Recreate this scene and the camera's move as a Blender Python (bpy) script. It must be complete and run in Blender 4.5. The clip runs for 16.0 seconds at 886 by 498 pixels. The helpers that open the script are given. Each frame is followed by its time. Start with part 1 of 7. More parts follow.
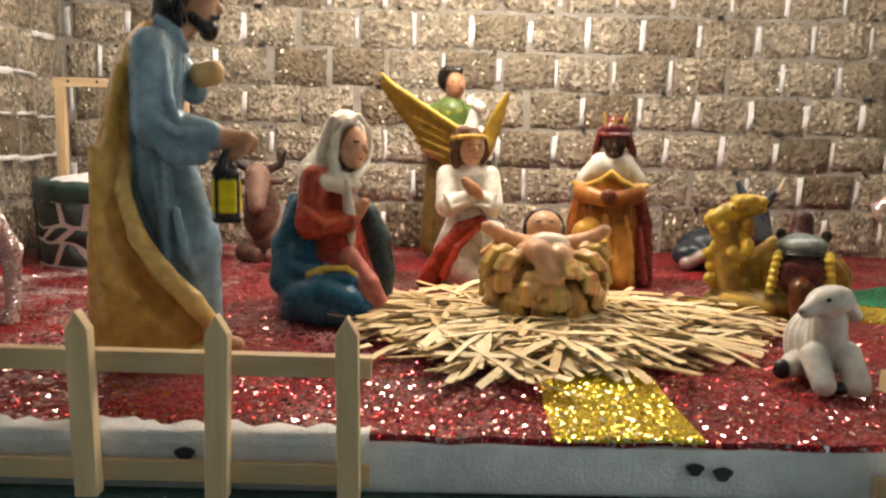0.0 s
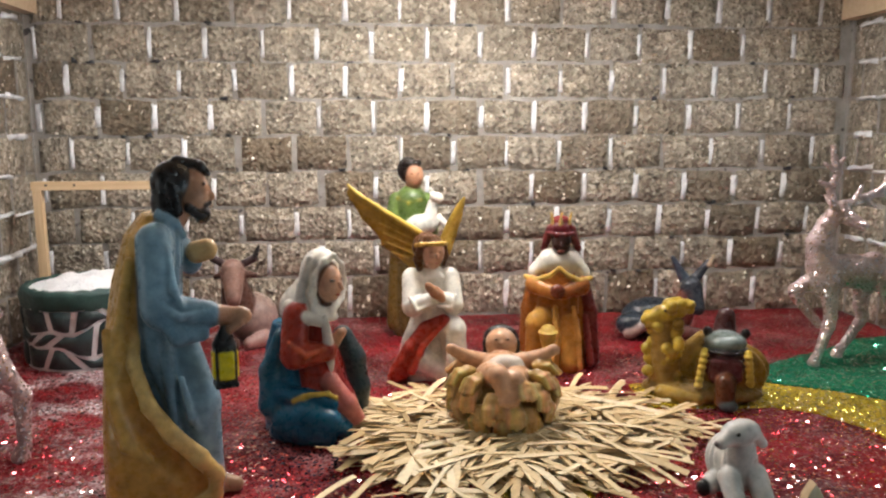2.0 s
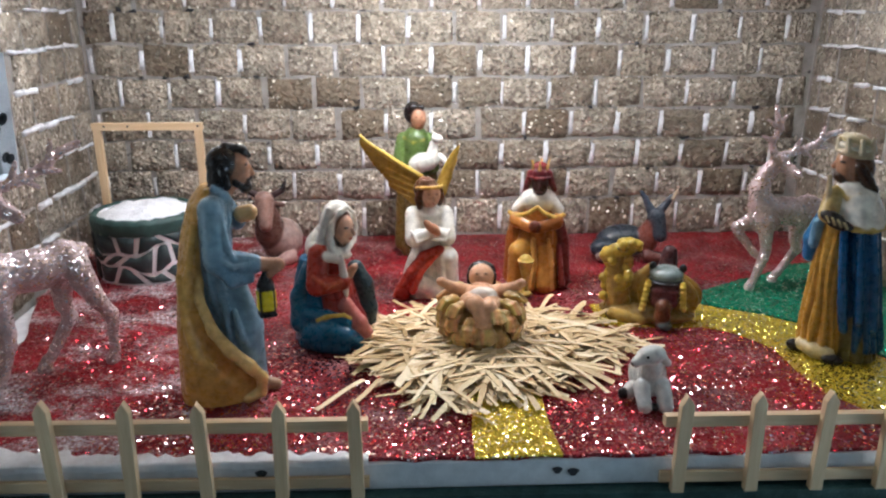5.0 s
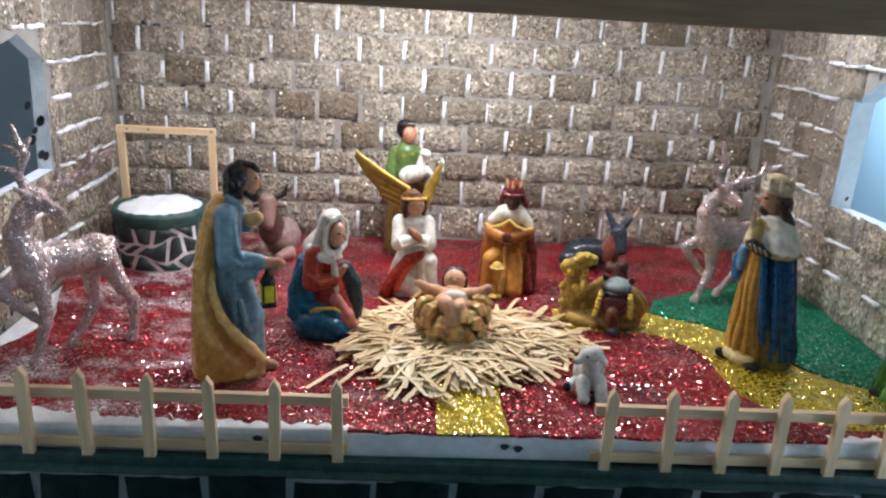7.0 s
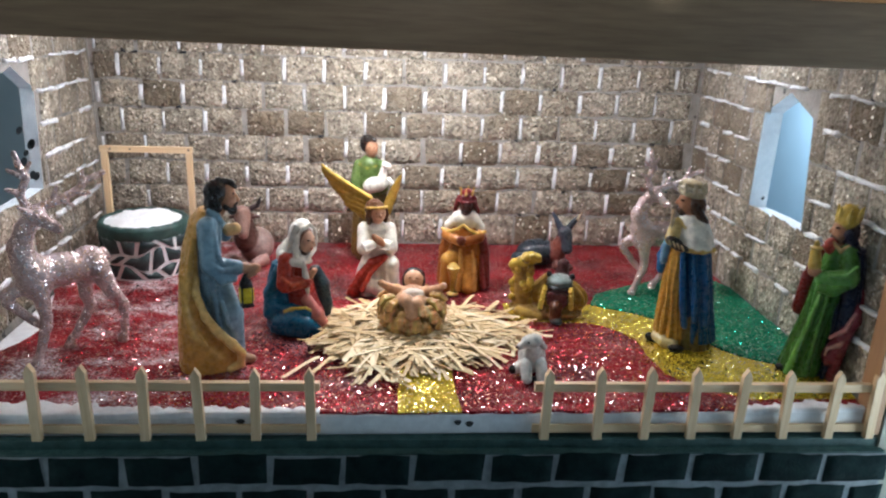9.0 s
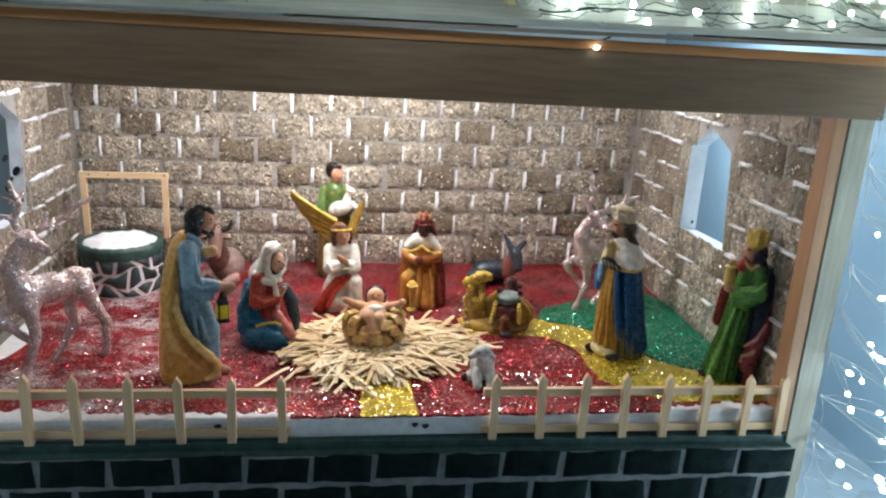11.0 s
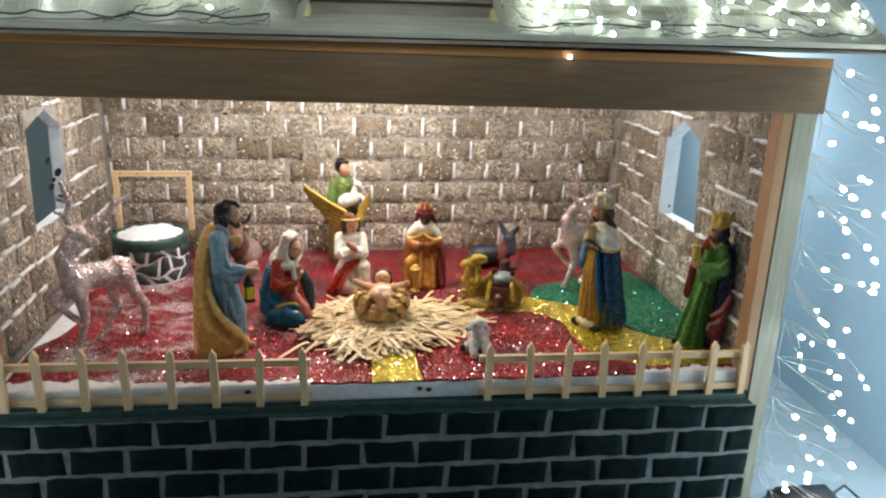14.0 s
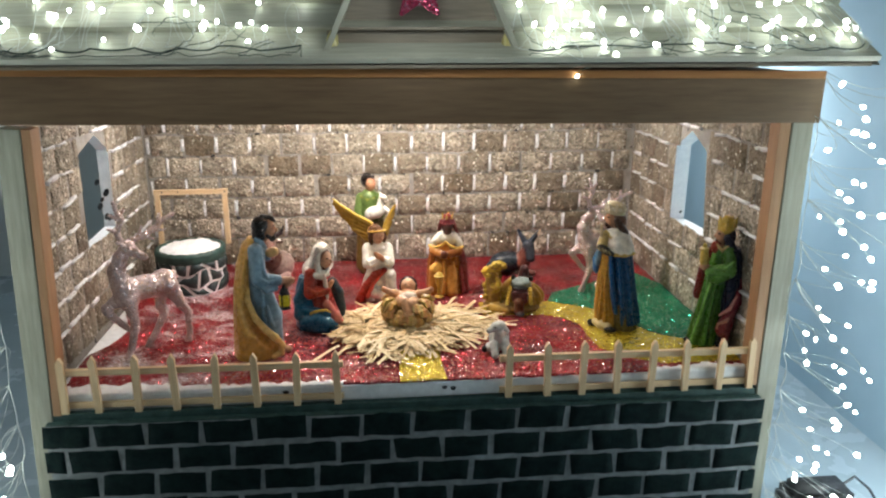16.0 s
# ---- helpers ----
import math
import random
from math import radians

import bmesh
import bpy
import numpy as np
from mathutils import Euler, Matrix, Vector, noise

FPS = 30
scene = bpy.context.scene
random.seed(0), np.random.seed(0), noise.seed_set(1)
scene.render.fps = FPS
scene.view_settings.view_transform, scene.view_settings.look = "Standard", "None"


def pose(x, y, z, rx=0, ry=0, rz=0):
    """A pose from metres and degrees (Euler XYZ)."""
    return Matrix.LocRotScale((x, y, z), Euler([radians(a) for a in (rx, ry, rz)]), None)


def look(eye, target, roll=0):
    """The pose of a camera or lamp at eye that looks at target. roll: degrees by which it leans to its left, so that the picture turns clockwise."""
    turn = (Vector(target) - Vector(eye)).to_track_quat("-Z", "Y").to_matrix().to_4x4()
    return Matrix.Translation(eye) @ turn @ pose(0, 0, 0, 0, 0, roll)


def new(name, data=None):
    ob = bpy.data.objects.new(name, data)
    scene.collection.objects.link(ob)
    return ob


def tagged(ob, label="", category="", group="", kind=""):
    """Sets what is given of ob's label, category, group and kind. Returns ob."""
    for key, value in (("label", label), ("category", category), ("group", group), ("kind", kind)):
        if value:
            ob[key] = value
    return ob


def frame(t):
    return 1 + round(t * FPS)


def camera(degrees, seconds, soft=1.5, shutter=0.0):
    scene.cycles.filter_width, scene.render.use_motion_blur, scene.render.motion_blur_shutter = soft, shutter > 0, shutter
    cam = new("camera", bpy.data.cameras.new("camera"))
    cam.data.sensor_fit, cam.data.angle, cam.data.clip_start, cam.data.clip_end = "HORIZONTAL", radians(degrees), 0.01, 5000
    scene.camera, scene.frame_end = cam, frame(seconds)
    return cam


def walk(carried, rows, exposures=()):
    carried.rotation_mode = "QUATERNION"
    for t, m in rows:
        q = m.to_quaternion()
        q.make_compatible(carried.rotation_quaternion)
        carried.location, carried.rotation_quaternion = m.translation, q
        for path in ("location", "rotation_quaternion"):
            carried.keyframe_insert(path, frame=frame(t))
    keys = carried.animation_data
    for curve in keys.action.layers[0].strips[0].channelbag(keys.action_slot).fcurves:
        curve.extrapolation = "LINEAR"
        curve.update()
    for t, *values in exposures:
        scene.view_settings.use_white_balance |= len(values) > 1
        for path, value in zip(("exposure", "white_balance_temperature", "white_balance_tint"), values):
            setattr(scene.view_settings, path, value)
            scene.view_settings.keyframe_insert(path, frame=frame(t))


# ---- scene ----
cam = camera(61.5, 16.0, 2.2, 0.5)
PATH = [
    (0, (0.014, 0.103, 0.157), (0.039, 2.083, -0.122), 1.4),
    (0.5, (0.013, 0.088, 0.189), (0.047, 2.068, -0.087), 1.5),
    (1, (0.009, 0.071, 0.229), (0.068, 2.05, -0.053), 0.9),
    (1.5, (0.005, 0.055, 0.266), (0.102, 2.032, -0.025), 0.3),
    (2, (0.001, 0.04, 0.297), (0.144, 2.01, -0.011), -0.2),
    (2.5, (-0.003, 0.016, 0.325), (0.187, 1.978, -0.011), -0.7),
    (3, (-0.002, -0.009, 0.346), (0.195, 1.934, -0.085), -1.2),
    (3.5, (-0.001, -0.038, 0.369), (0.161, 1.881, -0.174), -1.0),
    (4, (0.006, -0.068, 0.386), (0.144, 1.843, -0.187), -1.1),
    (4.2, (0.014, -0.077, 0.388), (0.129, 1.832, -0.197), -1.3),
    (6.3, (0.032, -0.212, 0.46), (0.106, 1.684, -0.172), 2.2),
    (6.5, (0.035, -0.224, 0.462), (0.115, 1.673, -0.165), 2.4),
    (7, (0.044, -0.254, 0.475), (0.136, 1.64, -0.159), 2.9),
    (7.5, (0.053, -0.287, 0.485), (0.149, 1.604, -0.157), 2.9),
    (8, (0.057, -0.318, 0.494), (0.165, 1.574, -0.146), 2.6),
    (8.5, (0.058, -0.349, 0.504), (0.192, 1.544, -0.129), 2.5),
    (9, (0.061, -0.381, 0.514), (0.224, 1.514, -0.105), 2.1),
    (9.5, (0.061, -0.411, 0.522), (0.249, 1.486, -0.084), 2.0),
    (11.8, (0.052, -0.537, 0.568), (0.329, 1.361, 0.003), 3.2),
    (12, (0.05, -0.547, 0.569), (0.324, 1.351, 0.004), 3.3),
    (12.5, (0.048, -0.572, 0.577), (0.306, 1.325, -0.002), 3.2),
    (13, (0.045, -0.597, 0.581), (0.302, 1.298, -0.005), 3.2),
    (13.5, (0.049, -0.621, 0.587), (0.303, 1.271, -0.008), 2.4),
    (14, (0.048, -0.647, 0.595), (0.297, 1.245, -0.005), 1.7),
    (14.5, (0.048, -0.672, 0.602), (0.281, 1.222, 0.002), 1.0),
    (15, (0.047, -0.697, 0.608), (0.259, 1.2, 0.012), 0.7),
    (15.5, (0.045, -0.719, 0.614), (0.241, 1.183, 0.03), 0.4),
    (16, (0.043, -0.738, 0.619), (0.227, 1.169, 0.044), -0.0),
]
EXPOSURES = [(0.0, 0.09, 7500, 10), (0.8, -0.03, 6800, 10), (2.0, -0.14, 6300, 10), (3.5, -0.16, 5800, 10), (7.0, -0.02, 5600, 10), (12.0, 0.08, 6100, 10), (16.0, 0.1, 6600, 10)]
walk(cam, [(t, look(eye, target, roll)) for t, eye, target, roll in PATH], EXPOSURES)

# ---------------------------------------------------------------- light
world = bpy.data.worlds.new("dim_room_air")
scene.world = world
world.use_nodes = True
world.node_tree.nodes["Background"].inputs[0].default_value = (0.55, 0.62, 0.66, 1)
world.node_tree.nodes["Background"].inputs[1].default_value = 0.02


def lamp(name, kind, m, power, color, **more):
    data = bpy.data.lights.new(name, kind)
    data.energy, data.color = power, color
    for key, value in more.items():
        if key == "size":
            data.shape, data.size = "RECTANGLE", value
        elif key == "size_y":
            data.size_y = value
        elif key == "soft":
            data.shadow_soft_size = value
    ob = new(name, data)
    ob.matrix_basis = m
    return ob


# the unseen strip and bulb under the stable's ceiling, and an added room fill
lamp("stable_strip_light", "AREA", pose(0.10, 0.95, 0.505, 0, 0, 0), 4.0, (1.0, 0.98, 0.97), size=1.22, size_y=0.02)
lamp("stable_bulb_light", "POINT", pose(0.06, 0.925, 0.482), 5.7, (1.0, 0.98, 0.95), soft=0.018)
# fill added from above and behind the viewpoint; no room lamp is known
lamp("room_fill_light", "AREA", pose(-0.2, -1.3, 1.62, 0, 0, 0), 1.7, (1.0, 0.97, 0.93), size=0.5, size_y=0.5)
# fill points added for post and roof strings; the two behind have no string
# the ones at y 1.45 and 1.05 only brighten walls behind the side windows
for lx, ly, lz, lp in ((1.06, 0.30, 0.30, 2.2), (1.08, 0.32, -0.10, 5.0), (1.02, 1.45, 0.38, 8.0), (0.62, 0.30, 0.66, 0.36), (-0.30, 0.30, 0.66, 0.40), (-0.74, 0.34, 0.25, 1.2), (-0.74, 0.34, -0.1, 0.5), (-0.95, 1.05, 0.45, 2.2), (0.12, 0.28, 0.68, 1.0)):
    lamp("outside_fill_light", "POINT", pose(lx, ly, lz), lp, (0.86, 0.97, 1.0), soft=0.04)

# ---------------------------------------------------------------- materials


class Nodes:
    """A short hand for building one material's nodes."""

    def __init__(self, name):
        self.mat = bpy.data.materials.new(name)
        self.mat.use_nodes = True
        self.tree = self.mat.node_tree
        self.bsdf = self.tree.nodes["Principled BSDF"]

    def add(self, kind, **values):
        node = self.tree.nodes.new(kind)
        for key, value in values.items():
            if key == "op":
                node.operation = value
            elif key == "blend":
                node.data_type, node.blend_type = "RGBA", value
            elif key == "feature":
                node.feature = value
            elif key == "attribute":
                node.attribute_name = value
        return node

    def link(self, a, out, b, into):
        self.tree.links.new(a.outputs[out], b.inputs[into])

    def coords(self, scatter=False, scale=(1, 1, 1)):
        """Object coordinates in metres; scatter shifts them from object to object."""
        tc = self.add("ShaderNodeTexCoord")
        mp = self.add("ShaderNodeMapping")
        mp.inputs["Scale"].default_value = scale
        self.link(tc, "Object", mp, "Vector")
        if scatter:
            info = self.add("ShaderNodeObjectInfo")
            mul = self.add("ShaderNodeMath", op="MULTIPLY")
            mul.inputs[1].default_value = 37.0
            self.link(info, "Random", mul, 0)
            self.link(mul, 0, mp, "Location")
        return mp

    def noise(self, src, scale, detail=4, rough=0.55):
        n = self.add("ShaderNodeTexNoise")
        n.inputs["Scale"].default_value, n.inputs["Detail"].default_value, n.inputs["Roughness"].default_value = scale, detail, rough
        self.link(src, 0, n, "Vector")
        return n

    def voronoi(self, src, scale, feature="F1"):
        n = self.add("ShaderNodeTexVoronoi", feature=feature)
        n.inputs["Scale"].default_value = scale
        self.link(src, 0, n, "Vector")
        return n

    def ramp(self, src, out, stops):
        r = self.add("ShaderNodeValToRGB")
        while len(r.color_ramp.elements) < len(stops):
            r.color_ramp.elements.new(0.5)
        for e, (p, c) in zip(r.color_ramp.elements, stops):
            e.position = p
            e.color = (c, c, c, 1) if isinstance(c, (int, float)) else (*c, 1)
        self.link(src, out, r, 0)
        return r

    def mix(self, fac, fac_out, a, b, blend="MIX"):
        m = self.add("ShaderNodeMix", blend=blend)
        if isinstance(fac, (int, float)):
            m.inputs[0].default_value = fac
        else:
            self.link(fac, fac_out, m, 0)
        for v, slot in ((a, 6), (b, 7)):
            if isinstance(v, tuple) and isinstance(v[0], (int, float)):
                m.inputs[slot].default_value = (*v, 1)
            else:
                self.tree.links.new(v[0].outputs[v[1]], m.inputs[slot])
        return m

    def bump(self, src, out, strength, distance, normal=None):
        b = self.add("ShaderNodeBump")
        b.inputs["Strength"].default_value, b.inputs["Distance"].default_value = strength, distance
        self.link(src, out, b, "Height")
        if normal:
            self.link(normal, "Normal", b, "Normal")
        return b

    def value(self, key, v):
        self.bsdf.inputs[key].default_value = v


def flakes(n, src, scale, share, tilt):
    """Glitter: cells of their own tilt. Returns the mask node (0..1) and the normal node."""
    v = n.voronoi(src, scale)
    sep = n.add("ShaderNodeSeparateColor")
    n.link(v, "Color", sep, 0)
    mask = n.add("ShaderNodeMath", op="GREATER_THAN")
    mask.inputs[1].default_value = 1.0 - share
    n.link(sep, 2, mask, 0)
    sub = n.add("ShaderNodeVectorMath", op="SUBTRACT")
    sub.inputs[1].default_value = (0.5, 0.5, 0.5)
    n.link(v, "Color", sub, 0)
    amt = n.add("ShaderNodeVectorMath", op="SCALE")
    amt.inputs["Scale"].default_value = tilt
    n.link(sub, 0, amt, 0)
    geo = n.add("ShaderNodeNewGeometry")
    plus = n.add("ShaderNodeVectorMath", op="ADD")
    n.link(geo, "Normal", plus, 0)
    n.link(amt, 0, plus, 1)
    norm = n.add("ShaderNodeVectorMath", op="NORMALIZE")
    n.link(plus, 0, norm, 0)
    return mask, norm


def glitter_sheet(name, dark, light, flake, scale, share, smear=0.0, tilt=1.3):
    """Glittered foam sheet: dull ground colour, metal flakes, and smears of white snow powder."""
    n = Nodes(name)
    src = n.coords()
    ground = n.mix(n.ramp(n.noise(src, 9, 5), 0, [(0.35, 0.0), (0.65, 1.0)]), 0, dark, light)
    mask, norm = flakes(n, src, scale, share, tilt)
    col = n.mix(mask, 0, (ground, 2), flake)
    big, big_norm = flakes(n, src, 500, 0.08, 0.75)
    col = n.mix(big, 0, (col, 2), tuple(0.35 * c + 0.62 for c in flake))
    norm = n.mix(big, 0, (norm, 0), (big_norm, 0))
    star, star_norm = flakes(n, src, 340, 0.04, 0.85)
    col = n.mix(star, 0, (col, 2), tuple(0.25 * c + 0.72 for c in flake))
    norm = n.mix(star, 0, (norm, 2), (star_norm, 0))
    steep, steep_norm = flakes(n, src, 330, 0.05, 5.5)
    col = n.mix(steep, 0, (col, 2), tuple(0.8 * c + 0.2 for c in flake))
    norm = n.mix(steep, 0, (norm, 2), (steep_norm, 0))
    for extra in (big, star, steep):
        either = n.add("ShaderNodeMath", op="MAXIMUM")
        n.link(mask, 0, either, 0)
        n.link(extra, 0, either, 1)
        mask = either
    if smear:
        warp = n.noise(n.coords(scale=(4.6, 6.4, 1.0)), 2.1, 8, 0.72)
        snow = n.ramp(warp, 0, [(0.60 - 0.12 * smear, 0.0), (0.72 - 0.12 * smear, 0.85)])
        grain = n.ramp(n.noise(src, 220, 2), 0, [(0.38, 0.15), (0.62, 1.0)])
        both = n.mix(1.0, 0, (snow, 0), (grain, 0), "MULTIPLY")
        sep = n.add("ShaderNodeSeparateXYZ")
        n.link(src, 0, sep, 0)
        where = n.ramp(sep, 0, [(0.0, 0.22), (1.0, 0.14)])
        where.color_ramp.elements[0].position, where.color_ramp.elements[1].position = 0.0, 0.12
        most = n.add("ShaderNodeMath", op="LESS_THAN")
        most.inputs[1].default_value = -0.20
        n.link(sep, 0, most, 0)
        spread = n.mix(most, 0, (where, 0), (1.0, 1.0, 1.0))
        both = n.mix(1.0, 0, (both, 2), (spread, 2), "MULTIPLY")
        col = n.mix(both, 2, (col, 2), (0.80, 0.76, 0.76))
    n.link(col, 2, n.bsdf, "Base Color")
    n.link(mask, 0, n.bsdf, "Metallic")
    n.link(n.ramp(mask, 0, [(0.0, 0.6), (1.0, 0.11)]), 0, n.bsdf, "Roughness")
    n.value("Specular IOR Level", 0.25)
    n.link(norm, 2, n.bsdf, "Normal")
    return n.mat


def plain(name, a, b, rough=0.6, scale=30, bump=0.1, size=0.002, metal=0.0, scatter=False, stretch=(1, 1, 1), spec=0.5):
    """Two tones in noise with a fine relief."""
    n = Nodes(name)
    src = n.coords(scatter, stretch)
    t = n.noise(src, scale, 6, 0.6)
    col = n.mix(n.ramp(t, 0, [(0.32, 0.0), (0.68, 1.0)]), 0, a, b)
    n.link(col, 2, n.bsdf, "Base Color")
    n.link(n.ramp(n.noise(src, scale * 3.1, 3), 0, [(0.3, max(0.02, rough - 0.12)), (0.7, min(1.0, rough + 0.12))]), 0, n.bsdf, "Roughness")
    n.value("Metallic", metal)
    n.value("Specular IOR Level", spec)
    if bump:
        n.link(n.bump(n.noise(src, scale * 6, 4), 0, bump, size), 0, n.bsdf, "Normal")
    return n.mat


def clay_brick():
    """Clay pressed full of coarse tan and gold flecks, some bricks left smooth."""
    n = Nodes("rough_glittered_clay_brick")
    src = n.coords(True)
    warp = n.noise(src, 130, 3)
    bent = n.add("ShaderNodeVectorMath", op="ADD")
    soft = n.add("ShaderNodeVectorMath", op="SCALE")
    soft.inputs["Scale"].default_value = 0.006
    n.link(warp, "Color", soft, 0)
    n.link(src, 0, bent, 0)
    n.link(soft, 0, bent, 1)
    info = n.add("ShaderNodeObjectInfo")
    tone = n.ramp(info, "Random", [(0.0, (0.20, 0.150, 0.095)), (0.45, (0.355, 0.300, 0.228)), (1.0, (0.43, 0.372, 0.295))])
    coarse = n.ramp(info, "Random", [(0.12, 0.05), (0.35, 1.0)])
    cells = n.voronoi(bent, 150)
    sep = n.add("ShaderNodeSeparateColor")
    n.link(cells, "Color", sep, 0)
    fleck = n.ramp(sep, 0, [(0.0, (0.15, 0.115, 0.075)), (0.30, (0.33, 0.270, 0.195)), (0.65, (0.50, 0.425, 0.32)), (1.0, (0.76, 0.67, 0.52))])
    col = n.mix(coarse, 0, (tone, 0), (fleck, 0))
    col = n.mix(0.42, 0, (col, 2), (tone, 0))
    stain = n.ramp(n.noise(src, 22, 4), 0, [(0.35, 0.72), (0.65, 1.12)])
    col = n.mix(1.0, 0, (col, 2), (stain, 0), "MULTIPLY")
    mask, norm = flakes(n, bent, 240, 0.028, 1.2)
    col = n.mix(mask, 0, (col, 2), (0.90, 0.84, 0.72))
    n.link(col, 2, n.bsdf, "Base Color")
    n.link(mask, 0, n.bsdf, "Metallic")
    n.link(n.ramp(mask, 0, [(0.0, 0.62), (1.0, 0.28)]), 0, n.bsdf, "Roughness")
    b = n.bump(cells, "Distance", 0.9, 0.006)
    n.link(norm, 0, b, "Normal")
    b2 = n.bump(n.noise(src, 260, 4, 0.7), 0, 0.6, 0.003, b)
    n.link(b2, 0, n.bsdf, "Normal")
    return n.mat


def resin_paint():
    """Hand-painted cast resin: the paint's colour comes with the statue."""
    n = Nodes("painted_resin")
    n.value("Specular IOR Level", 0.28)
    n.value("Coat Weight", 0.10)
    n.value("Coat Roughness", 0.14)
    at = n.add("ShaderNodeAttribute", attribute="paint")
    src = n.coords()
    worn = n.ramp(n.noise(src, 90, 5), 0, [(0.35, 0.70), (0.65, 1.05)])
    col = n.mix(1.0, 0, (at, 0), (worn, 0), "MULTIPLY")
    n.link(col, 2, n.bsdf, "Base Color")
    n.link(n.ramp(n.noise(src, 160, 3), 0, [(0.3, 0.22), (0.7, 0.36)]), 0, n.bsdf, "Roughness")
    b = n.bump(n.noise(src, 70, 2), 0, 0.14, 0.004)
    n.link(n.bump(n.noise(src, 420, 3), 0, 0.15, 0.001, b), 0, n.bsdf, "Normal")
    return n.mat


def glitter_resin():
    """Pale rose plastic thick with silver glitter."""
    n = Nodes("rose_silver_glitter")
    src = n.coords()
    mask, norm = flakes(n, src, 520, 0.22, 0.9)
    base = n.mix(n.ramp(n.noise(src, 40, 4), 0, [(0.35, 0.0), (0.65, 1.0)]), 0, (0.46, 0.335, 0.32), (0.62, 0.50, 0.48))
    col = n.mix(mask, 0, (base, 2), (0.92, 0.82, 0.82))
    n.link(col, 2, n.bsdf, "Base Color")
    n.link(n.ramp(mask, 0, [(0.0, 0.35), (1.0, 1.0)]), 0, n.bsdf, "Metallic")
    n.link(n.ramp(mask, 0, [(0.0, 0.42), (1.0, 0.18)]), 0, n.bsdf, "Roughness")
    n.link(norm, 0, n.bsdf, "Normal")
    return n.mat


def wood(name, a, b, rough=0.55):
    """Grain along the object's own x."""
    n = Nodes(name)
    src = n.coords(True, (5, 70, 70))
    w = n.noise(src, 2.2, 6, 0.65)
    col = n.mix(n.ramp(w, 0, [(0.3, 0.0), (0.7, 1.0)]), 0, a, b)
    n.link(col, 2, n.bsdf, "Base Color")
    n.value("Roughness", rough)
    n.link(n.bump(w, 0, 0.25, 0.001), 0, n.bsdf, "Normal")
    return n.mat


def glowing(name, color, strength):
    n = Nodes(name)
    n.bsdf.inputs["Emission Color"].default_value = (*color, 1)
    n.value("Emission Strength", strength)
    n.bsdf.inputs["Base Color"].default_value = (*color, 1)
    return n.mat


M_BRICK = clay_brick()
M_MORTAR = plain("white_joint_filler", (0.62, 0.61, 0.61), (0.84, 0.84, 0.85), 0.3, 30, 0.5, 0.003)


def joint_filler():
    """Grey-brown filler with dark pits and pale smears."""
    n = Nodes("dull_grey_joint_filler")
    src = n.coords()
    col = n.mix(n.ramp(n.noise(src, 30, 6, 0.6), 0, [(0.32, 0.0), (0.68, 1.0)]), 0, (0.21, 0.188, 0.162), (0.36, 0.33, 0.295))
    pit = n.ramp(n.noise(src, 48, 2, 0.5), 0, [(0.66, 0.0), (0.70, 1.0)])
    col = n.mix(pit, 0, (col, 2), (0.045, 0.038, 0.035))
    n.link(col, 2, n.bsdf, "Base Color")
    n.value("Roughness", 0.6)
    n.link(n.bump(n.noise(src, 160, 4), 0, 0.6, 0.003), 0, n.bsdf, "Normal")
    return n.mat


M_DULLJOINT = joint_filler()
M_RED = glitter_sheet("red_glitter_sheet", (0.085, 0.0012, 0.005), (0.27, 0.0035, 0.010), (0.85, 0.06, 0.08), 700, 0.12, 1.0)
M_YELLOW = glitter_sheet("gold_glitter_sheet", (0.44, 0.30, 0.006), (0.62, 0.44, 0.012), (1.0, 0.84, 0.16), 760, 0.42)
M_GREEN = glitter_sheet("green_glitter_sheet", (0.0, 0.12, 0.058), (0.0, 0.17, 0.080), (0.08, 0.75, 0.45), 420, 0.14)
M_FOAM = plain("white_styrofoam", (0.62, 0.62, 0.62), (0.78, 0.78, 0.78), 0.6, 60, 0.4, 0.002)
M_SNOW = plain("white_snow_powder", (0.74, 0.73, 0.73), (0.88, 0.88, 0.88), 0.9, 120, 0.8, 0.003)
M_BASEBRICK = plain("dark_green_painted_brick", (0.003, 0.008, 0.009), (0.008, 0.019, 0.018), 0.85, 40, 0.5, 0.003, scatter=True, spec=0.08)
M_BASEJOINT = plain("grey_painted_joint", (0.11, 0.125, 0.13), (0.22, 0.235, 0.24), 0.6, 60, 0.4, 0.003)
M_LEDGE = plain("dark_green_painted_ledge", (0.010, 0.036, 0.033), (0.035, 0.08, 0.072), 0.6, 50, 0.5, 0.003)
M_PINE = wood("raw_pine_wood", (0.56, 0.40, 0.24), (0.68, 0.53, 0.35))
M_STICK = wood("pale_craft_wood", (0.54, 0.365, 0.20), (0.68, 0.50, 0.30))
M_BEAM = wood("brown_washed_wood", (0.125, 0.071, 0.035), (0.195, 0.119, 0.060))
M_POSTWOOD = wood("pale_weathered_wood", (0.20, 0.195, 0.15), (0.32, 0.31, 0.245))
M_ROOF = wood("pale_washed_board", (0.31, 0.305, 0.24), (0.47, 0.46, 0.365))
M_LINING = wood("orange_pine_lining", (0.29, 0.145, 0.066), (0.38, 0.205, 0.10))
# Pine coloured orange for the warm glow along the beam's top.
M_CAPGLOW = wood("orange_glow_strip", (0.34, 0.135, 0.038), (0.46, 0.21, 0.065))
M_WALLPAINT = plain("pale_blue_wall_paint", (0.38, 0.53, 0.64), (0.44, 0.59, 0.70), 0.8, 3, 0.15, 0.002)
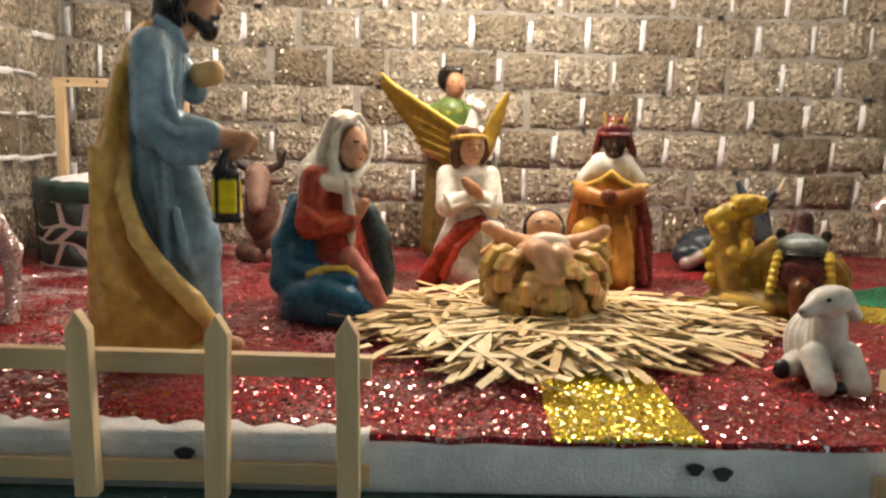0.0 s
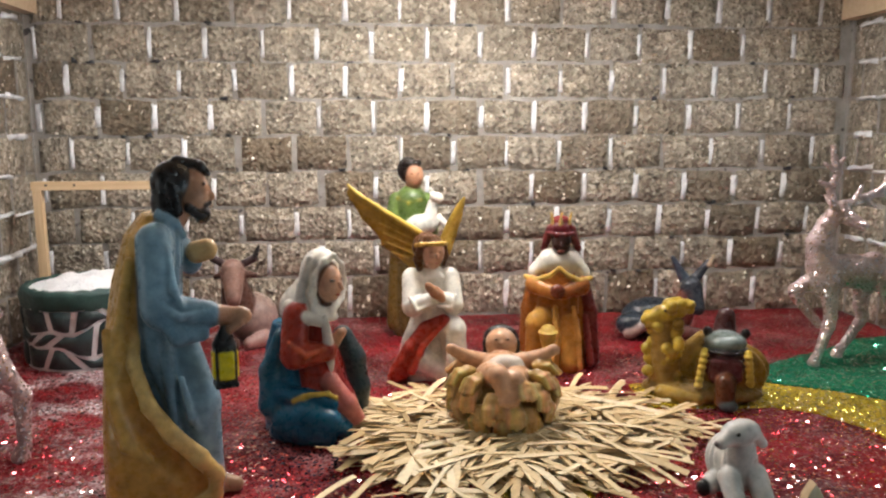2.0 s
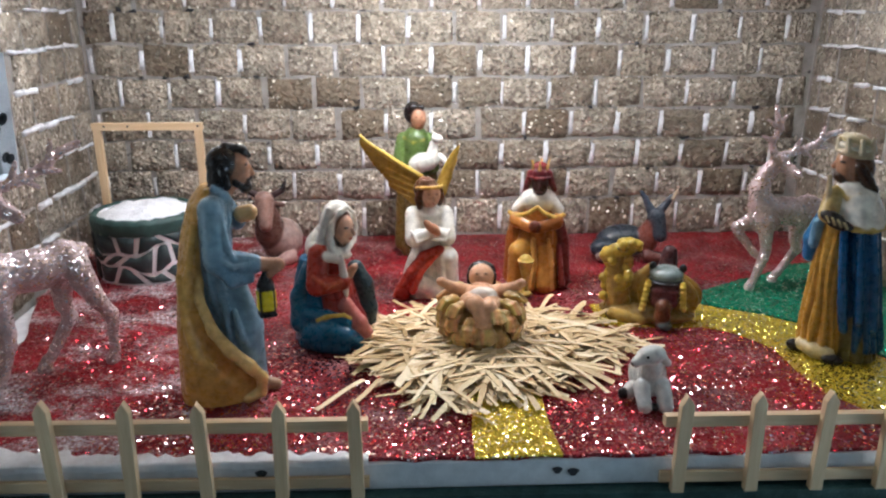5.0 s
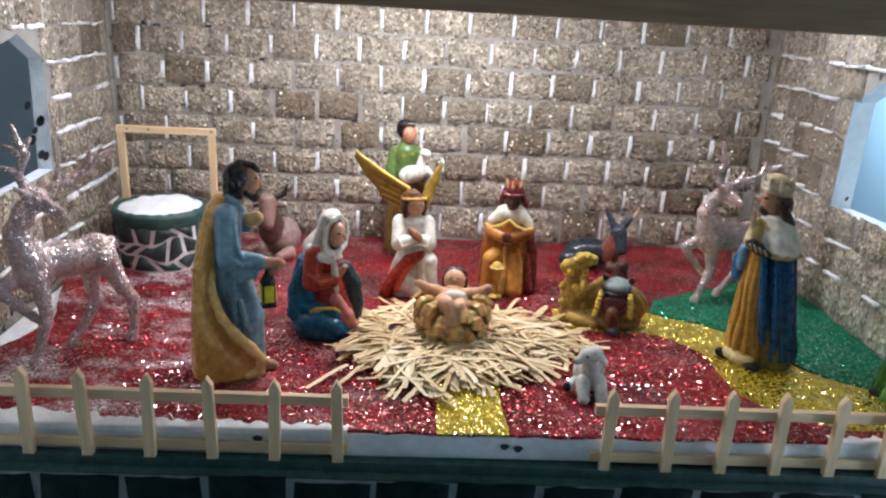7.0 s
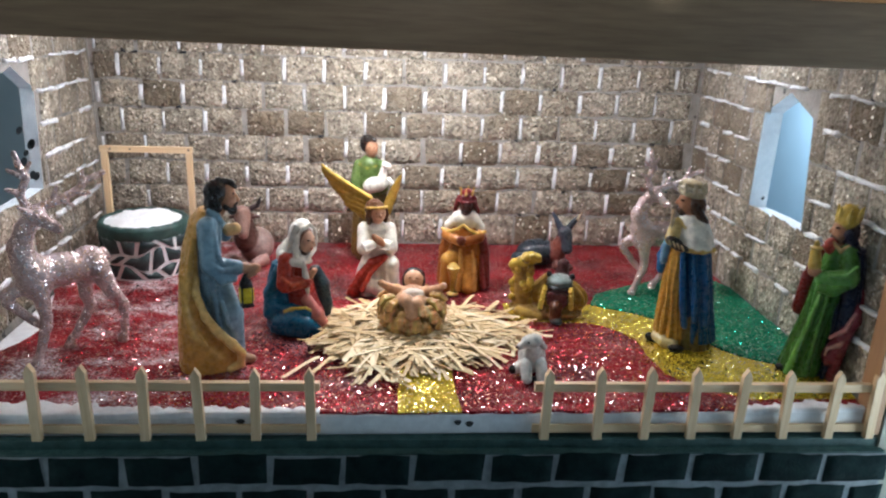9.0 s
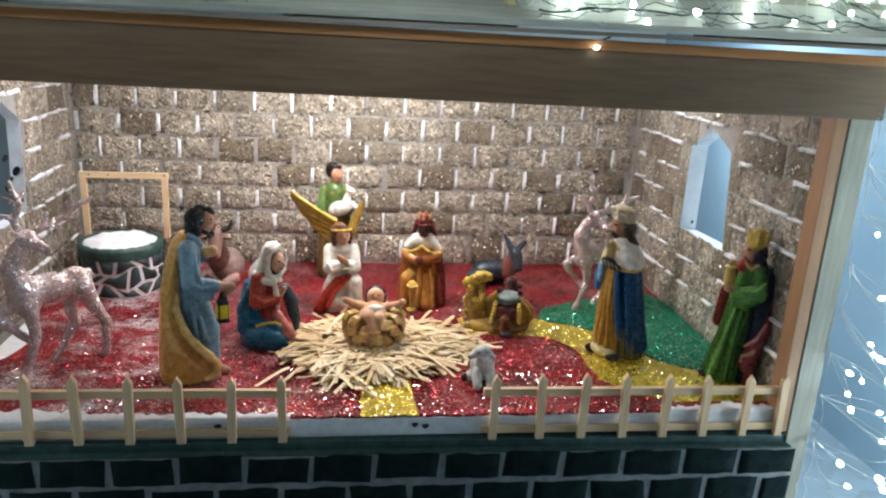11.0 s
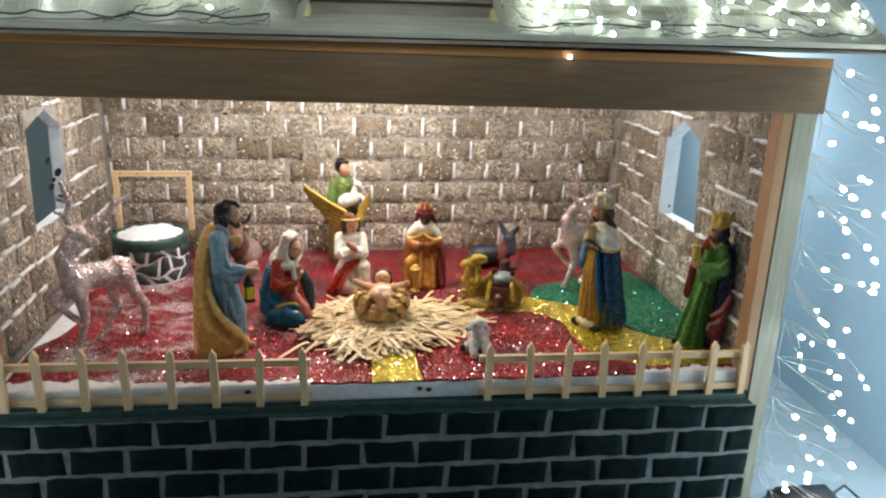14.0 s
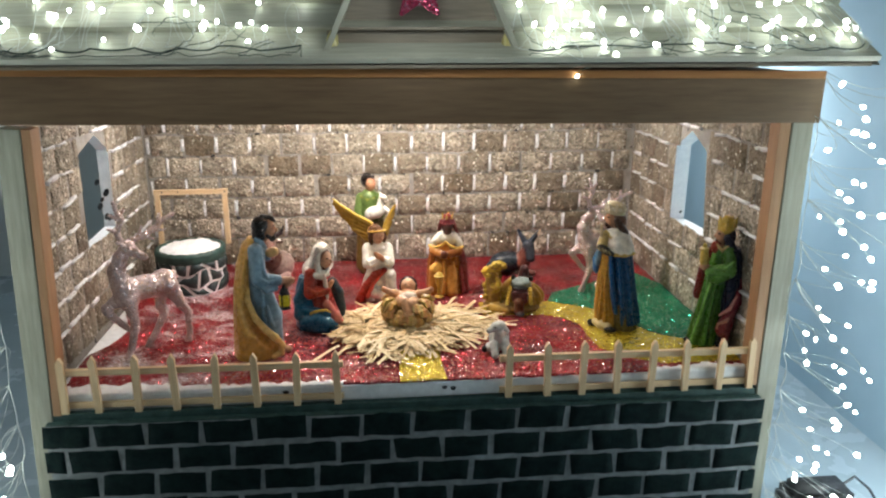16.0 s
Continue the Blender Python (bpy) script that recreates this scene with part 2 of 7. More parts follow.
M_GREYWALL = plain("pale_grey_wall_paint", (0.44, 0.47, 0.47), (0.52, 0.55, 0.55), 0.8, 3, 0.15, 0.002)
M_FLOOR = plain("pale_glossy_tile", (0.40, 0.49, 0.55), (0.47, 0.56, 0.62), 0.22, 4, 0.03, 0.001)
M_REVEAL = plain("white_blue_foam", (0.66, 0.70, 0.74), (0.80, 0.83, 0.86), 0.6, 50, 0.5, 0.003)
M_BLACK = plain("black_paint", (0.012, 0.012, 0.014), (0.03, 0.03, 0.033), 0.5, 60, 0.2, 0.001)


def straw_paper():
    """Shredded paper: each strip has its own tone, with faint lengthwise fibres."""
    n = Nodes("tan_shredded_paper")
    geo = n.add("ShaderNodeNewGeometry")
    tone = n.ramp(geo, "Random Per Island", [(0.0, (0.46, 0.31, 0.135)), (0.3, (0.64, 0.465, 0.235)), (0.7, (0.73, 0.56, 0.32)), (1.0, (0.82, 0.68, 0.45))])
    src = n.coords()
    fibre = n.ramp(n.noise(src, 240, 4), 0, [(0.3, 0.86), (0.7, 1.06)])
    col = n.mix(1.0, 0, (tone, 0), (fibre, 0), "MULTIPLY")
    n.link(col, 2, n.bsdf, "Base Color")
    n.value("Roughness", 0.6)
    n.link(n.bump(n.noise(src, 300, 3), 0, 0.2, 0.001), 0, n.bsdf, "Normal")
    return n.mat


M_STRAW = straw_paper()
M_WELLROCK = plain("black_green_painted_stone", (0.008, 0.02, 0.02), (0.03, 0.05, 0.05), 0.45, 60, 0.4, 0.002, scatter=True)
M_WELLRIM = plain("dark_green_painted_rim", (0.012, 0.038, 0.033), (0.03, 0.075, 0.062), 0.5, 60, 0.4, 0.002)
M_WELLJOINT = plain("white_painted_joint", (0.70, 0.70, 0.70), (0.84, 0.84, 0.84), 0.5, 60, 0.5, 0.002)
M_COTTON = plain("white_cotton", (0.74, 0.73, 0.73), (0.88, 0.87, 0.87), 0.95, 60, 0.8, 0.004)
M_WIRE = plain("silver_light_wire", (0.46, 0.49, 0.47), (0.62, 0.65, 0.63), 0.4, 60, 0.0, 0.001)
M_DARKWIRE = plain("dark_green_light_wire", (0.03, 0.05, 0.04), (0.06, 0.08, 0.07), 0.4, 60, 0.0, 0.001)
M_LED = glowing("lit_white_led", (0.86, 1.0, 0.93), 22.0)
# Brown board; its dark tone also carries the shade inside the gable frame.
M_ROOFDARK = wood("shade_brown_board", (0.17, 0.135, 0.095), (0.28, 0.23, 0.17))
M_LAMPGLOW = glowing("lamp_glass", (1.0, 0.96, 0.90), 4.0)
M_GLUE = plain("yellowed_hot_glue", (0.55, 0.47, 0.16), (0.68, 0.60, 0.28), 0.35, 60, 0.3, 0.002)
M_STAR = glitter_sheet("dark_red_glitter", (0.12, 0.004, 0.02), (0.20, 0.01, 0.04), (0.7, 0.15, 0.22), 500, 0.3)
M_RESIN = resin_paint()
M_GLITTER = glitter_resin()

# ---------------------------------------------------------------- mesh tools


def mesh_object(name, bm, material, parent=None, smooth=False):
    data = bpy.data.meshes.new(name)
    bm.to_mesh(data)
    bm.free()
    for m in material if isinstance(material, (list, tuple)) else [material]:
        data.materials.append(m)
    if smooth:
        data.polygons.foreach_set("use_smooth", [True] * len(data.polygons))
    ob = new(name, data)
    ob.parent = parent
    return ob


def part(name, bm, material, parent, label="", smooth=False):
    ob = mesh_object(name, bm, material, parent, smooth)
    return tagged(ob, label) if label else ob


def empty(name, x=0, y=0, z=0, rz=0):
    ob = new(name)
    ob.empty_display_size = 0.02
    ob.matrix_basis = pose(x, y, z, 0, 0, rz)
    return ob


def box(x0, x1, y0, y1, z0, z1, bevel=0.0, bm=None):
    bm = bm or bmesh.new()
    vs = [bm.verts.new((x, y, z)) for x in (x0, x1) for y in (y0, y1) for z in (z0, z1)]
    fs = [bm.faces.new([vs[i] for i in q]) for q in ((0, 1, 3, 2), (4, 6, 7, 5), (0, 4, 5, 1), (2, 3, 7, 6), (0, 2, 6, 4), (1, 5, 7, 3))]
    if bevel:
        edges = list({e for f in fs for e in f.edges})
        bmesh.ops.bevel(bm, geom=edges, offset=bevel, segments=2, affect="EDGES", profile=0.6)
    return bm


def prism(outline, z0, z1, bm=None):
    """An outline in x, y pulled up from z0 to z1."""
    bm = bm or bmesh.new()
    low = [bm.verts.new((x, y, z0)) for x, y in outline]
    high = [bm.verts.new((x, y, z1)) for x, y in outline]
    bm.faces.new(high)
    bm.faces.new(low[::-1])
    n = len(outline)
    for i in range(n):
        bm.faces.new((low[i], low[(i + 1) % n], high[(i + 1) % n], high[i]))
    bmesh.ops.recalc_face_normals(bm, faces=bm.faces)
    return bm


def tube(points, radius, sides=6, bm=None, taper=None):
    """A round tube along points."""
    bm = bm or bmesh.new()
    pts = [Vector(p) for p in points]
    rings, ref = [], Vector((0.3, 0.9, 0.31)).normalized()
    for i, p in enumerate(pts):
        d = (pts[min(i + 1, len(pts) - 1)] - pts[max(i - 1, 0)]).normalized()
        a = d.cross(ref).normalized()
        b = d.cross(a)
        r = radius if taper is None else radius + (taper - radius) * i / (len(pts) - 1)
        rings.append([bm.verts.new(p + (a * math.cos(s * math.tau / sides) + b * math.sin(s * math.tau / sides)) * r) for s in range(sides)])
    for r0, r1 in zip(rings, rings[1:]):
        for s in range(sides):
            bm.faces.new((r0[s], r0[(s + 1) % sides], r1[(s + 1) % sides], r1[s]))
    bm.faces.new(rings[0][::-1])
    bm.faces.new(rings[-1])
    return bm


def droop(bm, y0=0.59, y1=0.505, drop=0.008):
    """Lets what lies in front of y0 sink evenly to its front edge at y1."""
    bmesh.ops.bisect_plane(bm, geom=list(bm.verts) + list(bm.edges) + list(bm.faces), plane_co=(0, y0, 0), plane_no=(0, 1, 0))
    for v in bm.verts:
        if v.co.y < y0:
            v.co.z -= drop * (y0 - v.co.y) / (y0 - y1)
    bmesh.ops.triangulate(bm, faces=list(bm.faces))
    return bm


# ---------------------------------------------------------------- the room
X0, X1, YB, ZT = -0.54, 0.755, 1.235, 0.53


def structure(name, bm, material, label, category):
    return tagged(mesh_object(name, bm, material), label, category, kind="structure")


ZF = -0.36
structure("floor", box(-1.6, 1.25, -2.4, 2.3, ZF - 0.06, ZF), M_FLOOR, "pale glossy floor of the dim room", "floor")
structure("wall_north", box(-1.6, 1.25, 2.3, 2.36, ZF, 1.75), M_GREYWALL, "pale grey painted room wall behind the stable", "wall")
structure("wall_south", box(-1.6, 1.25, -2.46, -2.4, ZF, 1.75), M_GREYWALL, "pale grey painted room wall facing the stable", "wall")
structure("wall_west", box(-1.66, -1.6, -2.4, 2.3, ZF, 1.75), M_GREYWALL, "pale grey painted side wall in the dark", "wall")
structure("wall_east", box(1.25, 1.31, -2.4, 2.3, ZF, 1.75), M_WALLPAINT, "pale blue painted side wall lit by fairy lights", "wall")
structure("ceiling", box(-1.6, 1.25, -2.4, 2.3, 1.75, 1.80), M_GREYWALL, "plain pale ceiling of the room", "ceiling")

# ---------------------------------------------------------------- the stable's shell
rng = random.Random(7)
BR_W, BR_H, BR_Z = 0.0845, 0.056, 0.014
structure("stable_wall_back", box(X0 - 0.035, X1 + 0.035, YB, YB + 0.03, -0.032, ZT), M_DULLJOINT, "grey joint-filled back wall of the stable with clay bricks", "wall")
WIN_R = [(0.757, 0.176), (0.944, 0.172), (0.940, 0.350), (0.862, 0.395), (0.782, 0.362)]
WIN_L = [(0.790, 0.178), (0.960, 0.182), (0.972, 0.356), (0.900, 0.398), (0.800, 0.372)]


def window_wall(name, xa, xb, y0, y1, z0, z1, hole, material, label):
    """A thick wall in the y, z plane between xa and xb with a five-cornered opening through it."""
    bm = bmesh.new()
    (ya, za), (yb, zb), (yc, zc), (yt, zt), (yd, zd) = hole
    mid = (ya + yb) / 2
    near = [(y0, z0), (mid, z0), (mid, za), (ya, za), (yd, zd), (yt, zt), (yt, z1), (y0, z1)]
    far = [(mid, z0), (y1, z0), (y1, z1), (yt, z1), (yt, zt), (yc, zc), (yb, zb), (mid, za)]
    for x, flip in ((xa, xb > xa), (xb, xa > xb)):
        for poly in (near, far):
            vs = [bm.verts.new((x, y, z)) for y, z in poly]
            bm.faces.new(vs[::-1] if flip else vs)
    for loop in ([(y0, z0), (mid, z0), (y1, z0), (y1, z1), (yt, z1), (y0, z1)], [(mid, za), (ya, za), (yd, zd), (yt, zt), (yc, zc), (yb, zb)]):
        for (p, q), (r, s) in zip(loop, loop[1:] + loop[:1]):
            bm.faces.new([bm.verts.new(v) for v in ((xa, p, q), (xa, r, s), (xb, r, s), (xb, p, q))])
    bmesh.ops.remove_doubles(bm, verts=bm.verts, dist=1e-5)
    bmesh.ops.recalc_face_normals(bm, faces=bm.faces)
    for f in bm.faces:
        f.material_index = 1 if all(abs(v.co.x - xa) < 1e-5 for v in f.verts) else 0
    return structure(name, bm, [material, M_DULLJOINT], label, "wall")


def opening_at(hole, z):
    """The span in y of the opening at a height, or None."""
    ys = []
    for (p, q), (r, s) in zip(hole, hole[1:] + hole[:1]):
        if (q - z) * (s - z) < 0:
            ys.append(p + (r - p) * (z - q) / (s - q))
    return (min(ys), max(ys)) if len(ys) > 1 else None


wall_left = window_wall("stable_wall_left", X0, X0 - 0.024, 0.5285, YB, -0.032, ZT, WIN_L, M_REVEAL, "white foam side wall with clay bricks and a pointed window opening")
wall_right = window_wall("stable_wall_right", X1, X1 + 0.035, 0.505, YB, -0.032, ZT, WIN_R, M_REVEAL, "white foam side wall with clay bricks and a pointed window opening")
wall_back = bpy.data.objects["stable_wall_back"]
structure("stable_ceiling", box(X0 - 0.035, X1 + 0.035, 0.4905, YB + 0.03, ZT, ZT + 0.012), M_PINE, "raw pine board closing the stable from above", "ceiling")
slab = structure("stable_slab", droop(box(X0 + 0.012, X1 - 0.004, 0.5055, YB, -0.0335, -0.0042, 0.0015)), M_FOAM, "white styrofoam slab under the glitter floor", "floor")

# dark paint blots on the foam
for bx, bz, br in ((0.166, -0.0235, 0.0048), (0.182, -0.026, 0.0054), (-0.124, -0.020, 0.0054)):
    bm = prism([(bx + br * math.cos(a) * (1 + 0.25 * math.sin(3 * a)), bz + br * 0.8 * math.sin(a)) for a in [i * math.tau / 14 for i in range(14)]], 0, 0.001)
    bm.transform(Matrix.Translation((0, 0.5050, 0)) @ Matrix.Rotation(radians(90), 4, "X"))
    part("blot", bm, M_BLACK, slab)
for side, x, hole, sgn in (("l", X0, WIN_L, -1), ("r", X1, WIN_R, 1)):
    wall = wall_left if side == "l" else wall_right
    for k in range(7 if side == "l" else 4):
        zz = (rng.uniform(0.195, 0.350) if side == "l" else 0.20 + 0.05 * k + rng.uniform(-0.012, 0.012))
        r = rng.uniform(0.004, 0.008) if side == "l" else 0.003
        xx = x + sgn * rng.uniform(0.008, 0.028)
        bm = prism([(xx + r * math.cos(a), zz + r * 1.3 * math.sin(a + 0.4)) for a in [i * math.tau / 9 for i in range(9)]], 0, 0.001)
        bm.transform(Matrix.Translation((0, hole[1][0] - 0.0005, 0)) @ Matrix.Rotation(radians(90), 4, "X"))
        part("blot", bm, M_BLACK, wall)


def sheet(name, outline, z0, z1, material, label):
    return structure(name, droop(prism(outline, z0, z1)), material, label, "floor")


def wavy(points, amp, seed, step=0.02):
    """An outline with its edges cut unevenly by hand."""
    r, out = random.Random(seed), []
    for (xa, ya), (xb, yb) in zip(points, points[1:] + points[:1]):
        n = max(1, int(math.hypot(xb - xa, yb - ya) / step))
        for i in range(n):
            f = i / n
            out.append((xa + (xb - xa) * f + r.uniform(-amp, amp), ya + (yb - ya) * f + r.uniform(-amp, amp)))
    return out


sheet("glitter_floor", wavy([(-0.518, 0.507), (0.748, 0.507), (0.752, 1.230), (-0.532, 1.230), (-0.532, 0.93), (-0.502, 0.85), (-0.478, 0.78), (-0.492, 0.71), (-0.520, 0.66)], 0.002, 3), -0.004, 0.0, M_RED, "dark red glitter sheet smeared with white snow powder")
sheet("gold_path_front", wavy([(0.085, 0.5045), (0.170, 0.5045), (0.164, 0.62), (0.150, 0.72), (0.10, 0.72), (0.087, 0.62)], 0.0015, 4), 0.0, 0.0022, M_YELLOW, "gold glitter path leading up to the crib")
sheet("gold_path_side", wavy([(0.28, 0.795), (0.36, 0.788), (0.415, 0.788), (0.455, 0.765), (0.480, 0.72), (0.482, 0.66), (0.487, 0.60), (0.52, 0.56), (0.60, 0.53), (0.745, 0.53), (0.747, 0.585), (0.691, 0.612), (0.64, 0.64), (0.606, 0.675), (0.575, 0.74), (0.548, 0.79), (0.51, 0.825), (0.441, 0.862), (0.36, 0.875), (0.28, 0.87)], 0.0015, 5), 0.0, 0.0022, M_YELLOW, "gold glitter path winding past the kneeling camel")
sheet("green_meadow", wavy([(0.443, 0.866), (0.512, 0.829), (0.552, 0.794), (0.58, 0.742), (0.611, 0.678), (0.644, 0.645), (0.694, 0.617), (0.747, 0.592), (0.750, 0.70), (0.752, 0.955), (0.718, 1.045), (0.655, 1.03), (0.60, 0.99), (0.541, 0.962), (0.467, 0.918)], 0.0015, 6), 0.0, 0.0022, M_GREEN, "green glitter meadow under the reindeer")


def snow_bank(name, x0, x1, seed):
    """Powder heaped along the slab's front edge, thinning towards the stable."""
    r, bm, rows = random.Random(seed), bmesh.new(), []
    n = int((x1 - x0) / 0.006)
    for i in range(n + 1):
        x = x0 + (x1 - x0) * i / n
        deep = 0.513 + max(0.0, 0.05 * (-0.15 - x)) + (0.016 + 0.10 * max(0.0, -0.2 - x)) * abs(noise.noise((x * 14, seed, 0))) + r.uniform(0, 0.008)
        row = [bm.verts.new((x, 0.5046, -0.0128 - 0.0045 * abs(noise.noise((x * 45, seed, 9))))), bm.verts.new((x, 0.5044, -0.0080))]
        for f in (0.0, 0.25, 0.6, 1.0):
            y = 0.5062 + (deep - 0.5062) * f
            z = 0.0026 * math.sin(min(1.0, f + 0.35) * 3.0) * (0.25 + 0.75 * r.random()) * (0.55 + noise.noise((x * 30, seed, 3 * f))) if f < 1 else -0.001
            row.append(bm.verts.new((x, y, max(z, -0.001) - 0.008 * (0.59 - y) / 0.085 + 0.001)))
        rows.append(row)
    for a, b in zip(rows, rows[1:]):
        for j in range(5):
            bm.faces.new((a[j], b[j], b[j + 1], a[j + 1]))
    ob = mesh_object(name, bm, M_SNOW, smooth=True)
    return tagged(ob, "white powder snow heaped along the slab's front edge", "snow", kind="stuff")


snow_bank("snow", -0.535, -0.02, 2)
snow_bank("snow", 0.56, 0.75, 5)

# the base under the stable, its posts and the beam: the whole front hangs half a degree lower at one end
FRONT_TILT = Matrix.Translation((0.1, 0, 0)) @ Matrix.Rotation(radians(0.5), 4, "Y") @ Matrix.Translation((-0.1, 0, 0))
BASE_TOP = -0.0425


def base_block():
    bm = box(-0.549, 0.785, 0.480, 1.22, ZF - 0.02, BASE_TOP)
    edges = [e for e in bm.edges if all(v.co.z > -0.1 for v in e.verts) and any(v.co.y < 0.5 for v in e.verts)]
    edges += [e for e in bm.edges if all(v.co.y < 0.5 for v in e.verts) and abs(e.verts[0].co.x - e.verts[1].co.x) < 1e-6]
    bmesh.ops.bevel(bm, geom=list(set(edges)), offset=0.013, segments=4, affect="EDGES")
    return bm


base = structure("base_wall", base_block(), [M_LEDGE], "dark green painted foam base with grey painted joints", "wall")
base.matrix_basis = FRONT_TILT
joint = part("joint_coat", box(-0.538, 0.774, 0.4785, 0.4800, ZF + 0.001, -0.058), M_BASEJOINT, base, "grey painted joint coat")


def upright(name, x0, x1, y0, y1, z0, z1, material, label):
    """A board whose grain runs upwards: built lying, then stood up."""
    h = z1 - z0
    bm = box(-h / 2, h / 2, y0, y1, -(x1 - x0) / 2, (x1 - x0) / 2, 0.0015)
    ob = tagged(mesh_object(name, bm, material), label, "post", kind="structure")
    ob.matrix_basis = Matrix.Translation(((x0 + x1) / 2, 0, (z0 + z1) / 2)) @ Matrix.Rotation(radians(90), 4, "Y")
    return ob


upright("post_right", 0.7675, 0.806, 0.4900, 0.528, ZF, 0.4635, M_POSTWOOD, "weathered pale wooden corner post wound with fairy lights")
post_left = upright("post_left", -0.600, -0.5630, 0.4900, 0.528, ZF, 0.4655, M_POSTWOOD, "weathered pale wooden corner post wound with fairy lights")
upright("post_lining_right", 0.746, 0.7670, 0.492, 0.524, -0.0420, 0.4625, M_LINING, "raw pine strip lining the opening")
lining_left = upright("post_lining_left", -0.5620, -0.5475, 0.492, 0.527, -0.0380, 0.4655, M_LINING, "raw pine strip lining the opening")
for ob in (post_left, lining_left):
    ob.matrix_basis = Matrix.Translation((-0.578, 0, ZF)) @ Matrix.Rotation(radians(2.6), 4, "Y") @ Matrix.Translation((0.598, 0, -ZF)) @ ob.matrix_basis
# the strip's orange paints in the glow on the beam's upper edge
for ob in (structure("front_beam", box(-0.585, 0.8055, 0.480, 0.4895, 0.465, 0.5475, 0.002), M_BEAM, "grey-brown washed wooden beam across the stable's front", "beam"),
           structure("beam_capping", box(-0.585, 0.803, 0.4765, 0.4795, 0.5395, 0.5525, 0.0008), M_CAPGLOW, "thin pine strip coloured orange for the glow on the beam", "trim")):
    ob.matrix_basis = FRONT_TILT
structure("batten_right", box(X1 - 0.022, X1 - 0.0005, 0.525, YB - 0.001, 0.474, ZT - 0.0005, 0.001), M_PINE, "raw pine batten along the wall's top", "trim")
structure("batten_left", box(X0 + 0.0005, X0 + 0.022, 0.525, YB - 0.001, 0.474, ZT - 0.0005, 0.001), M_PINE, "raw pine batten along the wall's top", "trim")

# ---------------------------------------------------------------- sculpting of rounded figures
# A figure is a list of soft shapes, melted together on a fine grid and skinned as one mesh.


def E(c, r, color, k=0.005, rot=(0, 0, 0), fold=None):
    return ("E", np.array(c, float), np.array(r, float), color, k, rot, fold)


def C(a, b, ra, rb, color, k=0.005, fold=None):
    return ("C", np.array(a, float), np.array(b, float), (ra, rb), color, k, fold)


def B(c, half, color, k=0.001, rot=(0, 0, 0), edge=0.001):
    return ("B", np.array(c, float), np.array(half, float), color, k, rot, edge)


def R(rows, color, k=0.005, fold=None):
    """A garment: rings (z, cx, cy, rx, ry) from the top down, with pleats that deepen downwards."""
    rows = np.array(sorted(rows), float)
    return ("R", rows, None, color, k, None, fold)


def cut(shape):
    """The same shape, taken away instead of added."""
    return ("-",) + shape


def chain(points, radii, color, k=0.004):
    return [C(a, b, ra, rb, color, k) for a, b, ra, rb in zip(points, points[1:], radii, radii[1:])]


def feather(a, b, y, w, color, thick=0.004):
    """A flat blade from a to b (both x, z) at the depth y."""
    dx, dz = b[0] - a[0], b[1] - a[1]
    return E(((a[0] + b[0]) / 2, y, (a[1] + b[1]) / 2), (w, thick, math.hypot(dx, dz) / 2), color, 0.0012, (0, math.degrees(math.atan2(dx, dz)), 0))


def shape_color(s):
    s = s[1:] if s[0] == "-" else s
    return s[4] if s[0] == "C" else s[3]


def shape_blend(s):
    s = s[1:] if s[0] == "-" else s
    return s[5] if s[0] == "C" else s[4]


def shape_bounds(s):
    s = s[1:] if s[0] == "-" else s
    if s[0] == "R":
        r = s[1]
        return (np.array([(r[:, 1] - r[:, 3]).min(), (r[:, 2] - r[:, 4]).min(), r[0, 0]]) - 0.003,
                np.array([(r[:, 1] + r[:, 3]).max(), (r[:, 2] + r[:, 4]).max(), r[-1, 0]]) + 0.003)
    if s[0] == "C":
        r = max(s[3])
        return np.minimum(s[1], s[2]) - r, np.maximum(s[1], s[2]) + r
    r = np.linalg.norm(s[2]) if any(s[5]) else s[2]
    return s[1] - r, s[1] + r


def turned(rot, p):
    if not any(rot):
        return p
    m = np.array(Euler([radians(a) for a in rot]).to_matrix(), dtype=np.float32)
    return p @ m


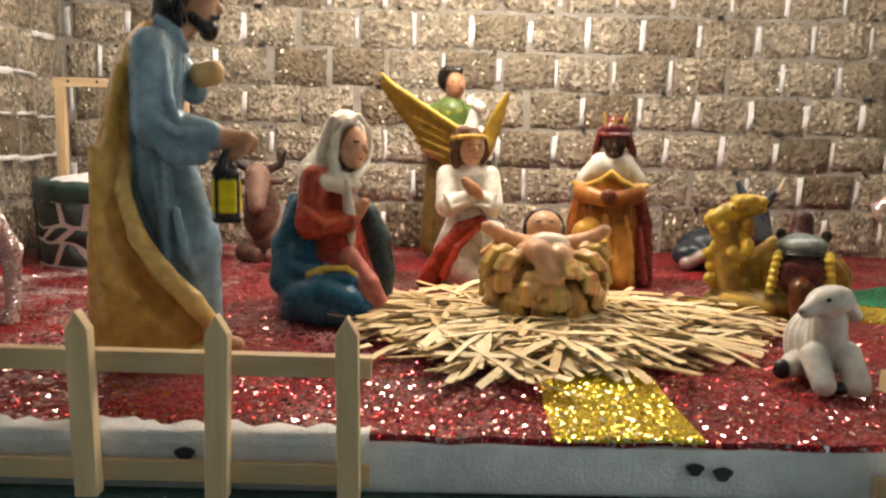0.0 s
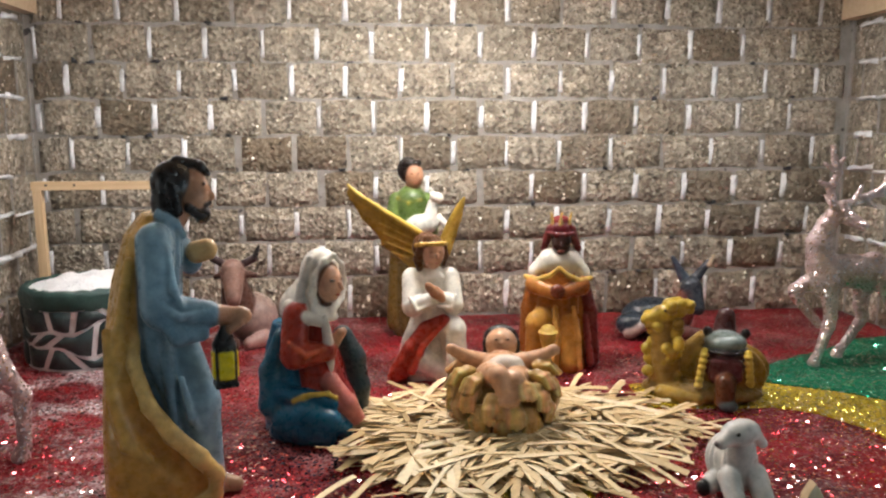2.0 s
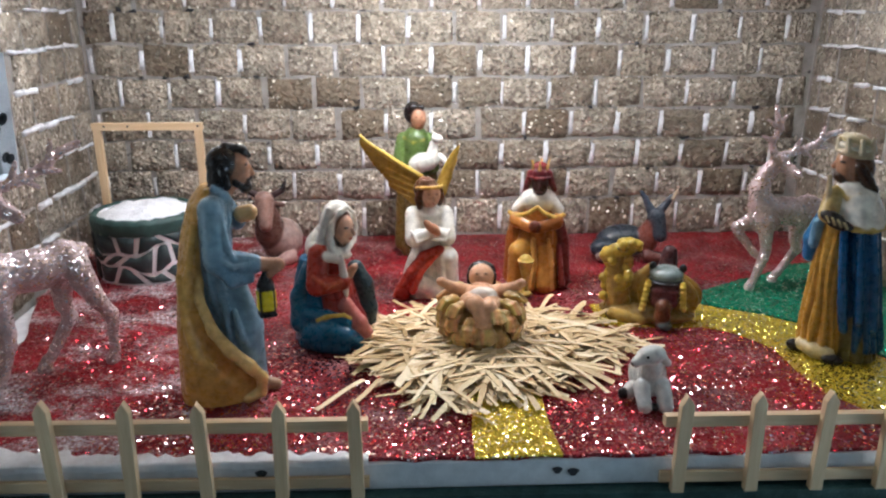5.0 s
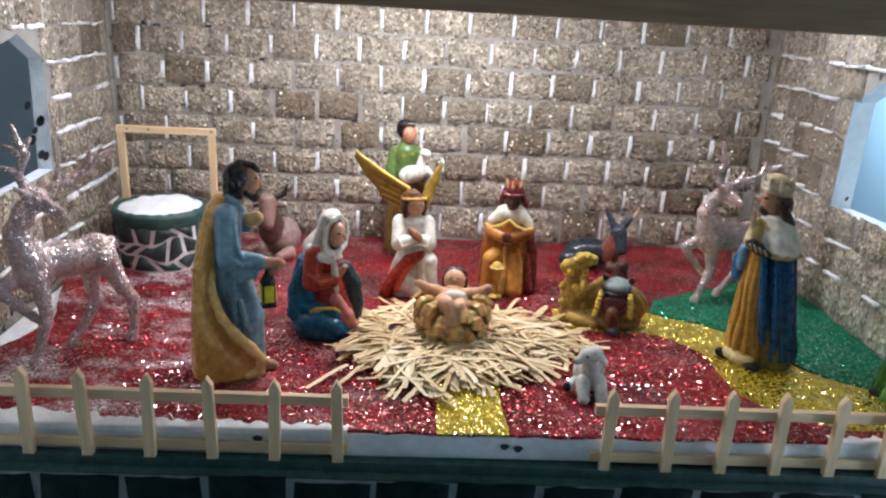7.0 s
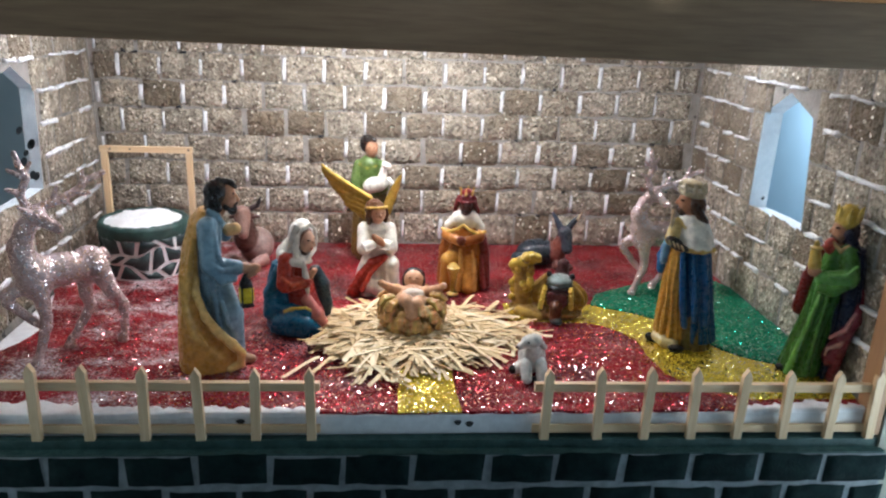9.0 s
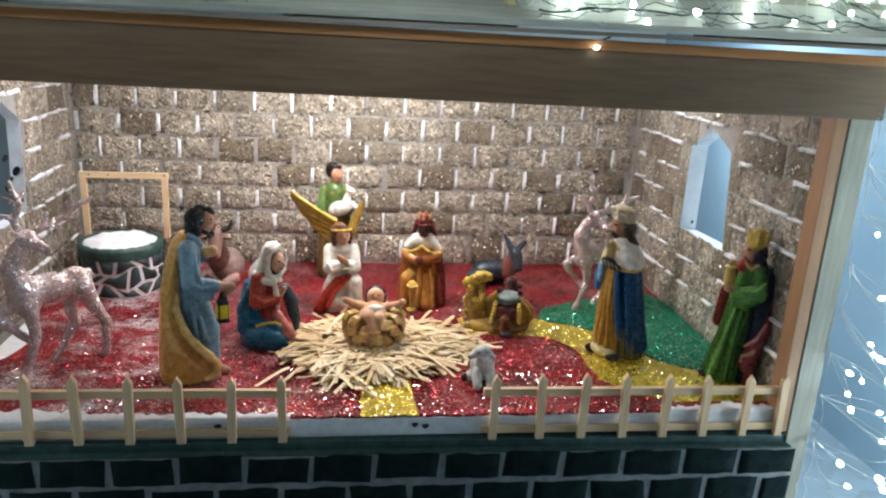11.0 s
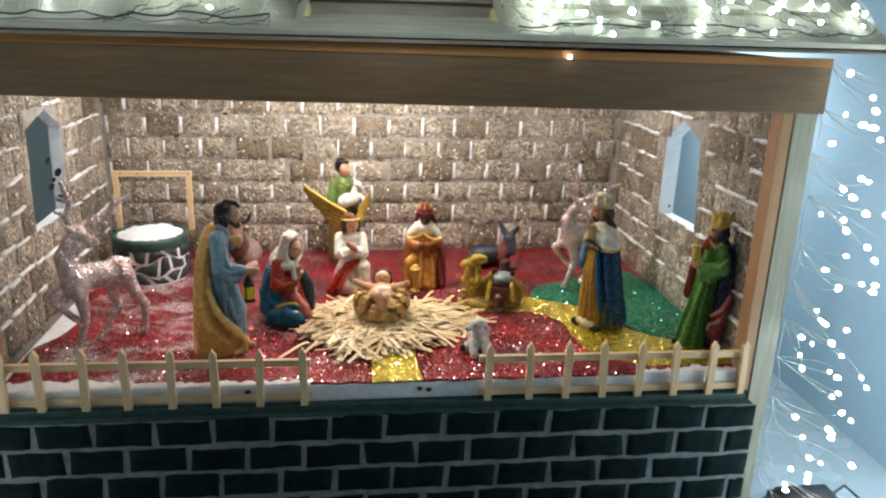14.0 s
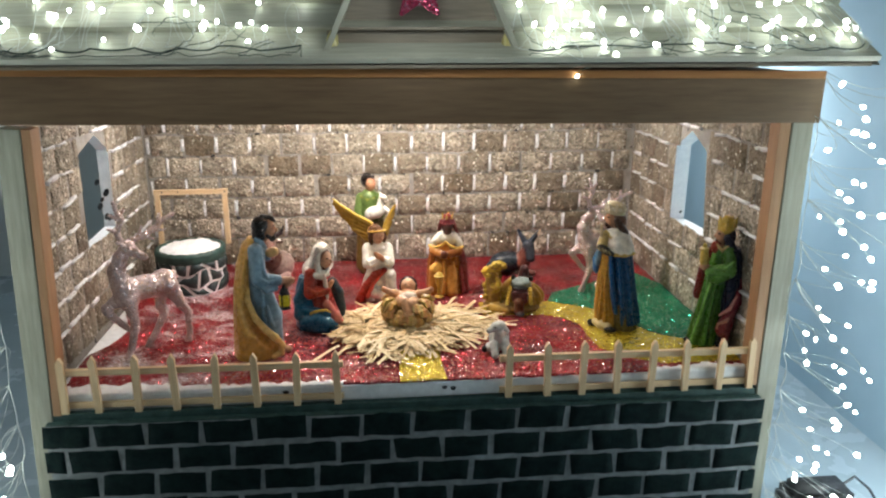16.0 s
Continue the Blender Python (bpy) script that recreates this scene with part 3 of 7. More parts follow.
def distance(s, p):
    """The signed distance from the points p to a shape."""
    if s[0] == "-":
        return -distance(s[1:], p)
    if s[0] == "R":
        rows, z = s[1], p[..., 2]
        cx, cy, rx, ry = [np.interp(z, rows[:, 0], rows[:, i]).astype(np.float32) for i in (1, 2, 3, 4)]
        u, v = (p[..., 0] - cx) / rx, (p[..., 1] - cy) / ry
        n = np.sqrt(u * u + v * v) + 1e-6
        d = (n - 1) * np.minimum(rx, ry)
        if s[6]:
            count, depth, twist = s[6]
            ang = np.arctan2(v, u)
            low = 1 - 0.75 * (z - rows[0, 0]) / (rows[-1, 0] - rows[0, 0])
            wave = np.abs(np.sin(0.5 * count * ang + 0.5 * twist * z + 0.9 * np.sin(2 * ang + 1.3) + 0.5 * np.sin(60 * z + 3 * ang)))
            d = d + 2.4 * depth * (0.6 - wave) * low * (0.65 + 0.35 * np.sin(3 * ang + 25 * z))
        return np.maximum(d, np.maximum(z - rows[-1, 0], rows[0, 0] - z)).astype(np.float32)
    if s[0] == "E":
        q = turned(s[5], p - s[1].astype(np.float32)) / s[2].astype(np.float32)
        n = np.linalg.norm(q, axis=-1)
        d = (n - 1) * float(min(s[2])) * (0.6 + 0.4 * float(max(s[2]) / min(s[2])) ** 0.5)
        fold, centre = s[6], s[1]
    elif s[0] == "C":
        ab = (s[2] - s[1]).astype(np.float32)
        ap = p - s[1].astype(np.float32)
        t = np.clip((ap @ ab) / float(ab @ ab), 0, 1)
        d = np.linalg.norm(ap - t[..., None] * ab, axis=-1) - (s[3][0] + (s[3][1] - s[3][0]) * t)
        fold, centre = s[6], (s[1] + s[2]) / 2
    else:
        q = np.abs(turned(s[5], p - s[1].astype(np.float32))) - (s[2] - s[6]).astype(np.float32)
        return np.linalg.norm(np.maximum(q, 0), axis=-1) + np.minimum(q.max(axis=-1), 0) - s[6]
    if fold:
        count, depth, twist = fold
        ang = np.arctan2(p[..., 1] - centre[1], p[..., 0] - centre[0])
        d = d + 2.2 * depth * (0.55 - np.abs(np.sin(0.5 * count * ang + 0.5 * twist * p[..., 2] + 0.8 * np.sin(2 * ang)))) * (0.6 + 0.4 * np.sin(2.0 * ang + 40 * p[..., 2]))
    return d


def skin(shapes, cell):
    """Melts the shapes and skins them: vertices, quads and the paint on each vertex."""
    lows, highs = zip(*[shape_bounds(s) for s in shapes])
    pad = cell * 3 + 0.002
    lo, hi = np.min(lows, axis=0) - pad, np.max(highs, axis=0) + pad
    size = np.ceil((hi - lo) / cell).astype(int) + 1
    axes = [(lo[i] + cell * np.arange(size[i])).astype(np.float32) for i in range(3)]
    field = np.full(tuple(size), 0.05, np.float32)
    for s in shapes:
        k = max(0.0008, 0.6 * shape_blend(s))
        a, b = shape_bounds(s)
        reach = k + 0.006
        i0 = np.clip(((a - reach - lo) / cell).astype(int), 0, size - 1)
        i1 = np.clip(((b + reach - lo) / cell).astype(int) + 2, 1, size)
        grid = np.stack(np.meshgrid(*[axes[i][i0[i]:i1[i]] for i in range(3)], indexing="ij"), axis=-1)
        d = distance(s, grid)
        win = tuple(slice(p, q) for p, q in zip(i0, i1))
        old = field[win]
        if s[0] == "-":
            h = np.clip(0.5 - 0.5 * (old - d) / k, 0, 1)
            field[win] = old + (d - old) * h + k * h * (1 - h)
            continue
        h = np.clip(0.5 + 0.5 * (old - d) / k, 0, 1)
        field[win] = old + (d - old) * h - k * h * (1 - h)
    inside = field < 0
    corner = [(a, b, c) for a in (0, 1) for b in (0, 1) for c in (0, 1)]
    part_of = lambda arr, o: arr[o[0]:arr.shape[0] - 1 + o[0], o[1]:arr.shape[1] - 1 + o[1], o[2]:arr.shape[2] - 1 + o[2]]
    count = sum(part_of(inside, o).astype(np.int8) for o in corner)
    cells = np.argwhere((count > 0) & (count < 8))
    index = np.full(count.shape, -1, np.int64)
    index[tuple(cells.T)] = np.arange(len(cells))
    total, hits = np.zeros((len(cells), 3)), np.zeros(len(cells))
    for o in corner:
        for ax in range(3):
            if o[ax]:
                continue
            e = list(o)
            e[ax] = 1
            va = field[tuple((cells + o).T)]
            vb = field[tuple((cells + e).T)]
            cross = (va < 0) != (vb < 0)
            t = np.where(cross, va / np.where(cross, va - vb, 1), 0)
            pos = np.array(o, float) + np.zeros((len(cells), 3))
            pos[:, ax] += t
            total += pos * cross[:, None]
            hits += cross
    verts = lo + cell * (cells + total / hits[:, None])
    quads = []
    for ax in range(3):
        u, v = (ax + 1) % 3, (ax + 2) % 3
        sl0, sl1 = [slice(None)] * 3, [slice(None)] * 3
        sl0[ax], sl1[ax] = slice(0, -1), slice(1, None)
        cross = np.argwhere(inside[tuple(sl0)] != inside[tuple(sl1)])
        cross = cross[(cross[:, u] > 0) & (cross[:, v] > 0)]
        start = inside[tuple(cross.T)]
        du, dv = np.zeros(3, int), np.zeros(3, int)
        du[u], dv[v] = 1, 1
        q = np.stack([index[tuple((cross - du - dv).T)], index[tuple((cross - dv).T)], index[tuple(cross.T)], index[tuple((cross - du).T)]], axis=1)
        q[~start] = q[~start][:, ::-1]
        quads.append(q)
    quads = np.concatenate(quads)
    quads = quads[(quads >= 0).all(axis=1)]
    weights = np.stack([np.abs(distance(s, verts.astype(np.float32))) if s[0] == "-" else distance(s, verts.astype(np.float32)) for s in shapes], axis=1)
    weights = np.exp(-(weights - weights.min(axis=1, keepdims=True)) / (cell * 0.35))
    colors = np.array([shape_color(s) for s in shapes], float)
    paint = (weights @ colors) / weights.sum(axis=1, keepdims=True)
    return verts, quads, paint


def statue(name, shapes, x, y, label, category, material=None, cell=0.0017, group="", rz=0, z=0.0, slim=(1, 1, 1), lean=0.0):
    verts, quads, paint = skin(shapes, cell)
    data = bpy.data.meshes.new(name)
    verts = verts * np.array(slim)
    verts[:, 0] += lean * verts[:, 2]
    verts[:, 2] = np.maximum(verts[:, 2], 0.0)
    data.from_pydata(verts.tolist(), [], quads.tolist())
    att = data.attributes.new("paint", "FLOAT_COLOR", "POINT")
    att.data.foreach_set("color", np.concatenate([paint, np.ones((len(paint), 1))], axis=1).astype(np.float32).ravel())
    data.polygons.foreach_set("use_smooth", np.ones(len(data.polygons), bool))
    data.materials.append(material or M_RESIN)
    ob = new(name, data)
    ob.matrix_basis = pose(x, y, z, 0, 0, rz)
    return tagged(ob, label, category, group)


# Ridge chains in paler cloth tones paint fold highlights onto the robes.
SKIN, HAIR, WHITE, GOLD = (0.44, 0.22, 0.125), (0.013, 0.009, 0.008), (0.80, 0.76, 0.67), (0.37, 0.23, 0.035)
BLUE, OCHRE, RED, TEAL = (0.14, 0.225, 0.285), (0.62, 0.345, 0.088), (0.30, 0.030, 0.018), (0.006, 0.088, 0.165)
ORANGE, GREEN = (0.33, 0.115, 0.018), (0.055, 0.155, 0.022)
DARK, YELLOW, MAROON = (0.02, 0.017, 0.016), (0.75, 0.60, 0.02), (0.14, 0.02, 0.02)
FAIR = (0.60, 0.345, 0.225)
# The paler blue paints light onto the man's robe.
LIT_BLUE, PINK = (0.22, 0.33, 0.40), (0.50, 0.16, 0.13)

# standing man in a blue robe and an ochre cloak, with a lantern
# Brighter ochre: light painted on the cloak's rolled edge.
LIT_CLOAK_EDGE = (0.70, 0.44, 0.15)
statue("robed_man_statue", [
    R([(0.240, 0.002, 0, 0.012, 0.015), (0.226, -0.006, 0, 0.021, 0.033), (0.200, -0.010, 0, 0.024, 0.040), (0.160, -0.012, 0, 0.023, 0.038), (0.120, -0.008, 0, 0.026, 0.036),
       (0.080, 0.004, 0, 0.029, 0.034), (0.040, 0.010, 0, 0.027, 0.031), (0.004, 0.011, 0, 0.028, 0.031)], BLUE, 0.006, (13, 0.0020, 18)),
    C((0.004, -0.014, 0.140), (0.022, -0.022, 0.084), 0.018, 0.0185, LIT_BLUE, 0.012),
    C((0.022, -0.022, 0.084), (0.027, -0.016, 0.010), 0.0180, 0.0145, LIT_BLUE, 0.010),
    *chain([(0.008, -0.042, 0.110), (0.014, -0.043, 0.078), (0.020, -0.036, 0.066)], (0.003, 0.0034, 0.002), LIT_BLUE, 0.007),
    *chain([(-0.006, -0.036, 0.150), (-0.002, -0.038, 0.110), (0.000, -0.036, 0.060), (0.004, -0.034, 0.010)], (0.0042, 0.0046, 0.005, 0.0055), BLUE, 0.006),
    *chain([(0.014, -0.020, 0.060), (0.012, -0.032, 0.030), (0.014, -0.032, 0.006)], (0.004, 0.005, 0.006), BLUE, 0.006),
    R([(0.240, -0.008, 0.006, 0.012, 0.020), (0.224, -0.019, 0.006, 0.016, 0.035), (0.185, -0.031, 0.006, 0.017, 0.038), (0.140, -0.038, 0.004, 0.019, 0.037),
       (0.090, -0.041, 0.002, 0.021, 0.036), (0.040, -0.043, 0, 0.022, 0.036), (0.0, -0.044, 0, 0.022, 0.036)], OCHRE, 0.003, (9, 0.0018, 14)),
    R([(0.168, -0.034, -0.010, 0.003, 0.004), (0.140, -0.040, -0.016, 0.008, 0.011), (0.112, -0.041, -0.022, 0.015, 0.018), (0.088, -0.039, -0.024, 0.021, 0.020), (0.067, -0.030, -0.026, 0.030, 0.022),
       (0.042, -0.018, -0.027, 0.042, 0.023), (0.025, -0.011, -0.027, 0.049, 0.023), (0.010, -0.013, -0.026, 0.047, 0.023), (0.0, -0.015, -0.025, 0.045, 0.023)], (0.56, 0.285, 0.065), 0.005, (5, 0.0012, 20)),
    # hollow under the edge, its inner shadow put into the colour
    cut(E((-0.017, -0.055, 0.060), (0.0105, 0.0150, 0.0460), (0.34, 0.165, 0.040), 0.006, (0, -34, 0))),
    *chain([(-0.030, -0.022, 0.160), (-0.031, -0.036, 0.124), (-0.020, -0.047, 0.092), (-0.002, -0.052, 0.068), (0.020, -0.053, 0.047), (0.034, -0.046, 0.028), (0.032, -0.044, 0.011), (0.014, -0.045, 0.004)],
           (0.004, 0.0055, 0.0068, 0.0075, 0.0078, 0.0068, 0.0062, 0.005), LIT_CLOAK_EDGE, 0.005),
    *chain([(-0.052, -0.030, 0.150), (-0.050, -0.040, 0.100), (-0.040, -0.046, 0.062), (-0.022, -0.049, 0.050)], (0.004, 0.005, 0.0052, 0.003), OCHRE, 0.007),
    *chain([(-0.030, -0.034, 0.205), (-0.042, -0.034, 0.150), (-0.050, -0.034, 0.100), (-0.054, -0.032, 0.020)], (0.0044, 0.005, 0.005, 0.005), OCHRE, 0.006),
    C((0.002, 0.0, 0.228), (0.016, 0.0, 0.244), 0.012, 0.010, SKIN, 0.004),
    *chain([(-0.004, -0.016, 0.240), (0.010, -0.018, 0.232), (0.016, -0.010, 0.222)], (0.004, 0.004, 0.003), LIT_BLUE, 0.003),
    C((-0.008, -0.030, 0.220), (-0.008, -0.046, 0.172), 0.0150, 0.0150, LIT_BLUE, 0.008),
    *chain([(0.002, -0.040, 0.215), (0.006, -0.054, 0.184), (0.012, -0.056, 0.172)], (0.003, 0.004, 0.002), LIT_BLUE, 0.004),
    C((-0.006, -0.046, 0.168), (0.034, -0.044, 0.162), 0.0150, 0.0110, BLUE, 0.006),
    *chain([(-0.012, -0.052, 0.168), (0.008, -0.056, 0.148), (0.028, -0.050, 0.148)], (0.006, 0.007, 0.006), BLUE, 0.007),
    *chain([(-0.010, -0.058, 0.178), (0.010, -0.060, 0.164), (0.034, -0.052, 0.166)], (0.0025, 0.003, 0.002), LIT_BLUE, 0.003),
    C((0.036, -0.044, 0.162), (0.050, -0.042, 0.160), 0.0085, 0.0075, SKIN, 0.003),
    E((0.059, -0.041, 0.158), (0.0125, 0.0080, 0.0085), SKIN, 0.004),
    C((0.060, -0.046, 0.154), (0.052, -0.047, 0.149), 0.0042, 0.0036, SKIN, 0.002),
    C((0.002, 0.024, 0.218), (0.020, 0.022, 0.196), 0.014, 0.011, BLUE, 0.008),
    C((0.026, 0.006, 0.206), (0.036, 0.004, 0.208), 0.0095, 0.0092, (0.58, 0.36, 0.15), 0.002),
    E((0.025, 0, 0.256), (0.0155, 0.014, 0.020), SKIN, 0.002),
    C((0.038, 0, 0.259), (0.0425, 0, 0.252), 0.0028, 0.0032, SKIN, 0.003),
    C((0.036, -0.005, 0.264), (0.036, -0.010, 0.263), 0.0016, 0.0012, HAIR, 0.0008),
    E((0.009, 0, 0.264), (0.0195, 0.0190, 0.0185), HAIR, 0.002),
    E((0.002, 0, 0.248), (0.0130, 0.0180, 0.0165), HAIR, 0.004),
    C((0.014, 0, 0.279), (0.034, 0, 0.277), 0.007, 0.0050, HAIR, 0.003),
    C((0.034, -0.004, 0.277), (0.040, -0.002, 0.271), 0.0045, 0.0028, HAIR, 0.002),
    C((0.008, -0.015, 0.262), (0.012, -0.014, 0.242), 0.006, 0.005, HAIR, 0.003),
    E((0.033, 0, 0.238), (0.0080, 0.0105, 0.0085), HAIR, 0.002),
    C((0.022, -0.012, 0.244), (0.032, -0.008, 0.237), 0.0042, 0.0042, HAIR, 0.002),
    C((0.036, -0.007, 0.246), (0.0405, 0.0, 0.247), 0.0020, 0.0022, HAIR, 0.001),
    B((0.046, -0.044, 0.121), (0.0092, 0.0092, 0.0160), DARK, 0.0008, (0, 0, 8)),
    B((0.0473, -0.0533, 0.1205), (0.0062, 0.0018, 0.0110), YELLOW, 0.0005, (0, 0, 8)),
    B((0.0553, -0.0427, 0.1205), (0.0018, 0.0062, 0.0110), YELLOW, 0.0005, (0, 0, 8)),
    B((0.0366, -0.0453, 0.1205), (0.0018, 0.0062, 0.0110), YELLOW, 0.0005, (0, 0, 8)),
    C((0.046, -0.044, 0.137), (0.047, -0.043, 0.150), 0.0110, 0.004, DARK, 0.002),
    B((0.046, -0.044, 0.1040), (0.0105, 0.0105, 0.0020), DARK, 0.0008, (0, 0, 8)),
    C((0.034, -0.014, 0.009), (0.052, -0.016, 0.006), 0.010, 0.0065, (0.40, 0.23, 0.13), 0.003),
    C((0.022, 0.010, 0.006), (0.036, 0.010, 0.005), 0.010, 0.007, (0.30, 0.16, 0.09), 0.003),
], -0.177, 0.642, "painted resin man in blue robe and ochre cloak with lantern", "statue", cell=0.00125, slim=(0.87, 0.82, 0.98), rz=14)

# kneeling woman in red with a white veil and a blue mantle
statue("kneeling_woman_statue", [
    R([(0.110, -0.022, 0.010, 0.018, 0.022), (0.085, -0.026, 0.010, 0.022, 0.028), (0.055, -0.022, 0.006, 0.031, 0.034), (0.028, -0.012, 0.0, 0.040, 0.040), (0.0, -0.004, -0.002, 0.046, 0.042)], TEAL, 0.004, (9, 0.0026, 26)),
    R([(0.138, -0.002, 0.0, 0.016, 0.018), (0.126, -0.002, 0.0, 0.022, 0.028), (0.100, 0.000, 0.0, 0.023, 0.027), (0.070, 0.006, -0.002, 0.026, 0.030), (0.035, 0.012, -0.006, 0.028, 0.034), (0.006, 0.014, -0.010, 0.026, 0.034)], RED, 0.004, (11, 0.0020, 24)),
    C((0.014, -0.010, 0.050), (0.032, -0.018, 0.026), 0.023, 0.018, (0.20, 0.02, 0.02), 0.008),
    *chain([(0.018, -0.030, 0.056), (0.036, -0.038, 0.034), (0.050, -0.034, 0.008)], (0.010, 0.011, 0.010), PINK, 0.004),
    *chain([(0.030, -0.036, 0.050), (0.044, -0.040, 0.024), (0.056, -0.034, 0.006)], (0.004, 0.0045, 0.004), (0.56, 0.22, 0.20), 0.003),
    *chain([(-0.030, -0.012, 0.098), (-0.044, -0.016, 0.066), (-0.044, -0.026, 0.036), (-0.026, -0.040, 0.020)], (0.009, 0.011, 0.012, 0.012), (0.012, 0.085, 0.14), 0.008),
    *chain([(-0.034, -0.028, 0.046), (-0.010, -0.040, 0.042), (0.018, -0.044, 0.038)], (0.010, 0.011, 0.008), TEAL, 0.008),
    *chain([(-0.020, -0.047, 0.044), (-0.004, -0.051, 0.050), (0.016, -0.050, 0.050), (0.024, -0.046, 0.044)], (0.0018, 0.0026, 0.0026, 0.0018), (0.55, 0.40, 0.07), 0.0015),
    # lower roll of the mantle painted brighter, as a highlight
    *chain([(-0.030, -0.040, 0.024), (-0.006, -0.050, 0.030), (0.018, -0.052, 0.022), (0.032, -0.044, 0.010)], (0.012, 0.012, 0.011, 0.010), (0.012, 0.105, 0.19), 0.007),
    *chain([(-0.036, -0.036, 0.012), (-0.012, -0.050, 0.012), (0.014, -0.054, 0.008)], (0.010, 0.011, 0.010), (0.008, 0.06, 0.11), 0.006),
    # mantle's right side painted near black for shade
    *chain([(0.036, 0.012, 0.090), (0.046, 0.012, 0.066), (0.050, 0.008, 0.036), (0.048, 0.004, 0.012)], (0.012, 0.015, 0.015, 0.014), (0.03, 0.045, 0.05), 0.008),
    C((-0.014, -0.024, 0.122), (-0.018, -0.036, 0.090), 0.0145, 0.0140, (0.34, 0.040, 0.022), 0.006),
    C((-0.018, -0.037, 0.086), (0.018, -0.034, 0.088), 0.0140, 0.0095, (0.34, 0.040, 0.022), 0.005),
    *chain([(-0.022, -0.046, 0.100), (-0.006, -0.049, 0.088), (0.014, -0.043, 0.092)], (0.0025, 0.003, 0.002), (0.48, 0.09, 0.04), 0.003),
    C((0.020, -0.030, 0.090), (0.031, -0.028, 0.104), 0.0075, 0.0050, SKIN, 0.003),
    C((0.022, -0.024, 0.090), (0.034, -0.023, 0.104), 0.0070, 0.0045, SKIN, 0.003),
    E((0.022, -0.021, 0.152), (0.0132, 0.0132, 0.0182), FAIR, 0.001, (0, 6, 0)),
    C((0.0325, -0.0315, 0.1540), (0.0340, -0.0332, 0.1490), 0.0018, 0.0022, FAIR, 0.003),
    C((0.0225, -0.0345, 0.1575), (0.0265, -0.0345, 0.1575), 0.0011, 0.0011, HAIR, 0.0006),
    C((0.0342, -0.0255, 0.1575), (0.0352, -0.0215, 0.1570), 0.0011, 0.0011, HAIR, 0.0006),
    C((0.0285, -0.0322, 0.1425), (0.0318, -0.0295, 0.1425), 0.0010, 0.0010, (0.40, 0.07, 0.05), 0.0005),
    C((0.022, -0.010, 0.138), (0.014, -0.006, 0.122), 0.010, 0.012, SKIN, 0.003),
    E((0.017, -0.013, 0.157), (0.0158, 0.0165, 0.0196), (0.11, 0.045, 0.022), 0.001),
    C((0.014, -0.018, 0.146), (0.016, -0.022, 0.132), 0.0052, 0.0040, (0.09, 0.035, 0.02), 0.002),
    E((0.012, -0.002, 0.161), (0.0210, 0.0205, 0.0245), WHITE, 0.002, (0, 14, 0)),
    *chain([(0.026, -0.016, 0.1795), (0.017, -0.0205, 0.174), (0.007, -0.023, 0.160), (0.002, -0.024, 0.142), (0.006, -0.028, 0.128)], (0.0030, 0.0040, 0.0045, 0.0050, 0.0055), WHITE, 0.003),
    *chain([(0.027, -0.017, 0.1795), (0.036, -0.010, 0.169), (0.0385, -0.007, 0.152), (0.034, -0.014, 0.136), (0.022, -0.028, 0.126)], (0.0022, 0.0025, 0.0026, 0.0034, 0.0046), WHITE, 0.003),
    *chain([(0.002, -0.014, 0.176), (-0.008, -0.018, 0.152), (-0.012, -0.024, 0.130)], (0.004, 0.0045, 0.005), (0.66, 0.62, 0.56), 0.003),
    C((0.006, -0.002, 0.148), (-0.010, -0.002, 0.126), 0.018, 0.022, WHITE, 0.005),
    *chain([(-0.022, -0.020, 0.132), (-0.006, -0.032, 0.122), (0.012, -0.034, 0.118)], (0.006, 0.0065, 0.006), WHITE, 0.003),
    E((0.018, -0.036, 0.096), (0.0055, 0.0045, 0.0300), (0.62, 0.57, 0.50), 0.002, (4, -6, 0)),
    E((0.012, -0.022, 0.124), (0.0190, 0.0120, 0.0075), WHITE, 0.003, (0, 16, 0)),
], -0.080, 0.775, "painted resin kneeling woman in red dress with white veil", "statue", cell=0.00115, rz=7, slim=(0.92, 0.92, 1.0))

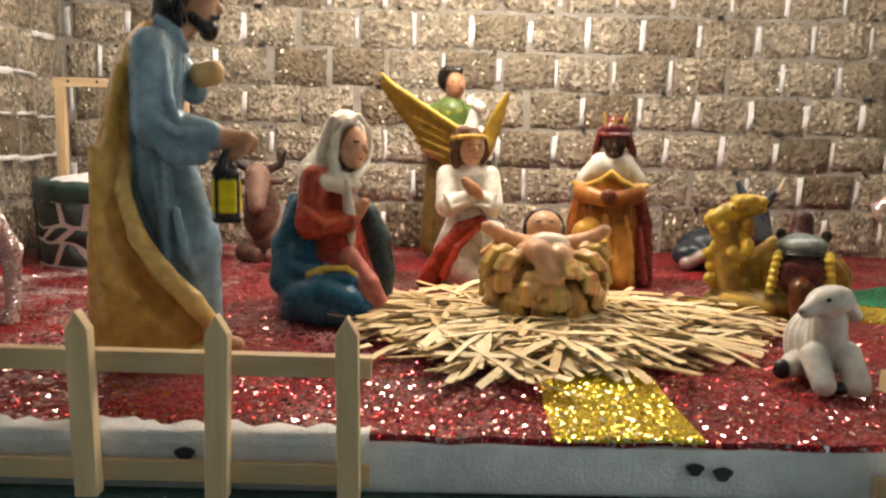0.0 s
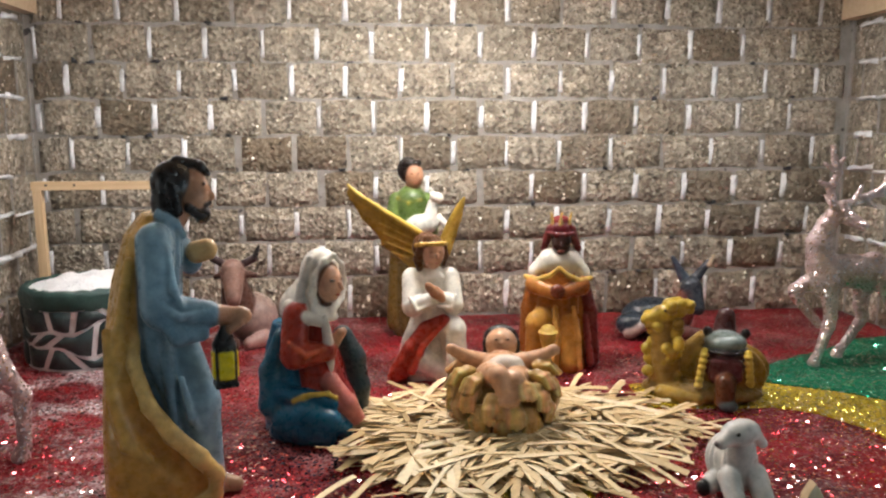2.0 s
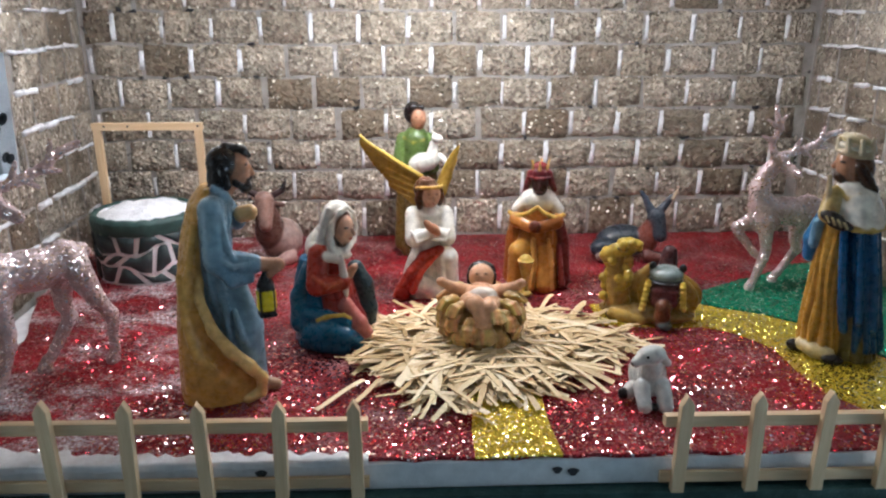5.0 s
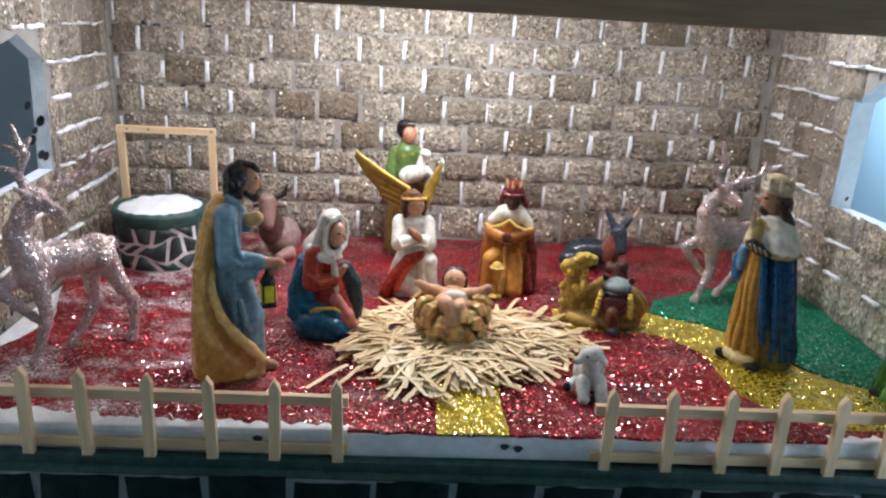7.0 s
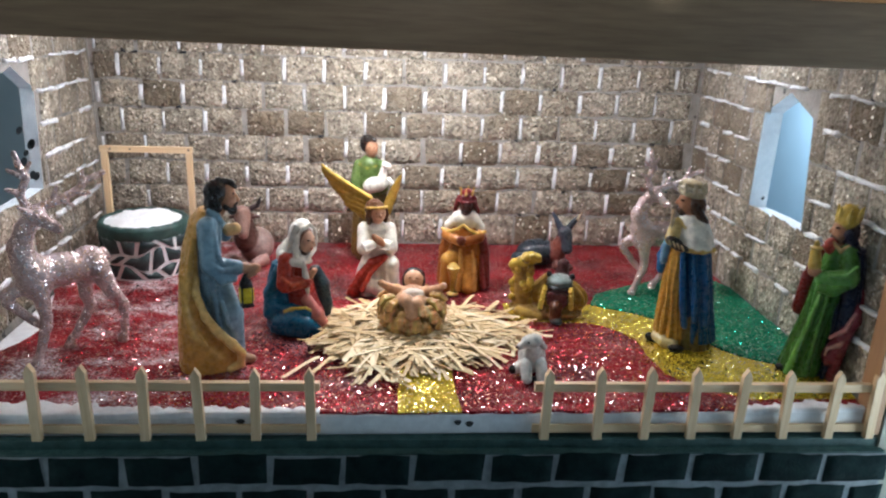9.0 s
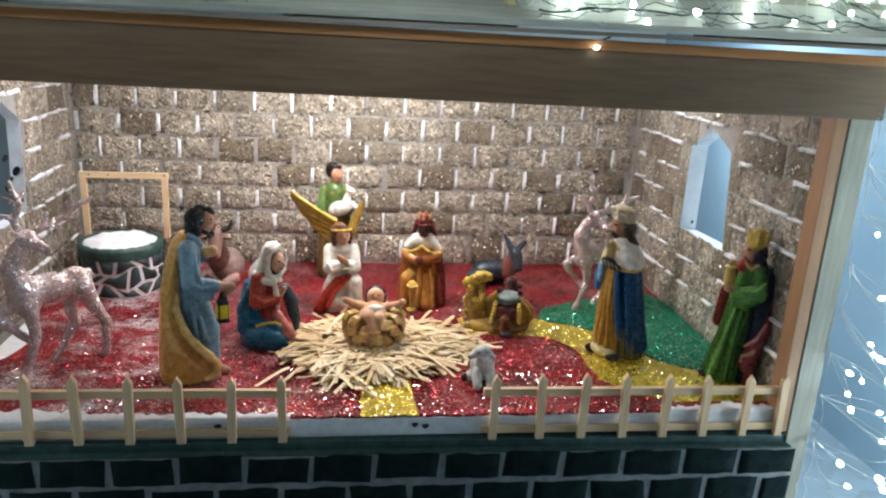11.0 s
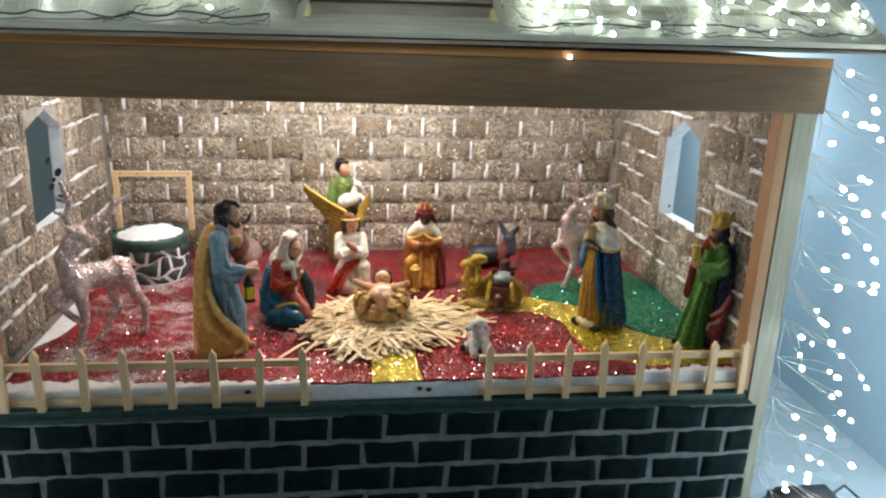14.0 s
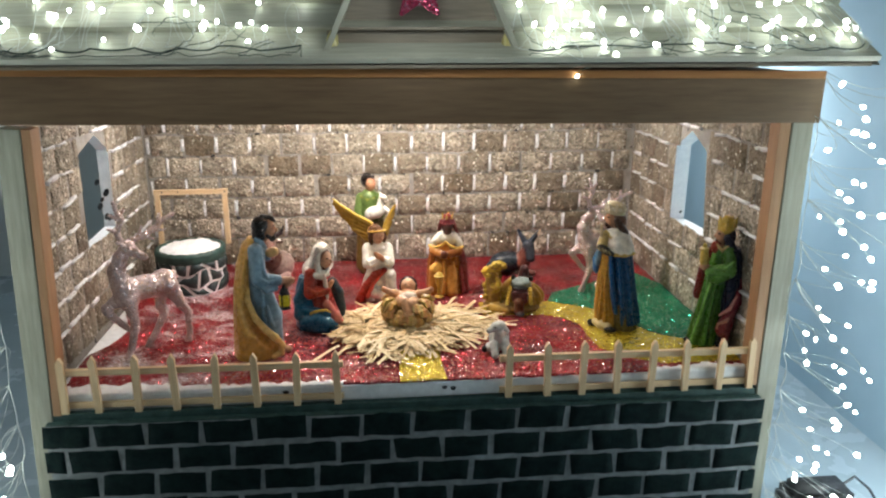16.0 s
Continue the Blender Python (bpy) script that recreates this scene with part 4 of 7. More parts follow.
# kneeling angel in white with gold wings
statue("kneeling_angel_statue", [
    R([(0.134, 0.006, 0.0, 0.012, 0.014), (0.124, 0.006, 0.0, 0.024, 0.021), (0.100, 0.006, 0.0, 0.022, 0.021), (0.078, 0.006, -0.002, 0.023, 0.023), (0.045, 0.002, -0.002, 0.032, 0.031), (0.0, 0.0, -0.002, 0.040, 0.036)], WHITE, 0.004, (11, 0.0022, 24)),
    C((0.010, -0.008, 0.064), (0.032, -0.026, 0.062), 0.020, 0.0165, WHITE, 0.008),
    C((0.032, -0.027, 0.060), (0.036, -0.030, 0.008), 0.0165, 0.0150, WHITE, 0.005),
    *chain([(0.024, -0.040, 0.060), (0.026, -0.044, 0.030), (0.028, -0.044, 0.006)], (0.003, 0.004, 0.005), WHITE, 0.004),
    *chain([(0.020, -0.032, 0.074), (-0.002, -0.034, 0.064), (-0.020, -0.036, 0.040), (-0.036, -0.034, 0.010)], (0.0080, 0.0100, 0.0115, 0.0130), RED, 0.004),
    *chain([(0.014, -0.040, 0.066), (-0.006, -0.045, 0.046), (-0.020, -0.046, 0.016)], (0.0030, 0.0040, 0.0050), (0.48, 0.06, 0.035), 0.003),
    *chain([(-0.012, -0.040, 0.056), (-0.030, -0.042, 0.030), (-0.046, -0.036, 0.006)], (0.0030, 0.0040, 0.0050), (0.48, 0.06, 0.035), 0.003),
    C((-0.008, -0.034, 0.026), (0.016, -0.036, 0.012), 0.0150, 0.0140, WHITE, 0.004),
    C((-0.018, -0.004, 0.122), (-0.018, -0.022, 0.092), 0.0125, 0.0130, WHITE, 0.005),
    C((-0.018, -0.024, 0.090), (0.006, -0.034, 0.100), 0.0125, 0.0090, WHITE, 0.004),
    C((0.030, -0.004, 0.122), (0.033, -0.020, 0.092), 0.0125, 0.0130, WHITE, 0.005),
    C((0.033, -0.022, 0.090), (0.014, -0.034, 0.104), 0.0120, 0.0080, WHITE, 0.004),
    *chain([(-0.022, -0.034, 0.104), (-0.012, -0.038, 0.088), (0.004, -0.042, 0.096)], (0.002, 0.003, 0.002), WHITE, 0.003),
    *chain([(0.036, -0.030, 0.104), (0.028, -0.036, 0.090), (0.012, -0.043, 0.094)], (0.002, 0.003, 0.002), WHITE, 0.003),
    E((0.006, -0.042, 0.113), (0.0060, 0.0045, 0.0125), SKIN, 0.002, (0, -42, 0)),
    E((0.014, -0.040, 0.108), (0.0060, 0.0045, 0.0110), SKIN, 0.002, (0, -34, 0)),
    E((0.009, -0.013, 0.153), (0.0135, 0.0145, 0.0185), FAIR, 0.002, (0, 4, 0)),
    C((0.0135, -0.0275, 0.153), (0.0145, -0.0285, 0.149), 0.0020, 0.0022, SKIN, 0.002),
    E((0.0060, -0.0262, 0.1565), (0.0020, 0.0010, 0.0008), (0.10, 0.05, 0.03), 0.0005),
    E((0.0172, -0.0248, 0.1565), (0.0018, 0.0010, 0.0008), (0.10, 0.05, 0.03), 0.0005),
    E((0.0125, -0.0262, 0.1425), (0.0022, 0.0010, 0.0008), (0.42, 0.12, 0.09), 0.0005),
    C((0.006, -0.004, 0.135), (0.006, 0, 0.122), 0.0095, 0.0110, SKIN, 0.004),
    E((0.001, -0.001, 0.159), (0.0180, 0.0180, 0.0190), (0.10, 0.042, 0.020), 0.002),
    *chain([(-0.006, -0.014, 0.160), (-0.010, -0.010, 0.146), (-0.008, -0.008, 0.134)], (0.0052, 0.0060, 0.0045), (0.10, 0.042, 0.020), 0.002),
    *chain([(0.022, -0.010, 0.162), (0.024, -0.006, 0.148), (0.022, -0.004, 0.138)], (0.0042, 0.0050, 0.0035), (0.10, 0.042, 0.020), 0.002),
    *[C((0.004 + 0.008 * i, -0.016 + 0.003 * abs(i), 0.172), (0.006 + 0.0125 * i, -0.020 + 0.004 * abs(i), 0.165), 0.0042, 0.0040, (0.11, 0.048, 0.022), 0.0012) for i in (-1, -0.5, 0, 0.5, 1)],
    *chain([(-0.013, -0.012, 0.163), (-0.004, -0.0225, 0.1655), (0.008, -0.0265, 0.1665), (0.020, -0.0200, 0.1660), (0.025, -0.008, 0.165)], (0.0024, 0.0024, 0.0024, 0.0024, 0.0024), (0.62, 0.40, 0.09), 0.0008),
    E((-0.012, 0.024, 0.150), (0.0200, 0.0055, 0.0250), (0.42, 0.26, 0.045), 0.006, (0, -40, 0)),
    E((-0.036, 0.025, 0.170), (0.0200, 0.0050, 0.0280), GOLD, 0.008, (0, -46, 0)),
    E((-0.062, 0.026, 0.194), (0.0145, 0.0046, 0.0280), GOLD, 0.008, (0, -50, 0)),
    E((-0.083, 0.027, 0.213), (0.0075, 0.0040, 0.0210), GOLD, 0.007, (0, -46, 0)),
    *chain([(-0.006, 0.020, 0.174), (-0.034, 0.020, 0.190), (-0.062, 0.022, 0.208), (-0.084, 0.024, 0.222), (-0.097, 0.026, 0.234)], (0.0040, 0.0040, 0.0036, 0.0030, 0.0020), (0.60, 0.42, 0.08), 0.003),
    *[C((-0.004 - 0.006 * i, 0.018, 0.160 - 0.006 * i), (-0.058 + 0.005 * i, 0.020, 0.186 - 0.012 * i), 0.0012, 0.0008, (0.46, 0.29, 0.05), 0.004) for i in range(4)],
    *[C((-0.040 + 0.011 * i, 0.025, 0.156 - 0.006 * i), (-0.052 + 0.012 * i, 0.025, 0.160 - 0.008 * i), 0.0060, 0.0036, (0.36, 0.21, 0.035), 0.004) for i in range(4)],
    feather((0.018, 0.150), (0.053, 0.218), 0.030, 0.0065, GOLD),
    feather((0.018, 0.146), (0.049, 0.200), 0.029, 0.0065, (0.46, 0.27, 0.05)),
    feather((0.018, 0.140), (0.042, 0.180), 0.028, 0.0070, GOLD),
    feather((0.016, 0.130), (0.034, 0.166), 0.026, 0.0085, (0.40, 0.25, 0.045), 0.005),
], 0.045, 0.940, "painted resin kneeling angel in white with gold wings", "statue", cell=0.0012, slim=(0.97, 0.95, 1.0))

# standing shepherd boy carrying a lamb
statue("shepherd_boy_statue", [
    C((0.0, 0.0, 0.130), (0.0, 0.0, 0.015), 0.032, 0.036, (0.12, 0.08, 0.028), 0.008, (9, 0.002, 20)),
    C((-0.026, -0.008, 0.150), (-0.030, -0.006, 0.020), 0.012, 0.016, (0.15, 0.095, 0.025), 0.006),
    C((0.030, -0.006, 0.150), (0.034, -0.004, 0.020), 0.012, 0.016, (0.10, 0.09, 0.03), 0.006),
    C((0.0, 0.0, 0.150), (0.0, 0.0, 0.195), 0.032, 0.028, (0.09, 0.14, 0.035), 0.008),
    C((-0.026, 0.0, 0.198), (-0.036, -0.014, 0.155), 0.014, 0.013, (0.12, 0.18, 0.05), 0.006),
    C((0.026, 0.0, 0.198), (0.034, -0.014, 0.155), 0.013, 0.012, (0.12, 0.18, 0.05), 0.006),
    C((-0.034, -0.022, 0.148), (0.000, -0.040, 0.140), 0.009, 0.008, SKIN, 0.004),
    E((0.014, -0.034, 0.166), (0.030, 0.014, 0.016), (0.60, 0.60, 0.52), 0.004, (0, -10, 0), (7, 0.0012, 60)),
    C((0.030, -0.032, 0.176), (0.034, -0.034, 0.196), 0.0120, 0.0085, WHITE, 0.004),
    E((0.041, -0.040, 0.207), (0.0120, 0.0075, 0.0075), WHITE, 0.002, (0, 14, 0)),
    C((0.036, -0.036, 0.212), (0.030, -0.040, 0.220), 0.0040, 0.0022, WHITE, 0.002),
    *chain([(0.046, -0.030, 0.176), (0.058, -0.034, 0.166), (0.060, -0.036, 0.140)], (0.006, 0.005, 0.0045), WHITE, 0.003),
    E((0.060, -0.037, 0.134), (0.0046, 0.0046, 0.0050), DARK, 0.0008),
    *chain([(-0.024, -0.012, 0.204), (-0.006, -0.026, 0.198), (0.016, -0.022, 0.202)], (0.0022, 0.0022, 0.0022), (0.34, 0.30, 0.06), 0.001),
    E((0.0000, -0.0232, 0.2395), (0.0020, 0.0010, 0.0008), (0.10, 0.05, 0.03), 0.0005),
    E((0.0115, -0.0232, 0.2395), (0.0020, 0.0010, 0.0008), (0.10, 0.05, 0.03), 0.0005),
    E((0.0070, -0.0238, 0.2255), (0.0030, 0.0012, 0.0011), (0.40, 0.06, 0.05), 0.0005),
    C((0.0, -0.002, 0.205), (0.0, -0.003, 0.228), 0.010, 0.009, SKIN, 0.004),
    E((0.005, -0.008, 0.236), (0.0155, 0.0160, 0.0195), SKIN, 0.002),
    C((0.014, -0.020, 0.236), (0.016, -0.022, 0.232), 0.003, 0.0025, SKIN, 0.002),
    E((-0.005, 0.001, 0.244), (0.0190, 0.0180, 0.0190), HAIR, 0.002),
    C((-0.010, -0.012, 0.254), (0.012, -0.014, 0.254), 0.006, 0.005, HAIR, 0.003),
], 0.034, 1.130, "painted resin shepherd boy in green carrying a white lamb", "statue", cell=0.0018, slim=(0.85, 0.9, 1.0))

# kneeling king with a red turban
KING_SKIN = (0.035, 0.013, 0.010)
statue("kneeling_king_statue", [
    R([(0.128, 0.004, 0.006, 0.030, 0.022), (0.100, 0.004, 0.006, 0.036, 0.027), (0.060, 0.004, 0.004, 0.040, 0.034), (0.0, 0.006, 0.0, 0.044, 0.040)], ORANGE, 0.004, (13, 0.0026, 18)),
    *chain([(0.036, 0.004, 0.118), (0.048, 0.002, 0.070), (0.052, -0.004, 0.010)], (0.010, 0.013, 0.014), MAROON, 0.004),
    *chain([(0.044, -0.010, 0.066), (0.048, -0.018, 0.036), (0.052, -0.020, 0.008)], (0.004, 0.005, 0.006), (0.26, 0.05, 0.05), 0.003),
    *chain([(-0.030, 0.006, 0.118), (-0.040, 0.004, 0.070), (-0.042, 0.0, 0.012)], (0.010, 0.011, 0.012), (0.34, 0.11, 0.025), 0.004),
    # light painted into the robe: bright knee and front folds, darker right sleeve
    C((-0.012, -0.010, 0.062), (-0.027, -0.030, 0.060), 0.0190, 0.0150, (0.58, 0.30, 0.06), 0.006),
    C((-0.027, -0.031, 0.058), (-0.030, -0.032, 0.008), 0.0145, 0.0135, (0.50, 0.23, 0.045), 0.005),
    C((0.018, -0.018, 0.056), (0.022, -0.036, 0.010), 0.0170, 0.0150, (0.56, 0.25, 0.05), 0.006),
    *chain([(0.000, -0.028, 0.078), (0.004, -0.038, 0.044), (0.000, -0.044, 0.008)], (0.004, 0.005, 0.006), (0.60, 0.30, 0.07), 0.005),
    *chain([(0.026, -0.026, 0.080), (0.034, -0.036, 0.044), (0.036, -0.042, 0.008)], (0.003, 0.004, 0.005), (0.60, 0.30, 0.08), 0.004),
    C((-0.012, -0.003, 0.138), (-0.031, -0.005, 0.122), 0.0125, 0.0092, WHITE, 0.004),
    C((0.022, -0.003, 0.138), (0.040, -0.005, 0.122), 0.0125, 0.0092, WHITE, 0.004),
    C((-0.008, -0.003, 0.135), (0.018, -0.003, 0.135), 0.0170, 0.0170, WHITE, 0.004),
    *chain([(-0.044, -0.012, 0.116), (-0.030, -0.022, 0.113), (-0.008, -0.030, 0.121), (0.004, -0.030, 0.130)], (0.0034, 0.0036, 0.0034, 0.003), (0.56, 0.36, 0.08), 0.0012),
    *chain([(0.050, -0.012, 0.116), (0.036, -0.022, 0.113), (0.018, -0.030, 0.121), (0.006, -0.030, 0.130)], (0.0034, 0.0036, 0.0034, 0.003), (0.56, 0.36, 0.08), 0.0012),
    C((-0.032, -0.016, 0.106), (-0.002, -0.036, 0.100), 0.0120, 0.0085, (0.44, 0.17, 0.035), 0.004),
    C((0.038, -0.016, 0.106), (0.008, -0.036, 0.100), 0.0120, 0.0085, (0.26, 0.085, 0.02), 0.004),
    E((0.003, -0.042, 0.103), (0.0100, 0.0075, 0.0095), (0.12, 0.030, 0.016), 0.002),
    C((0.006, -0.002, 0.142), (0.007, -0.010, 0.156), 0.010, 0.011, KING_SKIN, 0.003),
    E((0.007, -0.011, 0.161), (0.0140, 0.0140, 0.0170), KING_SKIN, 0.002),
    C((0.007, -0.024, 0.162), (0.007, -0.0265, 0.157), 0.0022, 0.0030, KING_SKIN, 0.002),
    C((0.003, -0.024, 0.1505), (0.011, -0.024, 0.1505), 0.0018, 0.0018, (0.10, 0.03, 0.025), 0.001),
    E((0.006, -0.004, 0.176), (0.0180, 0.0170, 0.0125), (0.10, 0.008, 0.012), 0.003, (0, 0, 0), (9, 0.0012, 80)),
    *chain([(-0.010, -0.006, 0.176), (-0.014, -0.004, 0.162), (-0.018, -0.002, 0.150)], (0.0060, 0.0056, 0.0044), MAROON, 0.003),
    *chain([(0.022, -0.006, 0.176), (0.026, -0.004, 0.162), (0.032, -0.002, 0.152)], (0.0060, 0.0056, 0.0044), MAROON, 0.003),
    *chain([(-0.012, -0.012, 0.172), (0.000, -0.021, 0.171), (0.012, -0.021, 0.171), (0.024, -0.012, 0.172)], (0.0022, 0.0024, 0.0024, 0.0022), (0.13, 0.012, 0.014), 0.002),
    E((0.006, -0.004, 0.187), (0.0130, 0.0120, 0.0070), (0.16, 0.012, 0.014), 0.003),
    *[C((0.006 + 0.013 * math.cos(a), -0.004 + 0.012 * math.sin(a), 0.184), (0.006 + 0.016 * math.cos(a), -0.004 + 0.015 * math.sin(a), 0.195 + 0.002 * math.sin(2 * a)), 0.0028, 0.0016, (0.62, 0.40, 0.12), 0.001) for a in (0.4, 1.5, 2.6, 3.6, 4.7, 5.8)],
    C((-0.009, -0.062, 0.010), (-0.009, -0.062, 0.032), 0.0050, 0.0060, (0.56, 0.36, 0.07), 0.001),
    C((-0.009, -0.062, 0.036), (-0.009, -0.062, 0.053), 0.0080, 0.0125, (0.56, 0.36, 0.07), 0.002),
    E((-0.009, -0.062, 0.056), (0.0145, 0.0145, 0.0025), (0.64, 0.45, 0.11), 0.001),
    E((-0.009, -0.062, 0.004), (0.0130, 0.0130, 0.0045), (0.50, 0.32, 0.07), 0.001),
], 0.213, 0.965, "painted resin kneeling king with red turban and gold cup", "statue", cell=0.0012, rz=-13, slim=(0.87, 0.9, 1.0))

# standing king in blue and gold
CREAM, BLUE_DEEP = (0.62, 0.54, 0.36), (0.010, 0.060, 0.15)
statue("blue_cloak_king_statue", [
    R([(0.200, 0.002, 0, 0.020, 0.024), (0.160, -0.006, 0, 0.022, 0.026), (0.110, -0.014, -0.002, 0.024, 0.028), (0.060, -0.022, -0.004, 0.028, 0.031), (0.020, -0.026, -0.004, 0.031, 0.033), (0.002, -0.026, -0.004, 0.029, 0.031)], (0.44, 0.24, 0.04), 0.003, (17, 0.0030, 8)),
    R([(0.200, 0.024, 0.002, 0.020, 0.028), (0.170, 0.023, 0.0, 0.024, 0.032), (0.120, 0.022, -0.002, 0.025, 0.033), (0.075, 0.022, -0.002, 0.025, 0.033), (0.030, 0.022, 0.0, 0.027, 0.033), (0.016, 0.022, 0.0, 0.027, 0.032)], BLUE_DEEP, 0.002, (15, 0.0032, 6)),
    # hem in dark ochre: shade under the cloak put into the colour
    R([(0.060, 0.014, 0.0, 0.026, 0.028), (0.030, 0.012, -0.002, 0.030, 0.031), (0.002, 0.010, -0.002, 0.031, 0.032)], (0.13, 0.10, 0.035), 0.004, (11, 0.0026, 10)),
    # paler blue ridges paint highlights onto the cloak's folds
    *chain([(0.002, -0.030, 0.176), (0.000, -0.034, 0.130), (-0.001, -0.034, 0.080), (0.000, -0.030, 0.044)], (0.005, 0.0055, 0.006, 0.005), (0.015, 0.085, 0.21), 0.004),
    *chain([(0.020, -0.034, 0.170), (0.020, -0.038, 0.120), (0.018, -0.038, 0.060)], (0.004, 0.0045, 0.005), (0.014, 0.078, 0.19), 0.006),
    *chain([(0.036, -0.026, 0.170), (0.038, -0.030, 0.120), (0.036, -0.030, 0.050)], (0.004, 0.0045, 0.005), (0.014, 0.078, 0.19), 0.006),
    *chain([(-0.022, -0.004, 0.176), (-0.036, -0.004, 0.150), (-0.040, -0.004, 0.128)], (0.010, 0.010, 0.008), (0.03, 0.14, 0.30), 0.004),
    *chain([(-0.028, -0.014, 0.172), (-0.034, -0.014, 0.146)], (0.007, 0.006), (0.16, 0.30, 0.42), 0.003),
    R([(0.226, 0.014, 0, 0.014, 0.016), (0.214, 0.016, 0, 0.027, 0.028), (0.196, 0.018, -0.002, 0.032, 0.034), (0.176, 0.020, -0.003, 0.033, 0.037)], WHITE, 0.002, (7, 0.0012, 10)),
    *chain([(-0.012, -0.030, 0.180), (0.010, -0.040, 0.175), (0.032, -0.036, 0.174), (0.052, -0.014, 0.176)], (0.0034, 0.0036, 0.0036, 0.0034), (0.52, 0.36, 0.10), 0.001),
    *chain([(-0.006, -0.018, 0.220), (0.006, -0.026, 0.208), (0.020, -0.024, 0.214)], (0.0028, 0.0030, 0.0028), (0.54, 0.38, 0.11), 0.001),
    C((-0.008, -0.016, 0.208), (-0.018, -0.030, 0.188), 0.0125, 0.0110, (0.46, 0.33, 0.12), 0.004),
    E((-0.012, -0.040, 0.187), (0.0150, 0.0090, 0.0075), DARK, 0.002, (0, 14, 0)),
    E((-0.004, -0.043, 0.180), (0.0160, 0.0080, 0.0070), (0.03, 0.026, 0.024), 0.002, (0, 10, 0)),
    *[C((-0.020 + 0.007 * i, -0.050, 0.190 - 0.002 * i), (-0.017 + 0.007 * i, -0.050, 0.183 - 0.002 * i), 0.0015, 0.0013, (0.45, 0.36, 0.18), 0.0006) for i in range(4)],
    C((-0.018, -0.030, 0.190), (-0.014, -0.022, 0.232), 0.0036, 0.0032, (0.42, 0.33, 0.20), 0.001),
    C((0.014, 0.0, 0.218), (0.012, 0.0, 0.236), 0.011, 0.010, SKIN, 0.003),
    E((0.008, -0.004, 0.245), (0.0150, 0.0150, 0.0195), SKIN, 0.002),
    C((-0.006, -0.006, 0.247), (-0.009, -0.006, 0.243), 0.0028, 0.0028, SKIN, 0.003),
    C((-0.001, -0.016, 0.2505), (0.003, -0.018, 0.2505), 0.0012, 0.0012, HAIR, 0.0006),
    E((0.000, -0.004, 0.2315), (0.0095, 0.0110, 0.0090), (0.05, 0.025, 0.015), 0.002),
    E((0.022, 0.0, 0.244), (0.0175, 0.0185, 0.0210), (0.10, 0.045, 0.024), 0.002),
    *chain([(0.022, -0.015, 0.244), (0.030, -0.012, 0.228), (0.036, -0.004, 0.218)], (0.0075, 0.0080, 0.0070), (0.05, 0.025, 0.015), 0.002),
    E((0.016, 0.0, 0.2600), (0.0230, 0.0215, 0.0062), CREAM, 0.001, (0, 8, 0)),
    E((0.017, 0.0, 0.2680), (0.0215, 0.0205, 0.0060), (0.66, 0.60, 0.46), 0.001, (0, 8, 0)),
    E((0.018, 0.0, 0.2760), (0.0180, 0.0175, 0.0075), (0.60, 0.50, 0.30), 0.001, (0, 8, 0)),
    *[C((0.017 + 0.021 * math.cos(a), 0.020 * math.sin(a), 0.264), (0.018 + 0.021 * math.cos(a), 0.020 * math.sin(a), 0.277), 0.0042, 0.0026, (0.60, 0.52, 0.36), 0.001) for a in (0.2, 1.0, 1.8, 2.6, 3.4, 4.2, 5.0, 5.8)],
    *chain([(-0.050, -0.022, 0.014), (-0.036, -0.034, 0.012), (-0.018, -0.038, 0.010)], (0.0085, 0.0100, 0.0090), (0.55, 0.44, 0.22), 0.003),
    E((-0.060, -0.018, 0.009), (0.0110, 0.0080, 0.0085), DARK, 0.001),
    E((-0.014, -0.044, 0.007), (0.0140, 0.0085, 0.0070), DARK, 0.001),
], 0.560, 0.700, "painted resin standing king in blue cloak and ochre robe", "statue", cell=0.00125, slim=(0.90, 0.86, 0.97), rz=-26, lean=-0.15)

